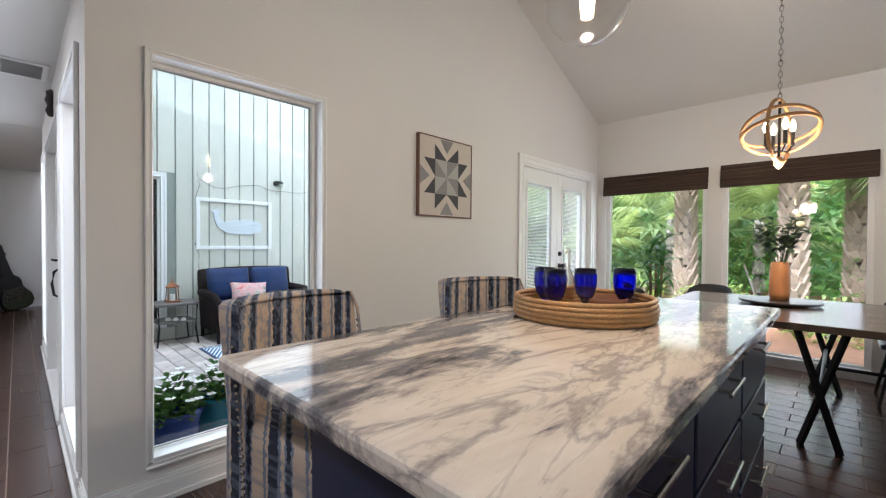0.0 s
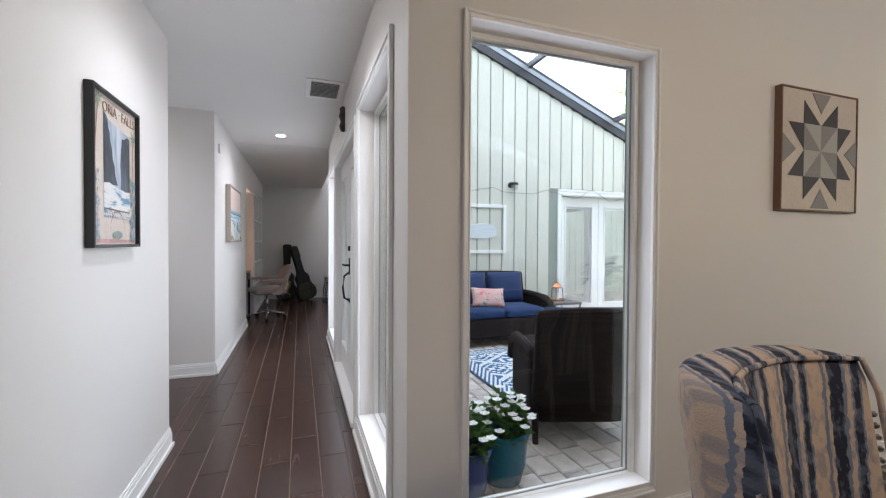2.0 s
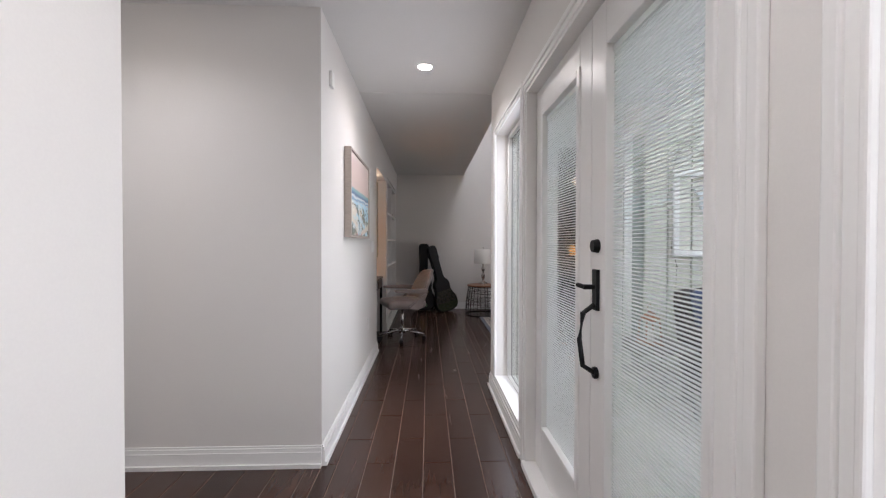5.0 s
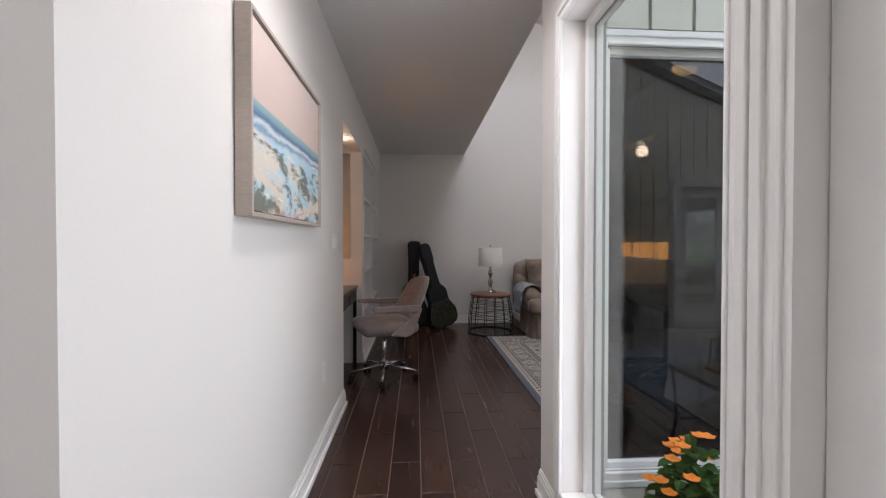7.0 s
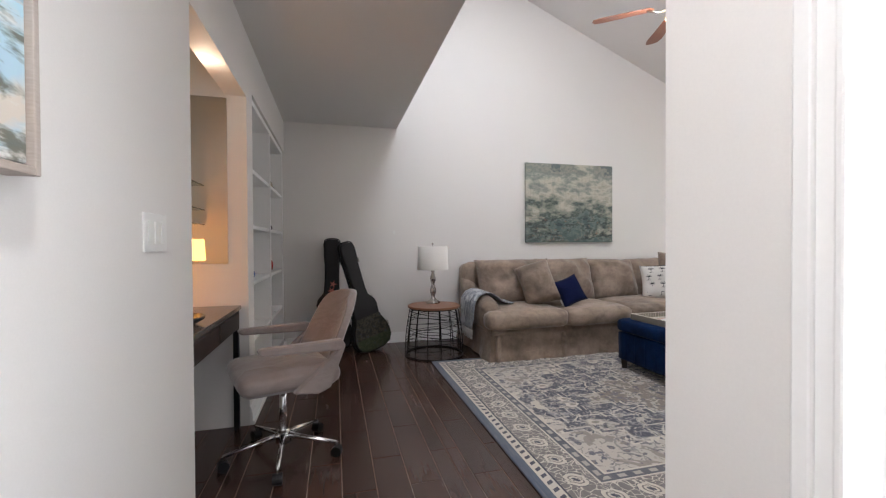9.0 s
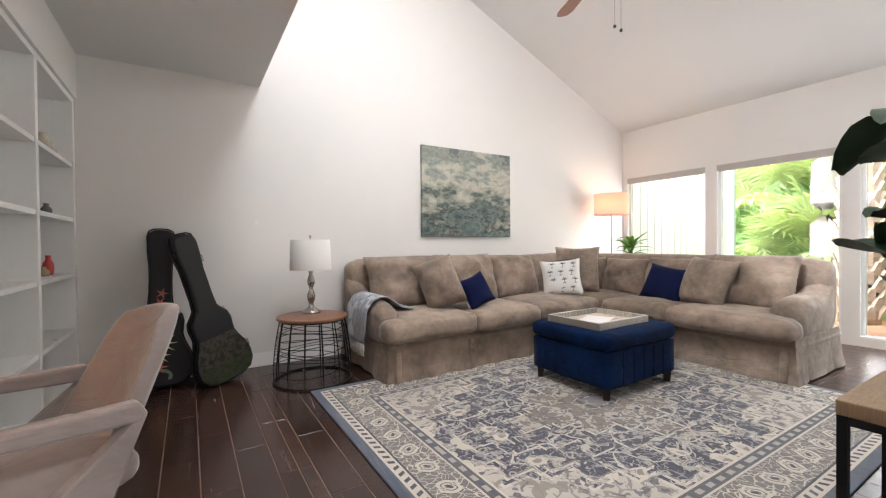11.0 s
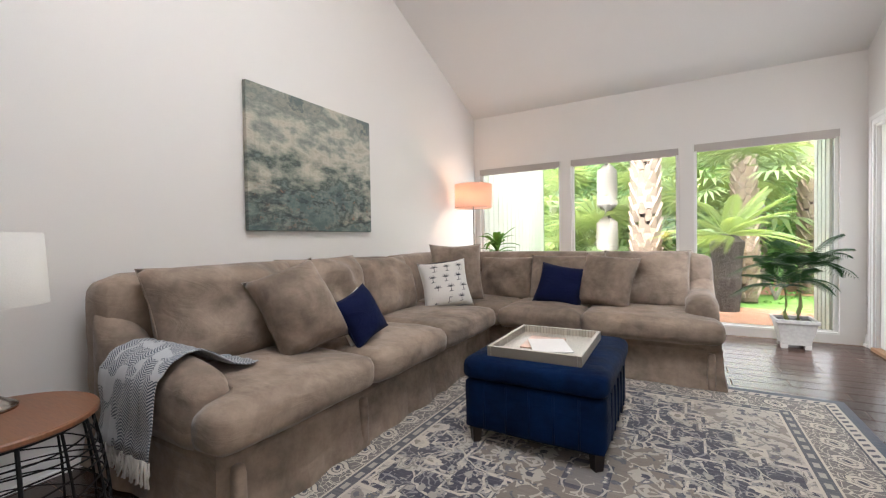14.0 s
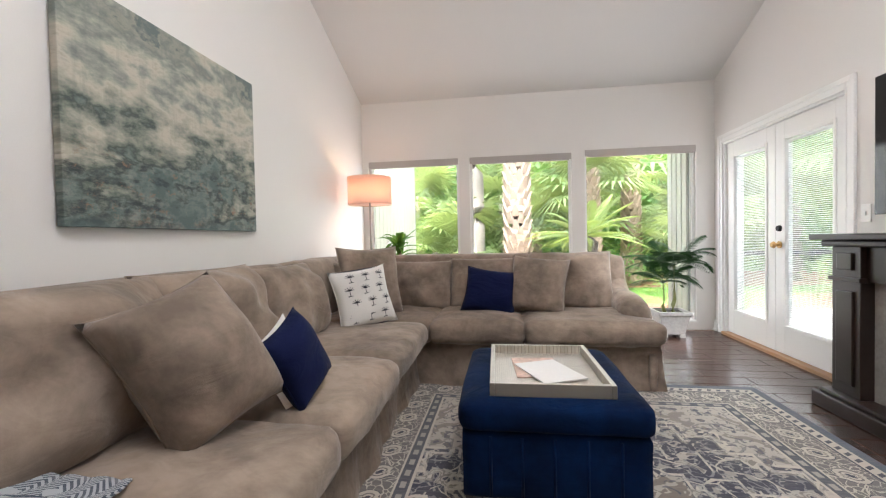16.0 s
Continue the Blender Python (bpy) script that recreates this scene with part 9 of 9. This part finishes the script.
pk["kind"] = "stuff"

pv_bed = bpy.data.objects["pavement_bed"]
pr = random.Random(6)
stones = []
for (w, d) in ((0.20, 0.15), (0.15, 0.15), (0.23, 0.15)):
    for _ in range(3):
        bm = bmesh.new()
        lo = [bm.verts.new((sx * w / 2 * pr.uniform(0.93, 0.99), sy * d / 2 * pr.uniform(0.93, 0.99), -0.02)) for sx, sy in ((-1, -1), (1, -1), (1, 1), (-1, 1))]
        m1 = [bm.verts.new((v_.co.x, v_.co.y, -0.006)) for v_ in lo]
        hi = [bm.verts.new((v_.co.x - math.copysign(0.010, v_.co.x), v_.co.y - math.copysign(0.010, v_.co.y), pr.uniform(-0.001, 0.002))) for v_ in lo]
        for a_, b_ in ((lo, m1), (m1, hi)):
            for k in range(4):
                bm.faces.new((a_[k], a_[(k + 1) % 4], b_[(k + 1) % 4], b_[k]))
        bm.faces.new(hi)
        me = bpy.data.meshes.new("paving_stone")
        bm.to_mesh(me)
        bm.free()
        me.materials.append(PAVER)
        stones.append((w, me))
y, near_n, far = YHO + 0.09, 0, []
while y < 7.3:
    x = XEO + pr.uniform(0.05, 0.15)
    while x < XKO - 0.1:
        w, me = pr.choice(stones)
        if x + w > XKO:
            break
        if near_n < 300 and (y < 2.0 or x < -5.3):
            ob = new("paving_stone", me)
            ob.parent = pv_bed
            near_n += 1
            ob.matrix_world = pose(x + w / 2, y, COURT, 0, 0, pr.choice((0, 180)))
        else:
            far.append((x + w / 2, y, me))
        x += w
    y += 0.152
verts, faces = [], []
for cx, cy, me in far:
    k = len(verts)
    verts += [(v_.co.x + cx, v_.co.y + cy, v_.co.z + COURT) for v_ in me.vertices]
    faces += [tuple(k + i for i in p.vertices) for p in me.polygons]
me = bpy.data.meshes.new("paving_stones")
me.from_pydata(verts, [], faces)
m, t, b = shader("paver_stones")
g_ = t.nodes.new("ShaderNodeNewGeometry")
nz = noise_tex(t, coords(t), 40, 4)
t.links.new(ramp(t, mathn(t, "MULTIPLY_ADD", nz, 0.5, mathn(t, "MULTIPLY", g_.outputs["Random Per Island"], 0.5)), [(0.2, (0.34, 0.30, 0.28)), (0.5, (0.49, 0.43, 0.395)), (0.8, (0.60, 0.55, 0.51))]), b.inputs["Base Color"])
b.inputs["Roughness"].default_value = 0.85
bump(t, b, nz, 0.5, 0.006)
me.materials.append(m)
ps = new("paving_stones", me)
ps.parent = pv_bed
ps["kind"] = "stuff"
